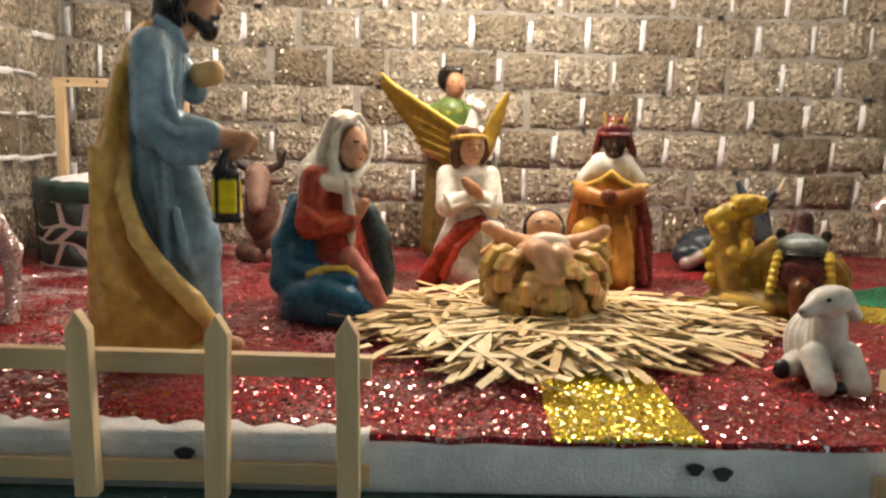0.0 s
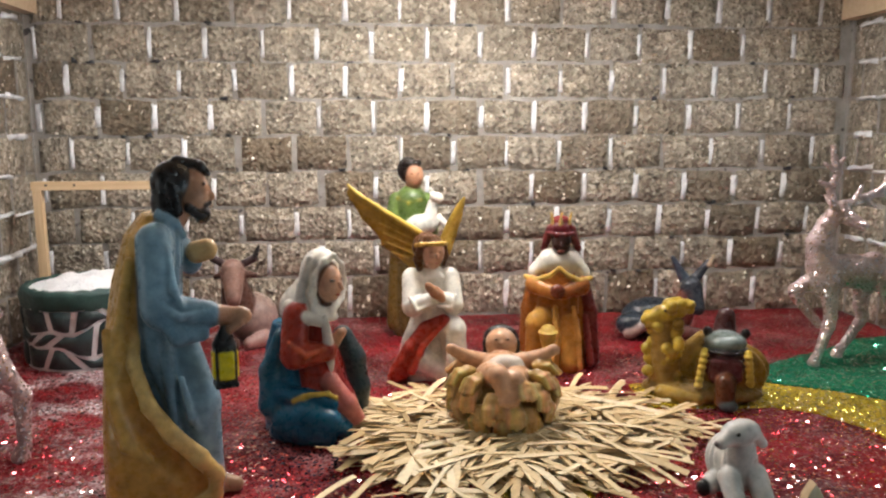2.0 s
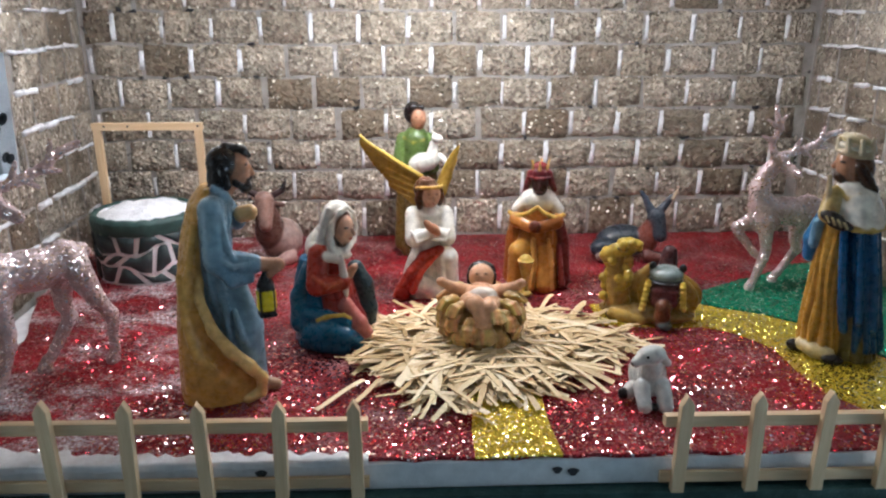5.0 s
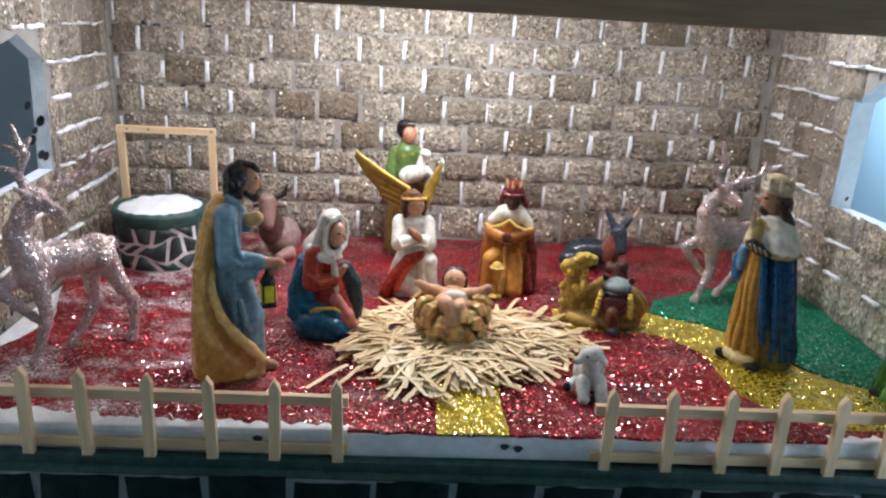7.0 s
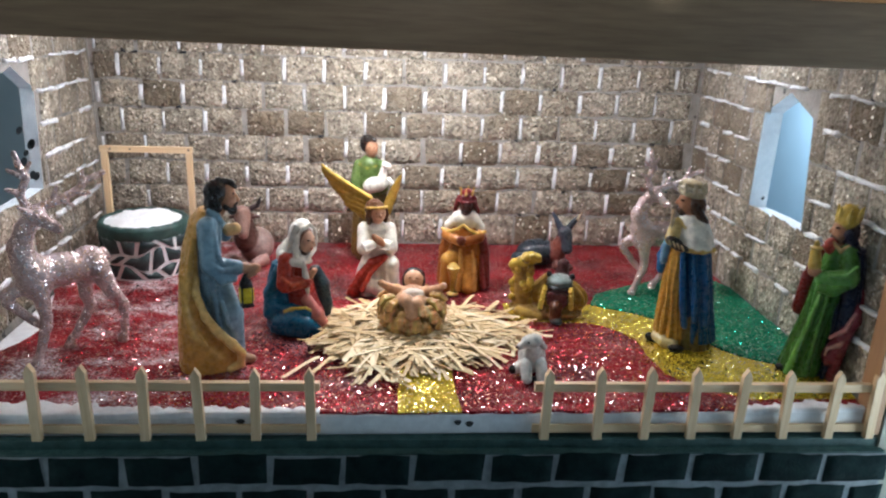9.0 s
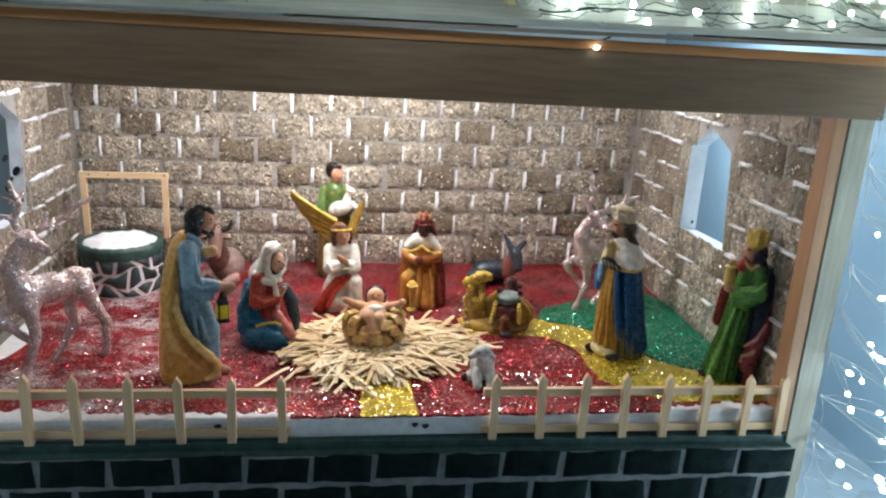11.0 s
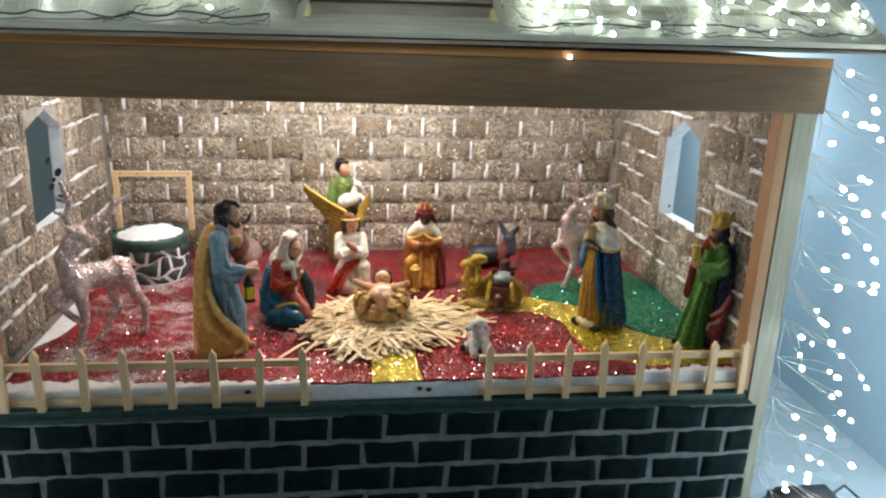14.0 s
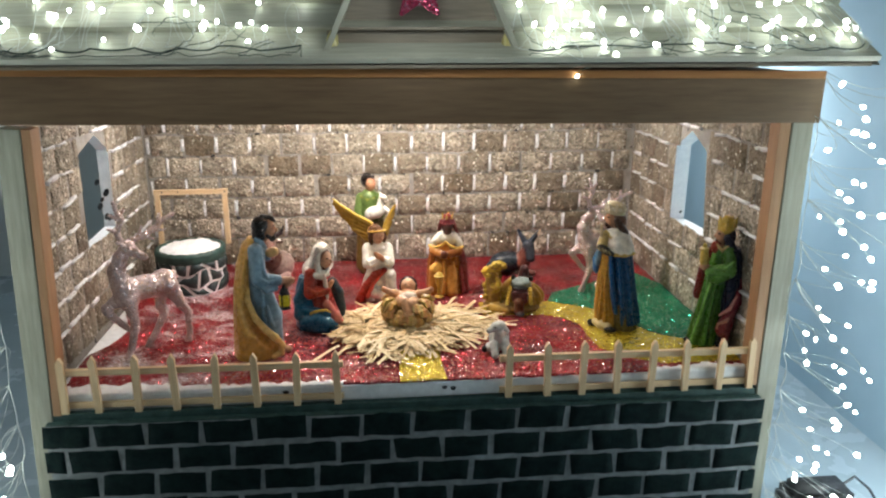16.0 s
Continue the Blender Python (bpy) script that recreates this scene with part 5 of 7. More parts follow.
# standing king in green
GREEN_D, GREEN_L, NIGHT = (0.05, 0.15, 0.025), (0.12, 0.28, 0.06), (0.010, 0.014, 0.035)
statue("green_robe_king_statue", [
    R([(0.206, 0.006, 0, 0.020, 0.024), (0.160, 0.000, 0, 0.025, 0.028), (0.120, -0.006, -0.002, 0.026, 0.028), (0.080, -0.013, -0.003, 0.028, 0.030), (0.040, -0.020, -0.004, 0.032, 0.032), (0.002, -0.024, -0.004, 0.036, 0.034)], GREEN, 0.004, (11, 0.0032, 10)),
    *chain([(-0.012, -0.028, 0.130), (-0.024, -0.034, 0.080), (-0.036, -0.036, 0.030), (-0.042, -0.034, 0.006)], (0.0040, 0.0050, 0.0060, 0.0065), GREEN_L, 0.005),
    *chain([(0.000, -0.030, 0.130), (-0.006, -0.036, 0.080), (-0.012, -0.038, 0.010)], (0.0036, 0.0045, 0.0055), GREEN_D, 0.005),
    R([(0.205, 0.028, 0.004, 0.017, 0.028), (0.170, 0.033, 0.002, 0.020, 0.031), (0.130, 0.034, 0.0, 0.020, 0.030), (0.095, 0.030, 0.0, 0.018, 0.028), (0.060, 0.026, 0.0, 0.014, 0.024), (0.002, 0.018, 0.0, 0.014, 0.024)], NIGHT, 0.004, (9, 0.0028, 20)),
    *chain([(0.050, -0.008, 0.140), (0.048, -0.014, 0.100), (0.034, -0.022, 0.070), (0.022, -0.024, 0.040)], (0.0080, 0.0125, 0.0145, 0.0140), (0.20, 0.032, 0.045), 0.005),
    *chain([(0.048, -0.022, 0.112), (0.036, -0.034, 0.088), (0.016, -0.036, 0.074)], (0.0026, 0.0036, 0.0030), (0.52, 0.22, 0.20), 0.002),
    *chain([(0.044, -0.028, 0.080), (0.032, -0.037, 0.064), (0.014, -0.038, 0.056), (0.012, -0.036, 0.046)], (0.0026, 0.0034, 0.0030, 0.0024), (0.52, 0.26, 0.20), 0.002),
    *chain([(0.040, -0.018, 0.060), (0.034, -0.024, 0.034), (0.030, -0.020, 0.006)], (0.0090, 0.0090, 0.0080), (0.16, 0.025, 0.035), 0.004),
    *chain([(-0.022, 0.012, 0.190), (-0.036, 0.010, 0.150), (-0.042, 0.008, 0.100)], (0.010, 0.011, 0.012), (0.18, 0.022, 0.018), 0.004),
    C((0.018, -0.016, 0.198), (0.026, -0.034, 0.168), 0.0150, 0.0150, GREEN, 0.006),
    C((0.026, -0.036, 0.166), (-0.018, -0.036, 0.160), 0.0150, 0.0105, GREEN_L, 0.005),
    *chain([(0.034, -0.040, 0.186), (0.020, -0.050, 0.172), (-0.006, -0.048, 0.170)], (0.0028, 0.0034, 0.0026), (0.15, 0.33, 0.08), 0.002),
    *chain([(0.024, -0.044, 0.156), (0.004, -0.048, 0.146), (-0.016, -0.042, 0.148)], (0.0060, 0.0075, 0.0065), GREEN, 0.004),
    E((-0.030, -0.036, 0.170), (0.0110, 0.0085, 0.0085), SKIN, 0.002),
    C((-0.032, -0.034, 0.180), (-0.034, -0.032, 0.200), 0.0110, 0.0085, (0.52, 0.35, 0.08), 0.002),
    E((-0.034, -0.032, 0.204), (0.0115, 0.0110, 0.0030), (0.58, 0.42, 0.12), 0.001),
    E((-0.034, -0.032, 0.210), (0.0050, 0.0050, 0.0055), (0.50, 0.34, 0.08), 0.001),
    E((-0.012, -0.014, 0.206), (0.0110, 0.0100, 0.0120), (0.34, 0.05, 0.03), 0.003),
    *chain([(-0.008, -0.020, 0.212), (0.004, -0.026, 0.203), (0.016, -0.022, 0.210)], (0.0028, 0.0030, 0.0028), (0.46, 0.30, 0.12), 0.001),
    C((0.004, 0.0, 0.206), (0.002, 0.0, 0.220), 0.011, 0.010, SKIN, 0.003),
    E((0.000, -0.004, 0.229), (0.0145, 0.0150, 0.0190), SKIN, 0.002),
    C((-0.013, -0.006, 0.230), (-0.016, -0.006, 0.226), 0.0028, 0.0028, SKIN, 0.003),
    C((-0.009, -0.016, 0.234), (-0.004, -0.018, 0.234), 0.0012, 0.0012, HAIR, 0.0006),
    E((-0.006, -0.004, 0.2165), (0.0095, 0.0110, 0.0085), HAIR, 0.002),
    E((0.014, 0.0, 0.226), (0.0170, 0.0185, 0.0200), (0.025, 0.018, 0.025), 0.002),
    *chain([(0.012, -0.016, 0.226), (0.022, -0.014, 0.212), (0.030, -0.008, 0.202)], (0.0080, 0.0095, 0.0080), (0.018, 0.018, 0.035), 0.002),
    C((0.006, 0.0, 0.242), (0.008, 0.0, 0.250), 0.0190, 0.0180, (0.50, 0.34, 0.06), 0.001),
    *[C((0.008 + 0.018 * math.cos(a), 0.018 * math.sin(a), 0.246), (0.009 + 0.020 * math.cos(a), 0.020 * math.sin(a), 0.264), 0.0042, 0.0018, (0.56, 0.40, 0.09), 0.001) for a in (0.2, 1.1, 2.0, 2.9, 3.8, 4.7, 5.6)],
    E((-0.052, -0.020, 0.006), (0.0120, 0.0075, 0.0065), DARK, 0.001),
], 0.719, 0.600, "painted resin standing king in green robe with gold crown", "statue", cell=0.00125, slim=(0.82, 0.80, 1.0), rz=-30)

# the crib with the child, cast in one piece
STRAW_C, STRAW_L = (0.56, 0.32, 0.105), (0.66, 0.41, 0.15)
BABY = (0.60, 0.335, 0.19)
crib = [
    E((0.0, 0.002, 0.020), (0.043, 0.042, 0.022), (0.25, 0.115, 0.035), 0.005),
    E((0.0, 0.004, 0.042), (0.043, 0.044, 0.022), (0.40, 0.225, 0.075), 0.005),
]
crib_rng = random.Random(11)
# carved tufts laid like petals: each a flat blade pointing out over the rim, combed with fine strands
for ring, (height, reach, dip, count, size) in enumerate(((0.066, 0.0440, 12, 11, 1.0), (0.053, 0.0475, 42, 12, 1.0), (0.037, 0.0475, 64, 12, 0.95), (0.021, 0.0440, 78, 11, 0.85))):
    for i in range(count):
        turn = (i + 0.5 * (ring % 2) + crib_rng.uniform(-0.12, 0.12)) * math.tau / count
        front = max(0.0, -math.sin(turn))
        notch = math.exp(-((turn - 4.712) / 0.22) ** 2) if ring < 2 else 0.0
        drop = radians(dip + crib_rng.uniform(-9, 9) + 14 * front)
        root = Vector((reach * math.cos(turn), reach * math.sin(turn) + 0.002, height - 0.012 * front ** 2 - 0.014 * notch + crib_rng.uniform(-0.002, 0.002)))
        ahead = Vector((math.cos(turn) * math.cos(drop), math.sin(turn) * math.cos(drop), -math.sin(drop)))
        side = Vector((-math.sin(turn), math.cos(turn), 0))
        up = side.cross(ahead) * -1 if side.cross(ahead).z < 0 else side.cross(ahead)
        tone = crib_rng.choice((STRAW_C, STRAW_L, STRAW_L, (0.60, 0.36, 0.13)))
        long = 0.0135 * size
        crib.append(C(tuple(root - ahead * 0.008), tuple(root + ahead * 0.005), 0.0074 * size, 0.0062 * size, tuple(c * 0.8 for c in tone), 0.002))
        for k in range(-2, 3):
            fan = 0.22 * k
            way = (ahead * math.cos(fan) + side * math.sin(fan)).normalized()
            start = root + side * (0.0016 * k) - ahead * long
            mid = root + side * (0.0030 * k) + up * (0.0060 - 0.0010 * abs(k))
            tip = root + way * long * (1.0 - 0.10 * abs(k)) + side * (0.0016 * k) - up * 0.0010
            crib += chain([tuple(max(v, 0.003) if j == 2 else v for j, v in enumerate(p)) for p in (start, mid, tip)], (0.0028, 0.0032, 0.0022), tuple(c * crib_rng.uniform(0.74, 1.10) for c in tone), 0.0007)
child = [
    E((0.0, 0.034, 0.083), (0.0158, 0.0160, 0.0165), BABY, 0.002),
    E((0.0, 0.044, 0.085), (0.0186, 0.0135, 0.0166), HAIR, 0.001),
    C((-0.0155, 0.036, 0.084), (-0.0155, 0.034, 0.074), 0.0040, 0.0030, HAIR, 0.001),
    C((0.0155, 0.036, 0.084), (0.0155, 0.034, 0.074), 0.0040, 0.0030, HAIR, 0.001),
    E((0.0, 0.0195, 0.0885), (0.0020, 0.0026, 0.0022), BABY, 0.002),
    E((-0.0056, 0.0212, 0.0915), (0.0020, 0.0012, 0.0009), (0.10, 0.05, 0.03), 0.0005),
    E((0.0056, 0.0212, 0.0915), (0.0020, 0.0012, 0.0009), (0.10, 0.05, 0.03), 0.0005),
    E((0.0, 0.0190, 0.0820), (0.0032, 0.0014, 0.0011), (0.45, 0.12, 0.09), 0.0005),
    E((0.0, 0.008, 0.066), (0.0215, 0.0240, 0.0165), BABY, 0.004),
    E((0.003, -0.011, 0.077), (0.0165, 0.0095, 0.0080), (0.70, 0.60, 0.50), 0.002, (18, 0, 0)),
]
for sx in (-1, 1):
    child += [
        C((0.015 * sx, 0.014, 0.070), (0.032 * sx, 0.010, 0.075), 0.0090, 0.0080, BABY, 0.004),
        C((0.032 * sx, 0.010, 0.075), (0.046 * sx, 0.006, 0.083), 0.0078, 0.0060, BABY, 0.003),
        E((0.050 * sx, 0.005, 0.086), (0.0064, 0.0056, 0.0058), BABY, 0.002)]
# the knees drawn up together, the shins tucked under
child += [
    C((-0.014, -0.010, 0.064), (-0.006, -0.031, 0.071), 0.0130, 0.0105, BABY, 0.004),
    C((0.013, -0.012, 0.064), (0.010, -0.032, 0.067), 0.0125, 0.0100, BABY, 0.006),
    C((-0.005, -0.033, 0.069), (0.003, -0.043, 0.054), 0.0095, 0.0074, BABY, 0.006),
    C((0.009, -0.033, 0.065), (0.008, -0.043, 0.052), 0.0090, 0.0070, (0.54, 0.28, 0.145), 0.006),
    E((0.003, -0.046, 0.050), (0.0088, 0.0064, 0.0052), BABY, 0.003),
]
crib += child
statue("crib_statue", crib, 0.110, 0.738, "painted resin straw crib with a small child figure in it", "statue", cell=0.0011, z=0.002, rz=-6, slim=(1.0, 1.0, 0.98))

# animals
CAMEL = (0.30, 0.18, 0.03)
CAMEL_L = (0.48, 0.33, 0.045)
camel_rng = random.Random(5)
statue("camel_statue", [
    E((0.026, 0.006, 0.034), (0.056, 0.034, 0.036), CAMEL, 0.006, (0, 0, 0), (13, 0.0014, 60)),
    E((0.0, -0.010, 0.012), (0.075, 0.036, 0.014), (0.26, 0.15, 0.035), 0.006),
    C((-0.046, -0.008, 0.020), (-0.052, -0.010, 0.090), 0.0210, 0.0165, (0.30, 0.175, 0.04), 0.006),
    C((-0.020, 0.004, 0.046), (0.000, 0.006, 0.066), 0.0150, 0.0120, (0.34, 0.20, 0.045), 0.008),
    C((-0.034, -0.014, 0.108), (-0.060, -0.018, 0.097), 0.0130, 0.0105, CAMEL_L, 0.004),
    C((-0.060, -0.018, 0.098), (-0.073, -0.019, 0.093), 0.0100, 0.0068, CAMEL_L, 0.003),
    C((-0.060, -0.020, 0.088), (-0.071, -0.020, 0.086), 0.0055, 0.0042, (0.38, 0.24, 0.05), 0.001),
    C((-0.036, -0.014, 0.110), (-0.018, -0.014, 0.106), 0.0085, 0.0050, CAMEL_L, 0.003),
    E((-0.050, -0.029, 0.107), (0.0024, 0.0015, 0.0016), DARK, 0.0006),
    *[E((-0.046 + camel_rng.uniform(-0.024, 0.016), -0.022 + camel_rng.uniform(-0.006, 0.006), 0.024 + 0.0042 * i), (0.0075, 0.0075, 0.0068), camel_rng.choice((CAMEL_L, CAMEL, (0.40, 0.25, 0.04))), 0.0018) for i in range(22)],
    *[E((-0.038 + camel_rng.uniform(-0.018, 0.020), -0.018 + camel_rng.uniform(-0.006, 0.003), 0.114 + camel_rng.uniform(-0.004, 0.004)), (0.0066, 0.0060, 0.0052), CAMEL_L, 0.0016) for i in range(12)],
    *[E((-0.068 + camel_rng.uniform(-0.004, 0.005), -0.012, 0.030 + 0.013 * i + camel_rng.uniform(-0.004, 0.004)), (0.0074, 0.0085, 0.0075), CAMEL_L, 0.0020) for i in range(6)],
    C((-0.050, -0.036, 0.010), (-0.006, -0.042, 0.008), 0.010, 0.008, (0.44, 0.28, 0.06), 0.004),
    E((0.026, -0.014, 0.046), (0.026, 0.026, 0.030), (0.10, 0.03, 0.03), 0.003),
    E((0.026, -0.014, 0.072), (0.026, 0.024, 0.011), (0.20, 0.24, 0.22), 0.002),
    E((0.026, -0.016, 0.064), (0.027, 0.027, 0.004), DARK, 0.001),
    C((0.026, 0.010, 0.070), (0.028, 0.016, 0.094), 0.016, 0.012, (0.06, 0.02, 0.02), 0.006),
    E((0.004, -0.012, 0.082), (0.006, 0.006, 0.006), DARK, 0.002),
    E((0.050, -0.012, 0.082), (0.006, 0.006, 0.006), DARK, 0.002),
    C((0.000, -0.034, 0.064), (-0.006, -0.040, 0.026), 0.0042, 0.0042, (0.66, 0.47, 0.06), 0.002),
    C((0.052, -0.032, 0.064), (0.056, -0.038, 0.030), 0.0042, 0.0042, (0.66, 0.47, 0.06), 0.002),
    *[E((0.000 - 0.0012 * i, -0.036 - 0.001 * i, 0.060 - 0.007 * i), (0.0058, 0.0052, 0.0034), (0.70, 0.50, 0.08), 0.0008) for i in range(6)],
    *[E((0.052 + 0.0008 * i, -0.034 - 0.001 * i, 0.060 - 0.007 * i), (0.0058, 0.0052, 0.0034), (0.70, 0.50, 0.08), 0.0008) for i in range(5)],
    B((0.026, -0.036, 0.044), (0.0200, 0.0060, 0.0120), (0.12, 0.035, 0.035), 0.002, (0, 0, 0), 0.003),
    C((0.026, -0.042, 0.030), (0.026, -0.044, 0.008), 0.013, 0.011, (0.13, 0.045, 0.02), 0.004),
    E((0.030, -0.050, 0.007), (0.012, 0.008, 0.007), (0.10, 0.12, 0.12), 0.002),
], 0.352, 0.830, "golden painted resin camel lying with saddle and blanket", "statue", cell=0.0014, rz=-20, slim=(0.86, 0.9, 0.96))

GREY = (0.02, 0.026, 0.034)
statue("donkey_statue", [
    E((-0.016, 0.004, 0.028), (0.046, 0.030, 0.028), GREY, 0.006),
    E((-0.050, -0.014, 0.020), (0.026, 0.020, 0.018), (0.022, 0.03, 0.04), 0.006),
    C((-0.060, -0.028, 0.010), (-0.030, -0.034, 0.028), 0.009, 0.007, (0.30, 0.22, 0.19), 0.004),
    C((0.020, -0.006, 0.030), (0.034, -0.014, 0.064), 0.022, 0.016, (0.17, 0.055, 0.04), 0.008),
    C((0.034, -0.014, 0.074), (0.038, -0.030, 0.046), 0.0155, 0.0110, (0.035, 0.040, 0.050), 0.005),
    C((0.026, -0.008, 0.084), (0.008, -0.006, 0.116), 0.0080, 0.0034, (0.06, 0.075, 0.10), 0.003),
    C((0.042, -0.008, 0.084), (0.060, -0.010, 0.110), 0.0080, 0.0042, (0.03, 0.035, 0.045), 0.003),
    C((0.060, -0.013, 0.106), (0.066, -0.012, 0.120), 0.0036, 0.0020, (0.56, 0.42, 0.28), 0.002),
    C((0.020, -0.030, 0.010), (0.044, -0.038, 0.008), 0.011, 0.008, (0.13, 0.05, 0.04), 0.004),
], 0.405, 1.090, "grey-blue painted resin donkey lying down with upright ears", "statue", cell=0.0018)

OX = (0.10, 0.050, 0.038)
statue("ox_statue", [
    E((0.018, 0.020, 0.036), (0.042, 0.040, 0.038), (0.30, 0.21, 0.18), 0.008),
    C((0.0, 0.0, 0.055), (-0.004, -0.014, 0.100), 0.030, 0.020, OX, 0.010),
    C((-0.004, -0.018, 0.112), (0.000, -0.040, 0.078), 0.0190, 0.0125, (0.24, 0.14, 0.11), 0.006),
    C((-0.018, -0.012, 0.122), (-0.036, -0.010, 0.130), 0.0060, 0.0055, (0.05, 0.03, 0.03), 0.003),
    C((-0.036, -0.010, 0.130), (-0.040, -0.010, 0.146), 0.0055, 0.0020, DARK, 0.002),
    C((0.012, -0.012, 0.122), (0.030, -0.010, 0.130), 0.0060, 0.0055, (0.05, 0.03, 0.03), 0.003),
    C((0.030, -0.010, 0.130), (0.038, -0.010, 0.148), 0.0055, 0.0020, DARK, 0.002),
    C((-0.016, -0.014, 0.108), (-0.034, -0.012, 0.104), 0.0060, 0.0035, OX, 0.003),
    C((0.014, -0.014, 0.108), (0.032, -0.012, 0.106), 0.0060, 0.0035, OX, 0.003),
    C((-0.026, -0.020, 0.012), (-0.004, -0.034, 0.010), 0.013, 0.010, OX, 0.004),
    C((0.040, -0.010, 0.012), (0.020, -0.032, 0.010), 0.013, 0.009, (0.34, 0.20, 0.17), 0.004),
], -0.212, 1.085, "brown painted resin ox lying down with dark horns", "statue", cell=0.0018, slim=(0.85, 0.9, 0.97))

LAMB = (0.62, 0.60, 0.55)
statue("lamb_statue", [
    E((0.006, 0.012, 0.024), (0.020, 0.024, 0.025), LAMB, 0.005, (0, 0, 0), (13, 0.0006, 160)),
    C((0.004, -0.002, 0.020), (0.003, -0.008, 0.046), 0.0150, 0.0115, LAMB, 0.006, (11, 0.0005, 160)),
    E((-0.001, -0.014, 0.060), (0.0160, 0.0110, 0.0105), LAMB, 0.003, (0, -12, 0)),
    C((-0.010, -0.017, 0.058), (-0.019, -0.020, 0.054), 0.0072, 0.0050, (0.58, 0.55, 0.50), 0.003),
    E((-0.023, -0.021, 0.054), (0.0022, 0.0026, 0.0022), (0.20, 0.14, 0.12), 0.001),
    E((-0.008, -0.026, 0.063), (0.0018, 0.0018, 0.0018), DARK, 0.001),
    C((0.008, -0.016, 0.064), (0.018, -0.014, 0.050), 0.0046, 0.0040, (0.60, 0.57, 0.52), 0.002),
    C((-0.008, -0.014, 0.022), (-0.008, -0.030, 0.007), 0.0090, 0.0075, LAMB, 0.003),
    C((0.014, -0.014, 0.024), (0.015, -0.030, 0.007), 0.0090, 0.0080, LAMB, 0.003),
    C((-0.014, 0.000, 0.012), (-0.020, -0.004, 0.010), 0.0090, 0.0070, LAMB, 0.004),
    E((-0.025, -0.006, 0.010), (0.0060, 0.0060, 0.0070), DARK, 0.001),
    E((0.004, -0.026, 0.004), (0.006, 0.006, 0.004), DARK, 0.001),
], 0.279, 0.600, "small white painted resin lamb sitting upright", "statue", cell=0.0011)

ROSE = (0.5, 0.4, 0.4)


def antler(points, tines, r=0.0062):
    """A beam through its points that thins towards the tip, with flattened tines (start, tip) along it."""
    n = len(points) - 1
    out = [C(p, q, r * (1 - 0.35 * i / n), r * (1 - 0.35 * (i + 1) / n), ROSE, 0.003) for i, (p, q) in enumerate(zip(points, points[1:]))]
    return out + [C(p, q, r * 0.85, r * 0.40, ROSE, 0.003) for p, q in tines]


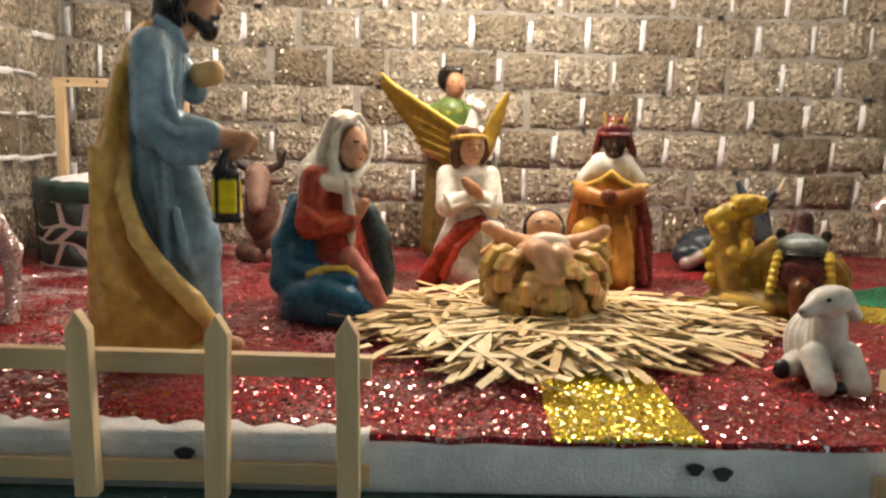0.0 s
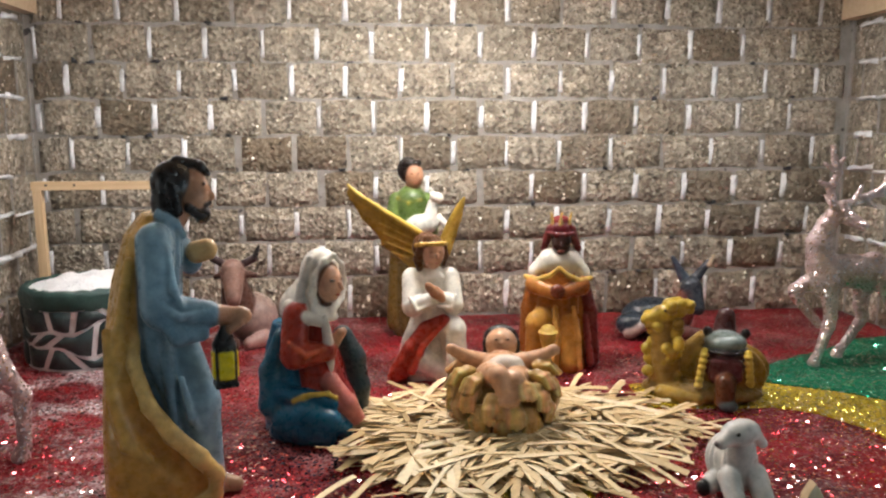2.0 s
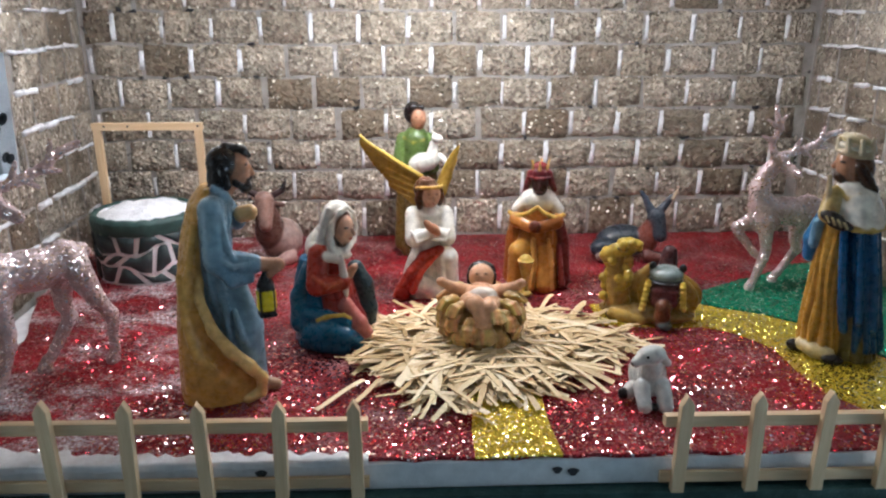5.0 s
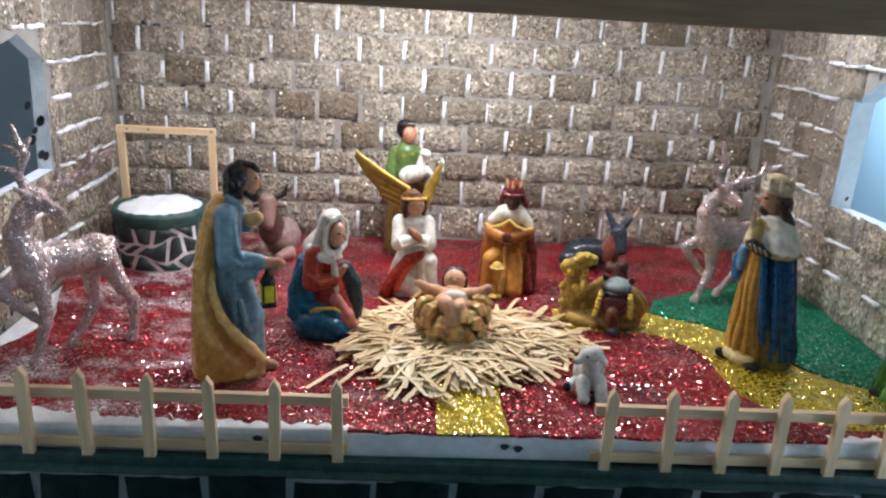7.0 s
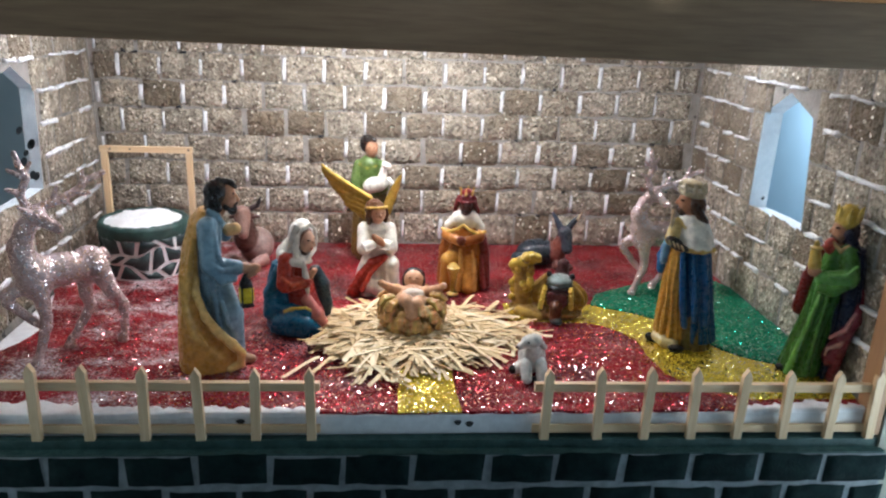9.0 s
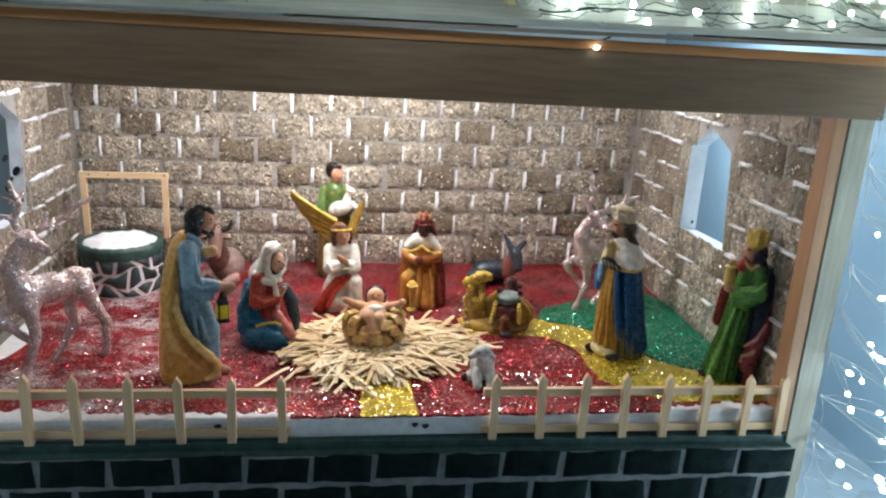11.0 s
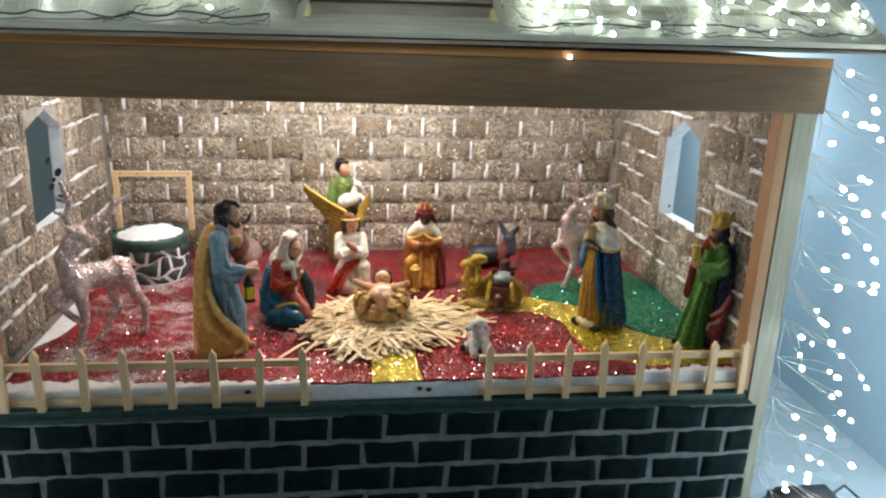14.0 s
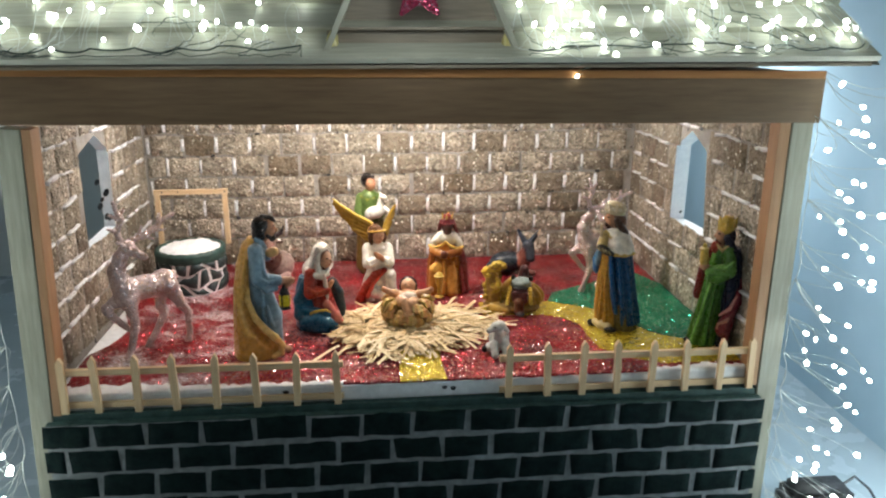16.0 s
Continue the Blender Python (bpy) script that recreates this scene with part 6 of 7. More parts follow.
def reindeer_shapes():
    """Standing with one foreleg raised, the head turned back along the body."""
    shapes = [
        E((0.014, 0.0, 0.122), (0.027, 0.0225, 0.033), ROSE, 0.010),
        E((0.056, 0.008, 0.124), (0.052, 0.0220, 0.0235), ROSE, 0.010, (0, 4, 6)),
        E((0.096, 0.014, 0.124), (0.027, 0.0225, 0.0255), ROSE, 0.010),
        *chain([(0.004, 0.0, 0.140), (-0.002, -0.001, 0.165), (0.008, -0.002, 0.188), (0.022, -0.003, 0.204)], (0.0205, 0.0160, 0.0130, 0.0125), ROSE, 0.010),
        E((0.026, -0.004, 0.206), (0.0165, 0.0125, 0.0130), ROSE, 0.004, (0, 22, 0)),
        C((0.030, -0.008, 0.202), (0.048, -0.024, 0.190), 0.0108, 0.0072, ROSE, 0.005),
        E((0.050, -0.026, 0.189), (0.0062, 0.0062, 0.0058), ROSE, 0.003),
        E((0.024, -0.0175, 0.208), (0.0026, 0.0020, 0.0026), (0.12, 0.08, 0.08), 0.0006),
        C((0.014, -0.012, 0.212), (0.000, -0.020, 0.224), 0.0055, 0.0022, ROSE, 0.003),
        C((0.022, 0.008, 0.214), (0.016, 0.020, 0.226), 0.0055, 0.0022, ROSE, 0.003),
        *antler([(0.016, -0.004, 0.214), (0.008, -0.004, 0.236), (0.020, -0.004, 0.258), (0.012, -0.004, 0.274), (0.008, -0.004, 0.290)],
                [((0.009, -0.004, 0.238), (-0.010, -0.008, 0.246)), ((0.019, -0.004, 0.257), (-0.004, -0.006, 0.270)), ((0.016, -0.004, 0.262), (0.028, -0.002, 0.276))]),
        *antler([(0.028, 0.002, 0.214), (0.058, 0.004, 0.220), (0.088, 0.006, 0.231), (0.110, 0.006, 0.246), (0.130, 0.006, 0.252)],
                [((0.052, 0.004, 0.219), (0.060, 0.002, 0.240)), ((0.084, 0.006, 0.229), (0.106, 0.002, 0.226)), ((0.096, 0.006, 0.236), (0.100, 0.004, 0.258)), ((0.066, 0.004, 0.222), (0.080, 0.000, 0.212))]),
        *chain([(0.014, -0.010, 0.112), (0.019, -0.012, 0.066), (0.017, -0.012, 0.054), (0.002, -0.012, 0.010)], (0.0150, 0.0085, 0.0088, 0.0062), ROSE, 0.006),
        *chain([(0.004, 0.008, 0.114), (-0.030, 0.005, 0.100), (-0.026, 0.004, 0.092), (0.004, 0.002, 0.058)], (0.0140, 0.0085, 0.0080, 0.0058), ROSE, 0.005),
        C((0.004, 0.002, 0.060), (0.010, 0.002, 0.053), 0.0062, 0.0056, ROSE, 0.002),
        *chain([(0.092, 0.026, 0.116), (0.090, 0.028, 0.074), (0.096, 0.028, 0.056), (0.062, 0.026, 0.010)], (0.0175, 0.0100, 0.0082, 0.0062), ROSE, 0.007),
        *chain([(0.106, 0.004, 0.116), (0.124, 0.000, 0.078), (0.138, 0.000, 0.058), (0.136, -0.002, 0.010)], (0.0185, 0.0105, 0.0082, 0.0062), ROSE, 0.007),
        C((0.120, 0.016, 0.136), (0.128, 0.018, 0.128), 0.0070, 0.0040, ROSE, 0.004),
    ]
    for x, y in ((0.001, -0.012), (0.060, 0.026), (0.135, -0.002)):
        shapes.append(C((x, y, 0.012), (x - 0.003, y, 0.003), 0.0066, 0.0090, ROSE, 0.002))
    return shapes


statue("reindeer_statue", reindeer_shapes(), -0.4395, 0.643, "rose plastic reindeer coated in silver glitter, beside the stone well", "reindeer", M_GLITTER, 0.0016, "glitter reindeer", rz=37, slim=(0.93, 0.93, 1.06))
statue("reindeer_statue", reindeer_shapes(), 0.540, 0.930, "rose plastic reindeer coated in silver glitter on the green meadow", "reindeer", M_GLITTER, 0.0016, "glitter reindeer", z=0.0022, slim=(0.86, 0.86, 0.95))

# ---------------------------------------------------------------- picket fences
def picket_mesh(w, t, z0, z1, seed):
    """A stick sharpened to a point, a little crooked; its grain runs along its own x."""
    r = random.Random(seed)
    h = z1 - z0
    bm = bmesh.new()
    prof = [(0, -w / 2), (h - w * 0.85, -w / 2), (h, r.uniform(-0.001, 0.001)), (h - w * 0.85, w / 2), (0, w / 2)]
    low = [bm.verts.new((x, -t / 2, z)) for x, z in prof]
    high = [bm.verts.new((x, t / 2, z)) for x, z in prof]
    bm.faces.new(low)
    bm.faces.new(high[::-1])
    for i in range(5):
        bm.faces.new((low[(i + 1) % 5], low[i], high[i], high[(i + 1) % 5]))
    bmesh.ops.recalc_face_normals(bm, faces=bm.faces)
    bmesh.ops.bevel(bm, geom=list(bm.edges), offset=0.0005, segments=1, affect="EDGES")
    return bm


def picket_fence(name, xs, rail0, rail1, tilt, label):
    fence = empty(name, (rail0 + rail1) / 2, 0.503, BASE_TOP - math.tan(radians(0.5)) * ((rail0 + rail1) / 2 - 0.1))
    fx = (rail0 + rail1) / 2
    for i, x in enumerate(xs):
        ob = part("picket", picket_mesh(0.0125, 0.0085, BASE_TOP, 0.0645 + 0.0025 * math.sin(7.1 * i), i), M_STICK, fence)
        ob.matrix_basis = Matrix.Translation((x - fx, -0.0075, -math.tan(radians(0.5)) * (x - fx))) @ Matrix.Rotation(radians(-90 + 1.2 * math.sin(3.3 * i + 1)), 4, "Y")
    h = (rail1 - rail0) / 2
    for z, back in ((0.0325, 0.0050), (-0.0302, 0.0013)):
        ob = part("rail", box(-h, h, -0.0033, back, -0.006, 0.006, 0.0006), M_STICK, fence)
        ob.matrix_basis = Matrix.Translation((0, 0, z - BASE_TOP)) @ Matrix.Rotation(tilt, 4, "Y")
    return tagged(fence, label, "fence", "picket fences")


picket_fence("picket_fence", (-0.506, -0.449, -0.381, -0.315, -0.245, -0.174, -0.103, -0.030), -0.510, -0.019, 0.0087, "small pale wooden picket fence with eight pointed sticks")
picket_fence("picket_fence", (0.284, 0.358, 0.424, 0.491, 0.557, 0.624, 0.691, 0.752), 0.268, 0.758, 0.0087, "small pale wooden picket fence with eight pointed sticks")


# ---------------------------------------------------------------- the well
def stone_well():
    cx, cy, rad, h = -0.404, 1.058, 0.080, 0.098
    well = empty("stone_well", cx, cy, 0)
    r = random.Random(12)
    # ring wall with a hollow
    bm = bmesh.new()
    n = 48
    prof = [(rad, 0.0), (rad, h), (rad - 0.010, h + 0.002), (rad - 0.010, h - 0.03)]
    rings = [[bm.verts.new((pr * math.cos(i * math.tau / n), pr * math.sin(i * math.tau / n), pz)) for i in range(n)] for pr, pz in prof]
    for a, b in zip(rings, rings[1:]):
        for i in range(n):
            bm.faces.new((a[i], a[(i + 1) % n], b[(i + 1) % n], b[i]))
    bm.faces.new(rings[0][::-1])
    bm.faces.new(rings[-1])
    part("ring_wall", bm, M_WELLJOINT, well, "white painted joints")
    # rim
    bm = bmesh.new()
    prof = [(rad + 0.002, h - 0.020), (rad + 0.004, h - 0.003), (rad + 0.001, h + 0.004), (rad - 0.006, h + 0.005), (rad - 0.010, h)]
    rings = [[bm.verts.new(((pr + 0.001 * math.sin(5 * i)) * math.cos(i * math.tau / n), (pr + 0.001 * math.sin(5 * i)) * math.sin(i * math.tau / n), pz + 0.0012 * math.sin(2.7 * i))) for i in range(n)] for pr, pz in prof]
    for a, b in zip(rings, rings[1:]):
        for i in range(n):
            bm.faces.new((a[i], a[(i + 1) % n], b[(i + 1) % n], b[i]))
    part("rim", bm, M_WELLRIM, well, "dark green rim", True)
    # uneven stones, each its own piece
    rows = 3
    edge = lambda j, a: (h - 0.018) * j / rows + (0.008 * math.sin(3 * a + 2.1 * j) + 0.005 * math.sin(7 * a + j) if 0 < j < rows else 0)
    for j in range(rows):
        cuts = [(i + 0.5 * (j % 2) + r.uniform(-0.27, 0.27)) * math.tau / 13 for i in range(13)]
        lean = [r.uniform(-0.12, 0.12) for _ in cuts]
        for i in range(13):
            a0, a1 = cuts[i], cuts[(i + 1) % 13] + (math.tau if i == 12 else 0)
            l0, l1 = lean[i], lean[(i + 1) % 13]
            ring = [(a0 - l0 + (a1 - l1 - a0 + l0) * f, edge(j, a0 - l0 + (a1 - l1 - a0 + l0) * f)) for f in (0.0, 0.33, 0.66, 1.0)]
            ring += [(a1 + l1 + (a0 + l0 - a1 - l1) * f, edge(j + 1, a1 + l1 + (a0 + l0 - a1 - l1) * f)) for f in (0.0, 0.33, 0.66, 1.0)]
            ca, cz = sum(a for a, z in ring) / 8, sum(z for a, z in ring) / 8
            fine = []
            for s, (a, z) in enumerate(ring):
                d = math.hypot((a - ca) * rad, z - cz)
                keep = max(0.3, (d - (0.0046 if s in (0, 3, 4, 7) else 0.0022)) / d)
                fine.append((ca + (a - ca) * keep, cz + (z - cz) * keep))
            bm = bmesh.new()
            at = lambda a, z, rr: (rr * math.cos(a), rr * math.sin(a), max(0.001, z))
            low = [bm.verts.new(at(a, z, rad - 0.001)) for a, z in fine]
            high = [bm.verts.new(at(ca + (a - ca) * 0.88, cz + (z - cz) * 0.88, rad + 0.0026)) for a, z in fine]
            top = bm.verts.new(at(ca, cz, rad + 0.0040))
            m = len(fine)
            for s in range(m):
                bm.faces.new((low[s], low[(s + 1) % m], high[(s + 1) % m], high[s]))
                bm.faces.new((high[s], high[(s + 1) % m], top))
            bmesh.ops.recalc_face_normals(bm, faces=bm.faces)
            part("stone", bm, M_WELLROCK, well, smooth=True)
    # cotton filling
    bm = bmesh.new()
    rings = []
    for k in range(7):
        pr = (rad - 0.0095) * (1 - k / 7)
        rings.append([bm.verts.new((pr * math.cos(i * math.tau / 28), pr * math.sin(i * math.tau / 28), h + 0.000 + 0.014 * (k / 7) ** 0.5 + 0.009 * noise.noise((pr * 40 * math.cos(i * math.tau / 28), pr * 40 * math.sin(i * math.tau / 28), 3.0)))) for i in range(28)])
    for a, b in zip(rings, rings[1:]):
        for i in range(28):
            bm.faces.new((a[i], a[(i + 1) % 28], b[(i + 1) % 28], b[i]))
    bm.faces.new(rings[-1])
    part("cotton_filling", bm, M_COTTON, well, "white cotton filling like snow", True)
    # wooden frame
    for x in (-0.0815, 0.0815):
        hh = 0.128
        ob = part("upright", box(-hh / 2, hh / 2, -0.005, 0.005, -0.006, 0.006, 0.0007), M_STICK, well)
        ob.matrix_basis = Matrix.Translation((x, 0.056, 0.092 + hh / 2)) @ Matrix.Rotation(radians(-90), 4, "Y")
    ob = part("crossbar", box(-0.089, 0.089, -0.0055, 0.0055, -0.006, 0.006, 0.0007), M_STICK, well)
    ob.matrix_basis = Matrix.Translation((0, 0.056, 0.226))
    for x in (-0.068, -0.030, 0.082):
        ob = part("nail_head", box(-0.0016, 0.0016, -0.0062, -0.005, -0.0016, 0.0016), M_BLACK, well)
        ob.matrix_basis = Matrix.Translation((x, 0.056, 0.227))
    return tagged(well, "toy well of dark stones with pale wooden frame and cotton", "well")


stone_well()


# ---------------------------------------------------------------- straw of shredded paper
def straw_pile():
    r = random.Random(21)
    verts, faces = [], []

    def strip(p, ang, pitch, length, width, bend, roll):
        d = Vector((math.cos(ang), math.sin(ang), 0))
        side = Vector((-math.sin(ang), math.cos(ang), 0))
        n, first = 6, len(verts)
        for i in range(n + 1):
            f = i / n - 0.5
            lift = pitch * f * length + bend * (0.25 - f * f) * length
            sway = side * (0.07 * length * math.sin(f * 3 + roll))
            c = p + d * (f * length) + sway
            c.z = max(0.0035, p.z + lift)
            w = side * (width / 2 * math.cos(roll * 0.5)) + Vector((0, 0, width / 2 * math.sin(roll * 0.5)))
            for s in (c - w, c + w, c + w + Vector((0, 0, 0.0006)), c - w + Vector((0, 0, 0.0006))):
                verts.append((s.x, s.y, max(0.0028, s.z)))
        for i in range(n):
            a, b = first + 4 * i, first + 4 * i + 4
            for j in range(4):
                faces.append((a + j, a + (j + 1) % 4, b + (j + 1) % 4, b + j))
        faces.append((first, first + 3, first + 2, first + 1))
        last = first + 4 * n
        faces.append((last, last + 1, last + 2, last + 3))

    cx, cy = 0.112, 0.725
    for i in range(1020):
        a, q = r.uniform(0, math.tau), r.random() ** 0.60
        ragged = 1 + 0.16 * math.sin(3 * a + 0.6) + 0.11 * math.sin(7 * a + 2.0) + 0.07 * math.sin(13 * a)
        x, y = cx + 0.160 * q * ragged * math.cos(a), cy + 0.112 * q * ragged * math.sin(a)
        heap = 0.013 + 0.004 * (1 - q)
        z = 0.004 + heap * r.random() ** 1.3
        ang = a + r.gauss(0, 0.55) if r.random() < 0.25 + 0.35 * q else r.gauss(0.35, 0.95)
        strip(Vector((x, y, z)), ang, r.uniform(-0.14, 0.06), r.uniform(0.040, 0.115), r.uniform(0.0034, 0.0070), r.uniform(-0.05, 0.12), r.uniform(-0.7, 0.7))
    for x, y, ang, length in ((-0.055, 0.612, 0.75, 0.075), (-0.052, 0.785, 0.52, 0.13), (0.035, 0.600, 1.15, 0.07), (0.165, 0.605, -0.75, 0.075), (0.250, 0.830, 0.85, 0.085), (0.285, 0.765, 0.25, 0.09), (0.215, 0.865, 0.95, 0.07), (-0.020, 0.628, 0.9, 0.07)):
        strip(Vector((x, y, 0.006)), ang, 0.05, length, 0.0058, 0.06, 0.1)
    data = bpy.data.meshes.new("straw")
    data.from_pydata(verts, [], faces)
    data.materials.append(M_STRAW)
    return tagged(new("straw", data), "tan shredded paper straw heaped around the crib", "straw", kind="stuff")


straw_pile()


# ---------------------------------------------------------------- roof, gable frame, star
EAVE_Y, EAVE_Z, SLOPE = 0.458, 0.5605, radians(34)


def on_roof(x, s, lift=0.0):
    """The place s metres up the roof from the eave, lifted off the boards."""
    return Vector((x, EAVE_Y + s * math.cos(SLOPE) - lift * math.sin(SLOPE), EAVE_Z + s * math.sin(SLOPE) + lift * math.cos(SLOPE)))


roof = structure("roof", box(-0.655, 0.875, 0.473, 1.32, 0.5545, 0.5600), M_ROOFDARK, "pale green washed wooden board roof", "roof")
for i in range(9):
    bm = box(-0.775, 0.775, 0, 0.098, 0, 0.010, 0.0012)
    ob = part("roof_board", bm, M_ROOF, roof)
    lo = on_roof(0.11, i * 0.082, 0.002)
    ob.matrix_basis = Matrix.Translation(lo) @ Matrix.Rotation(SLOPE - radians(6.5), 4, "X")
part("eave_board", box(-0.655, 0.875, 0.461, 0.4725, 0.5545, 0.5600, 0.001), M_ROOFDARK, roof)
bm = bmesh.new()
for x in (-0.665, 0.885):
    pts = [(0.463, 0.556), (0.463 + 0.70 * math.cos(SLOPE), 0.556 + 0.70 * math.sin(SLOPE)), (1.28, 0.556)]
    a = [bm.verts.new((x - 0.006, y, z)) for y, z in pts]
    b = [bm.verts.new((x + 0.006, y, z)) for y, z in pts]
    bm.faces.new(a), bm.faces.new(b[::-1])
    for i in range(3):
        bm.faces.new((a[(i + 1) % 3], a[i], b[i], b[(i + 1) % 3]))
bmesh.ops.recalc_face_normals(bm, faces=bm.faces)
part("gable_end", bm, M_ROOFDARK, roof)


def dormer():
    """An A-shaped frame of thin slats on the roof, its foot closed by a low riser under a shelf toned dark for shade.
    """
    d = empty("gable_frame", 0.128, 0.474, 0.5655)
    foot, apex = 0.156, 0.34
    lean = math.atan2(foot, apex)
    for sgn in (-1, 1):
        length = math.hypot(foot, apex) + 0.01
        ob = part("slat", box(-length / 2, length / 2, -0.020, 0.020, -0.0045, 0.0045, 0.001), M_ROOF, d)
        ob.matrix_basis = Matrix.Translation((sgn * foot / 2, 0.018, apex / 2 + 0.004)) @ Matrix.Rotation(-sgn * lean, 4, "Y") @ Matrix.Rotation(radians(-90), 4, "Y")
        blob = bmesh.new()
        bmesh.ops.create_icosphere(blob, subdivisions=3, radius=0.011)
        for v in blob.verts:
            v.co *= 1 + 0.35 * noise.noise(v.co * 120)
            v.co.z *= 2.2
        glue = part("glue", blob, M_GLUE, d, "yellowed hot glue", True)
        glue.matrix_basis = Matrix.Translation((sgn * (foot - 0.016), 0.020, 0.020))
    # Boards behind the slats: their shade is put into the brown.
    for name, half, y0, y1, z0, z1, label in (("riser", 0.150, 0.020, 0.030, -0.005, 0.046, "roof board toned grey-brown for the gable's shade"), ("shelf", 0.136, 0.006, 0.075, 0.0465, 0.0515, "shelf board toned dark for shade"),
                                              ("back_board", 0.128, 0.066, 0.074, 0.052, 0.100, "roof board toned grey-brown for the gable's shade"), ("upper_shelf", 0.106, 0.060, 0.110, 0.1005, 0.105, "shelf board toned dark for shade"),
                                              ("back_board", 0.100, 0.096, 0.104, 0.1055, 0.190, "roof board toned grey-brown for the gable's shade")):
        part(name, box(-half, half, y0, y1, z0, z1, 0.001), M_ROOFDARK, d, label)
    return tagged(d, "A-shaped wooden gable frame standing on the roof's front", "gable")


dormer()


def star():
    bm = bmesh.new()
    pts = []
    for i in range(10):
        a = radians(90) + i * math.tau / 10
        r = 0.064 if i % 2 == 0 else 0.027
        pts.append((r * math.cos(a), r * math.sin(a)))
    ring = [bm.verts.new((x, 0, z)) for x, z in pts]
    for y in (-0.014, 0.014):
        c = bm.verts.new((0, y, 0))
        for i in range(10):
            bm.faces.new((ring[i], ring[(i + 1) % 10], c))
    bmesh.ops.recalc_face_normals(bm, faces=bm.faces)
    bmesh.ops.bevel(bm, geom=list(bm.edges), offset=0.003, segments=2, affect="EDGES")
    ob = mesh_object("star", bm, M_STAR)
    ob.matrix_basis = pose(0.122, 0.452, 0.674)
    return tagged(ob, "dark red glitter star hanging in the gable frame", "star")


star()

# ---------------------------------------------------------------- fairy lights
LED_MESH = bpy.data.meshes.new("led")
bm = bmesh.new()
bmesh.ops.create_icosphere(bm, subdivisions=3, radius=0.0036)
for v in bm.verts:
    if v.co.x > 0:
        v.co.x *= 1.7
bm.to_mesh(LED_MESH)
bm.free()
LED_MESH.materials.append(M_LED)
LED_MESH.polygons.foreach_set("use_smooth", [True] * len(LED_MESH.polygons))


def add_led(p, d, parent, size=1.0):
    ob = new("led", LED_MESH)
    ob.parent = parent
    ob.matrix_basis = Matrix.Translation(p) @ Vector(d).to_track_quat("X", "Z").to_matrix().to_4x4() @ Matrix.Scale(size, 4)
    return ob


def sag(a, b, r, amount, n=7):
    a, b = Vector(a), Vector(b)
    push = Vector((r.uniform(-1, 1), r.uniform(-1, 1), r.uniform(-1, 0.4))) * amount
    return [a.lerp(b, i / n) + push * (4 * (i / n) * (1 - i / n)) for i in range(n + 1)]


def light_string(name, roots, leds, seed, label, wire=None):
    """A main wire through roots, with thin wires to the lamps at leds (place, place where it leaves the main wire)."""
    r = random.Random(seed)
    thing = empty(name, *roots[0])
    o = Vector(roots[0])
    way = [q for a, b in zip(roots, roots[1:]) for q in sag(a, b, r, 0.008)[:-1]] + [Vector(roots[-1])]
    part("main_wire", tube([q - o for q in way], 0.0013 if wire is None else 0.0009, 5), wire or M_DARKWIRE, thing, "twisted light wire")
    thin = bmesh.new()
    for p, root in leds:
        path = sag(root, p, r, 0.022)
        tube([q - o for q in path], 0.0005, 4, thin)
        add_led(path[-1] - o, path[-1] - path[-2], thing, r.uniform(0.75, 1.25))
    tagged(part("thin_wire", thin, M_WIRE, thing, "thin silver wire"), kind="stuff")
    return tagged(thing, label, "fairy lights", "fairy lights")


def roof_string(x0, x1, count, seed, reach):
    r = random.Random(seed)
    n = max(3, int((x1 - x0) / 0.06))
    roots = [on_roof(x0 + (x1 - x0) * i / n, 0.014 + 0.012 * r.random(), 0.016 + 0.006 * r.random()) for i in range(n + 1)]
    leds = []
    for _ in range(count):
        x = r.uniform(x0, x1)
        root = min(roots, key=lambda q: abs(q.x - x))
        p = on_roof(x, reach * r.random() ** 0.8 + 0.005, 0.014 + 0.022 * r.random())
        leds.append((p, root + Vector((r.uniform(-0.02, 0.02), 0, 0))))
    string = light_string("fairy_lights", roots, leds, seed, "lit white fairy lights tangled over the roof boards")
    tangle = bmesh.new()
    for _ in range(int((x1 - x0) * 34)):
        x, s, way = r.uniform(x0, x1), r.uniform(0.004, 0.06), []
        head = r.uniform(-1.2, 1.2) + (math.pi if r.random() < 0.5 else 0.0)
        for i in range(r.randint(6, 14)):
            way.append(on_roof(min(max(x, x0), x1), min(max(s, 0.002), 0.20), 0.013 + 0.007 * r.random()) - Vector(roots[0]))
            head += r.uniform(-0.55, 0.55)
            x, s = x + 0.017 * math.cos(head), s + 0.013 * math.sin(head)
        tube(way, 0.0007, 4, tangle)
    tagged(part("tangled_wire", tangle, M_DARKWIRE, string, "tangled thin dark wire"), kind="stuff")


roof_string(-0.62, -0.06, 58, 31, 0.19)
roof_string(0.295, 0.86, 88, 32, 0.19)


def post_string(x, x_out, y, z0, z1, count, seed, spread):
    r = random.Random(seed)
    roots = [Vector((x + r.uniform(-0.004, 0.004), y, z1 + (z0 - z1) * i / 12)) for i in range(13)]
    leds = []
    for i in range(count):
        z = z1 + (z0 - z1) * (i + r.random()) / count
        root = min(roots, key=lambda q: abs(q.z - z - 0.03))
        far = spread * (0.04 + 0.96 * r.random() ** 1.4)
        leds.append((Vector((x + x_out * far, y - 0.02 - 0.10 * r.random(), z - 0.02 * r.random())), root))
    light_string("fairy_lights", roots, leds, seed, "lit white fairy lights hanging down along the corner post", M_WIRE)


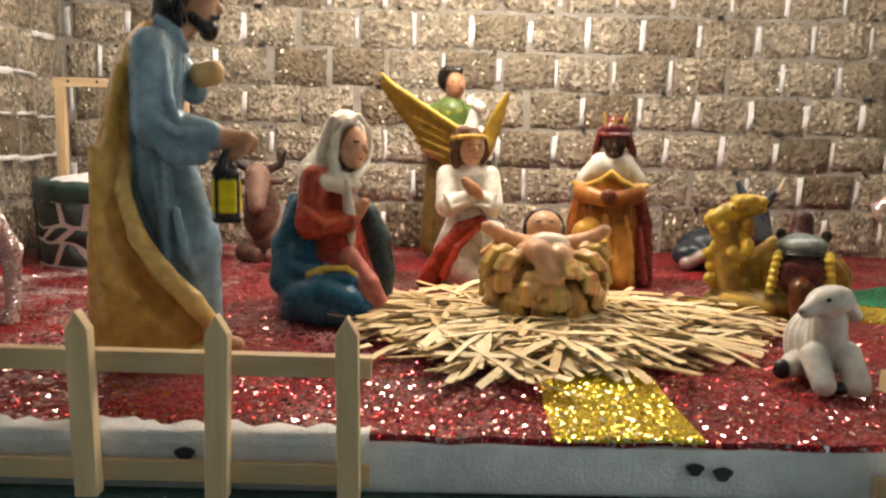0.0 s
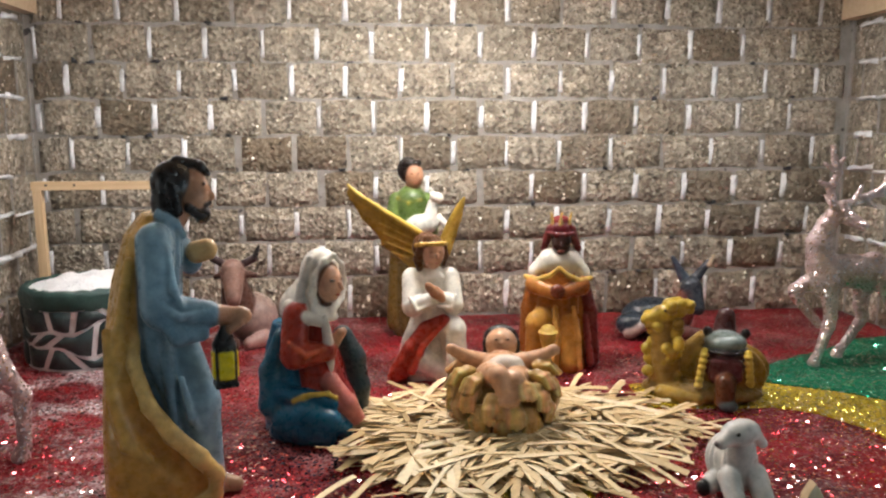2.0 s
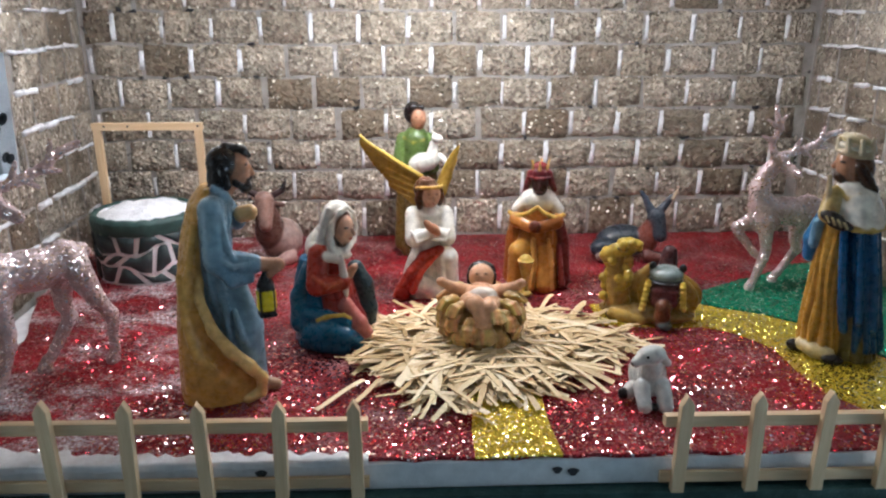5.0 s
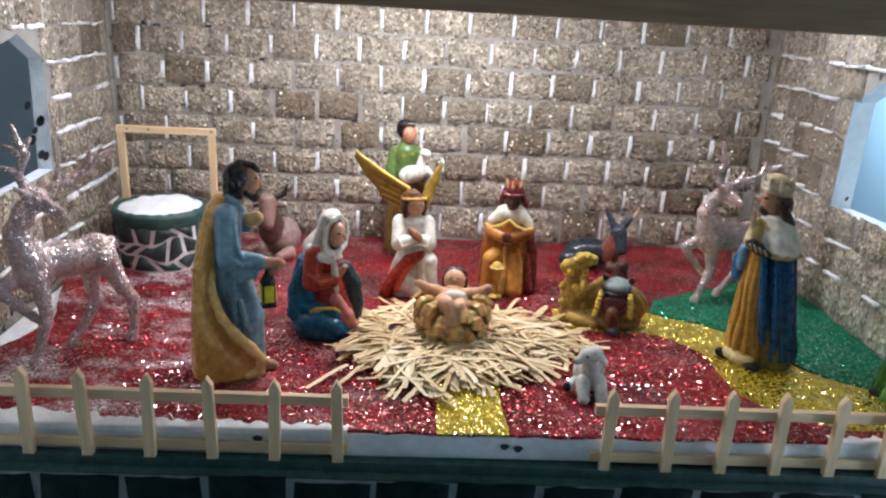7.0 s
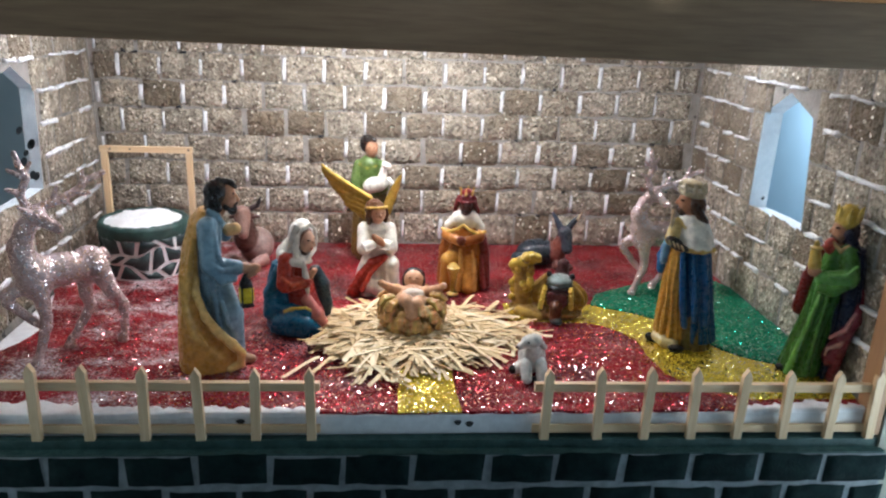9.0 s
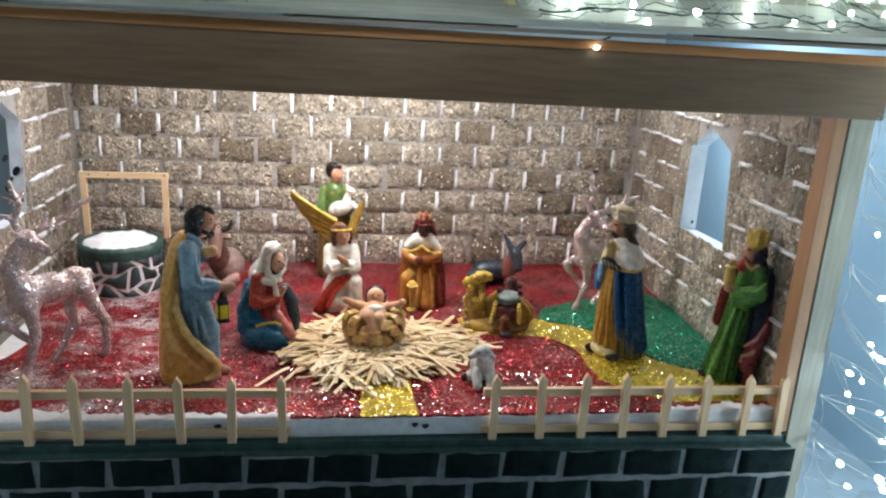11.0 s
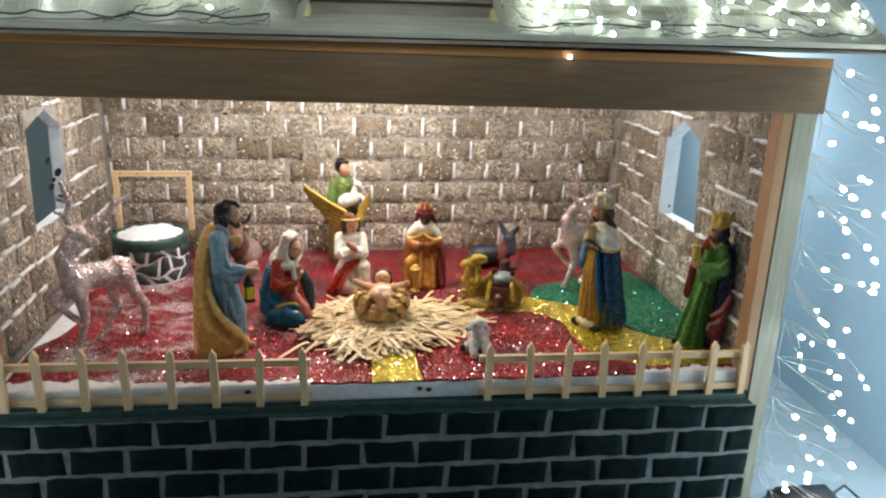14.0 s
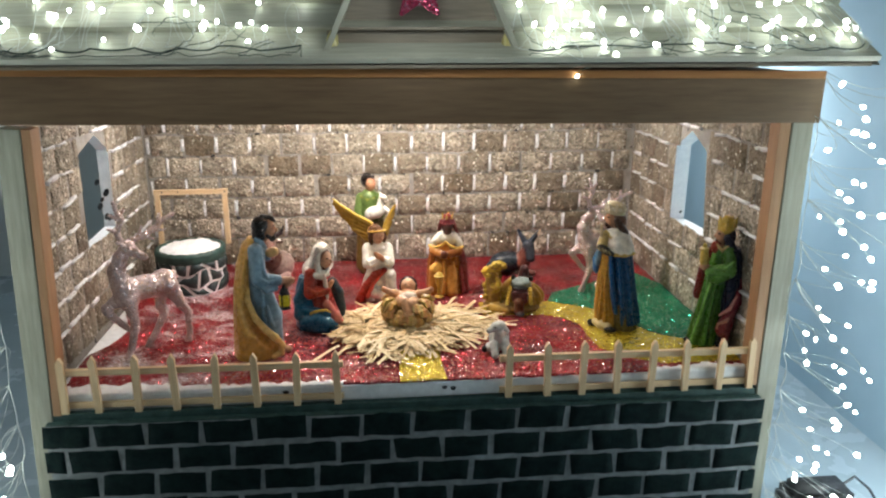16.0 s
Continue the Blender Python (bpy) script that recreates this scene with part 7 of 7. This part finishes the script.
post_string(0.8085, 1, 0.486, -0.345, 0.545, 78, 41, 0.115)
post_string(-0.585, -1, 0.486, -0.345, 0.545, 76, 42, 0.085)
light_string("fairy_lights", [Vector((0.395, 0.470, 0.5535)), Vector((0.386, 0.472, 0.550))], [(Vector((0.379, 0.4725, 0.5405)), Vector((0.386, 0.472, 0.550)))], 5, "single lit lamp hanging over the beam's edge")


# ---------------------------------------------------------------- black box with a cord on the floor
def black_case():
    d = empty("power_box", 0.93, 0.505, ZF)
    bm = box(-0.075, 0.075, -0.04, 0.04, 0, 0.085)
    bmesh.ops.bevel(bm, geom=list(bm.edges), offset=0.022, segments=4, affect="EDGES")
    part("case", bm, M_BLACK, d, "black plastic case", True)
    for i, (x, w) in enumerate(((-0.02, 0.03), (0.0, 0.022), (0.01, 0.026))):
        part("label_bar", box(x - w / 2, x + w / 2, -0.0415, -0.0402, 0.055 - i * 0.013, 0.060 - i * 0.013), M_FOAM, d, "pale printed bar")
    part("cord", tube([(0.06, 0, 0.075), (0.09, 0.01, 0.085), (0.12, 0.0, 0.06), (0.14, -0.02, 0.02), (0.16, -0.05, 0.003), (0.2, -0.1, 0.003)], 0.003, 6), M_BLACK, d, "black cord")
    return tagged(d, "black plastic power box with cord on the floor", "power box")


black_case()

# the lamp tube under the stable's ceiling
lamp_tube = empty("lamp_tube", 0.10, 0.95, 0.512)
part("housing", box(-0.628, 0.628, -0.014, 0.014, 0.004, 0.0178, 0.002), M_FOAM, lamp_tube, "white housing")
part("tube", box(-0.612, 0.612, -0.010, 0.010, -0.002, 0.0035), M_LAMPGLOW, lamp_tube, "glowing diffuser")
tagged(lamp_tube, "white lamp strip under the stable's ceiling", "lamp")

bulb = empty("light_bulb", 0.06, 0.925, 0.482)
bm = bmesh.new()
bmesh.ops.create_uvsphere(bm, u_segments=16, v_segments=10, radius=0.014)
glass = part("glass", bm, M_LAMPGLOW, bulb, "glowing round glass", True)
glass.visible_shadow = False
part("socket", tube([(0, 0, 0.0185), (0, 0, 0.0475)], 0.010, 12), M_FOAM, bulb, "white lamp socket")
tagged(bulb, "glowing bulb in a white socket under the ceiling", "light bulb")

# ---------------------------------------------------------------- bricks
def brick_meshes(name, w, d, h, bulge, count, material, seed):
    """Hand-shaped bricks: front at -y, width along x, sharing a few meshes."""
    out, r = [], random.Random(seed)
    nx, nz = 6, 4
    for _ in range(count):
        bm = bmesh.new()
        grid = []
        skew = [r.uniform(-0.0030, 0.0030) for _ in range(4)]
        for i in range(nx):
            col = []
            for j in range(nz):
                u, v = i / (nx - 1), j / (nz - 1)
                edge = min(u, 1 - u, 0.4) * min(v, 1 - v, 0.4)
                x = (u - 0.5) * w + (skew[0] * (1 - v) + skew[1] * v if i in (0, nx - 1) else r.uniform(-0.002, 0.002))
                z = (v - 0.5) * h + 0.8 * (skew[2] * (1 - u) + skew[3] * u) + r.uniform(-0.0016, 0.0016)
                y = -d - (bulge * (0.3 + 0.7 * r.random()) if edge > 0 else -0.16 * d * r.random())
                col.append(bm.verts.new((x, y, z)))
            grid.append(col)
        for i in range(nx - 1):
            for j in range(nz - 1):
                bm.faces.new((grid[i][j], grid[i + 1][j], grid[i + 1][j + 1], grid[i][j + 1]))
        loop = [grid[i][0] for i in range(nx)] + [grid[nx - 1][j] for j in range(1, nz)] + [grid[i][nz - 1] for i in range(nx - 2, -1, -1)] + [grid[0][j] for j in range(nz - 2, 0, -1)]
        back = [bm.verts.new((v.co.x * 1.01, 0.0, v.co.z * 1.02)) for v in loop]
        m = len(loop)
        for s in range(m):
            bm.faces.new((loop[s], back[s], back[(s + 1) % m], loop[(s + 1) % m]))
        bmesh.ops.recalc_face_normals(bm, faces=bm.faces)
        data = bpy.data.meshes.new(name)
        bm.to_mesh(data)
        bm.free()
        data.materials.append(material)
        data.polygons.foreach_set("use_smooth", [True] * len(data.polygons))
        out.append(data)
    return out


CLAY = brick_meshes("brick", BR_W - 0.0085, 0.0018, BR_H - 0.0040, 0.0008, 14, M_BRICK, 51)
rb = random.Random(77)


def lay(parent, m, meshes, scale_x, scale_z=1.0):
    ob = new("brick", rb.choice(meshes))
    ob.parent = parent
    flip = rb.choice((0, 180))
    ob.matrix_basis = m @ Matrix.Rotation(radians(flip), 4, "Y") @ Matrix.Diagonal((scale_x, rb.uniform(0.75, 1.2), scale_z * rb.uniform(0.94, 1.03), 1))
    return ob


JOINTS = brick_meshes("joint", 0.0070, 0.0022, BR_H - 0.0120, 0.0012, 5, M_MORTAR, 53)
for row in range(9):
    zc, tall = (BR_Z + BR_H * (row + 0.5), 1.0) if row else (0.034, 1.26)
    shift = 0.0215 if row % 2 == 0 else 0.0638
    x = shift + BR_W * math.floor((X0 - shift) / BR_W)
    while x < X1:
        a, b = max(x, X0 + 0.004), min(x + BR_W, X1 - 0.004)
        if b - a > 0.018:
            lay(wall_back, Matrix.Translation(((a + b) / 2, YB, zc)), CLAY, (b - a - 0.0085) / (BR_W - 0.0085), tall)
            if a > x - 1e-6 and rb.random() < 0.90:
                ob = lay(wall_back, Matrix.Translation((x, YB, zc)), JOINTS, rb.uniform(0.6, 1.2), rb.uniform(0.72, 1.1))
                ob.name = "joint"
        x += BR_W
    for wall, xin, hole, turn in ((wall_left, X0, WIN_L, 90), (wall_right, X1, WIN_R, -90)):
        y = 0.507 - (0.03 if row % 2 else 0.07)
        while y < YB:
            spans = [(max(y, 0.527), min(y + BR_W, YB - 0.006))]
            gap_at = [g for g in (opening_at(hole, zc + dz) for dz in (-0.015, 0.0, 0.015)) if g]
            if gap_at:
                g0, g1 = min(g[0] for g in gap_at) - 0.003, max(g[1] for g in gap_at) + 0.003
                spans = [(p, q) for s in spans for p, q in ((s[0], min(s[1], g0 + 0.005)), (max(s[0], g1 - 0.005), s[1])) if q - p > 0.0]
            for a, b in spans:
                if b - a > 0.022:
                    m = Matrix.Translation((xin, (a + b) / 2, zc)) @ Matrix.Rotation(radians(turn), 4, "Z")
                    lay(wall, m, CLAY, (b - a - 0.0085) / (BR_W - 0.0085), tall)
            y += BR_W

# white filler squeezed along the side walls' level joints, and dark paint blots on the back wall's joints
BEADS = brick_meshes("joint", 0.060, 0.0066, 0.0062, 0.0014, 6, M_MORTAR, 57)
BLOTS = brick_meshes("blot", 0.0085, 0.0062, 0.0052, 0.0010, 5, M_BLACK, 58)
for row in range(1, 9):
    z = BR_Z + BR_H * row
    for wall, xin, hole, turn in ((wall_left, X0, WIN_L, 90), (wall_right, X1, WIN_R, -90)):
        y = 0.545
        while y < YB - 0.035:
            gap = opening_at(hole, z)
            if rb.random() < 0.70 and not (gap and gap[0] - 0.032 < y < gap[1] + 0.032):
                ob = lay(wall, Matrix.Translation((xin, y, z + rb.uniform(-0.0015, 0.0015))) @ Matrix.Rotation(radians(turn), 4, "Z") @ Matrix.Rotation(radians(rb.uniform(-2.5, 2.5)), 4, "Y"), BEADS, rb.uniform(0.6, 1.05), rb.uniform(0.6, 1.2))
                ob.name = "joint"
            y += 0.058
    for _ in range(4):
        ob = lay(wall_back, Matrix.Translation((rb.uniform(X0 + 0.05, X1 - 0.05), YB, z + rb.uniform(-0.002, 0.002))), BLOTS, rb.uniform(0.5, 1.3), rb.uniform(0.5, 1.1))
        ob.name = "blot"

DARKBRICK = brick_meshes("brick", 0.0860, 0.0020, 0.0420, 0.0005, 9, M_BASEBRICK, 52)
for row, first in enumerate((-0.463, -0.413, -0.455, -0.398, -0.462, -0.410)):
    zc = -0.0790 - 0.0520 * row
    cuts = [-0.549] + ([-0.507] if row % 2 else []) + [first + 0.0953 * i + rb.uniform(-0.004, 0.004) for i in range(14) if first + 0.0953 * i < 0.765] + [0.785]
    for a, b in zip(cuts, cuts[1:]):
        if b - a > 0.022:
            lay(base, Matrix.Translation(((a + b) / 2, 0.4790, zc + rb.uniform(-0.0012, 0.0012))), DARKBRICK, (b - a - 0.0095) / 0.086)
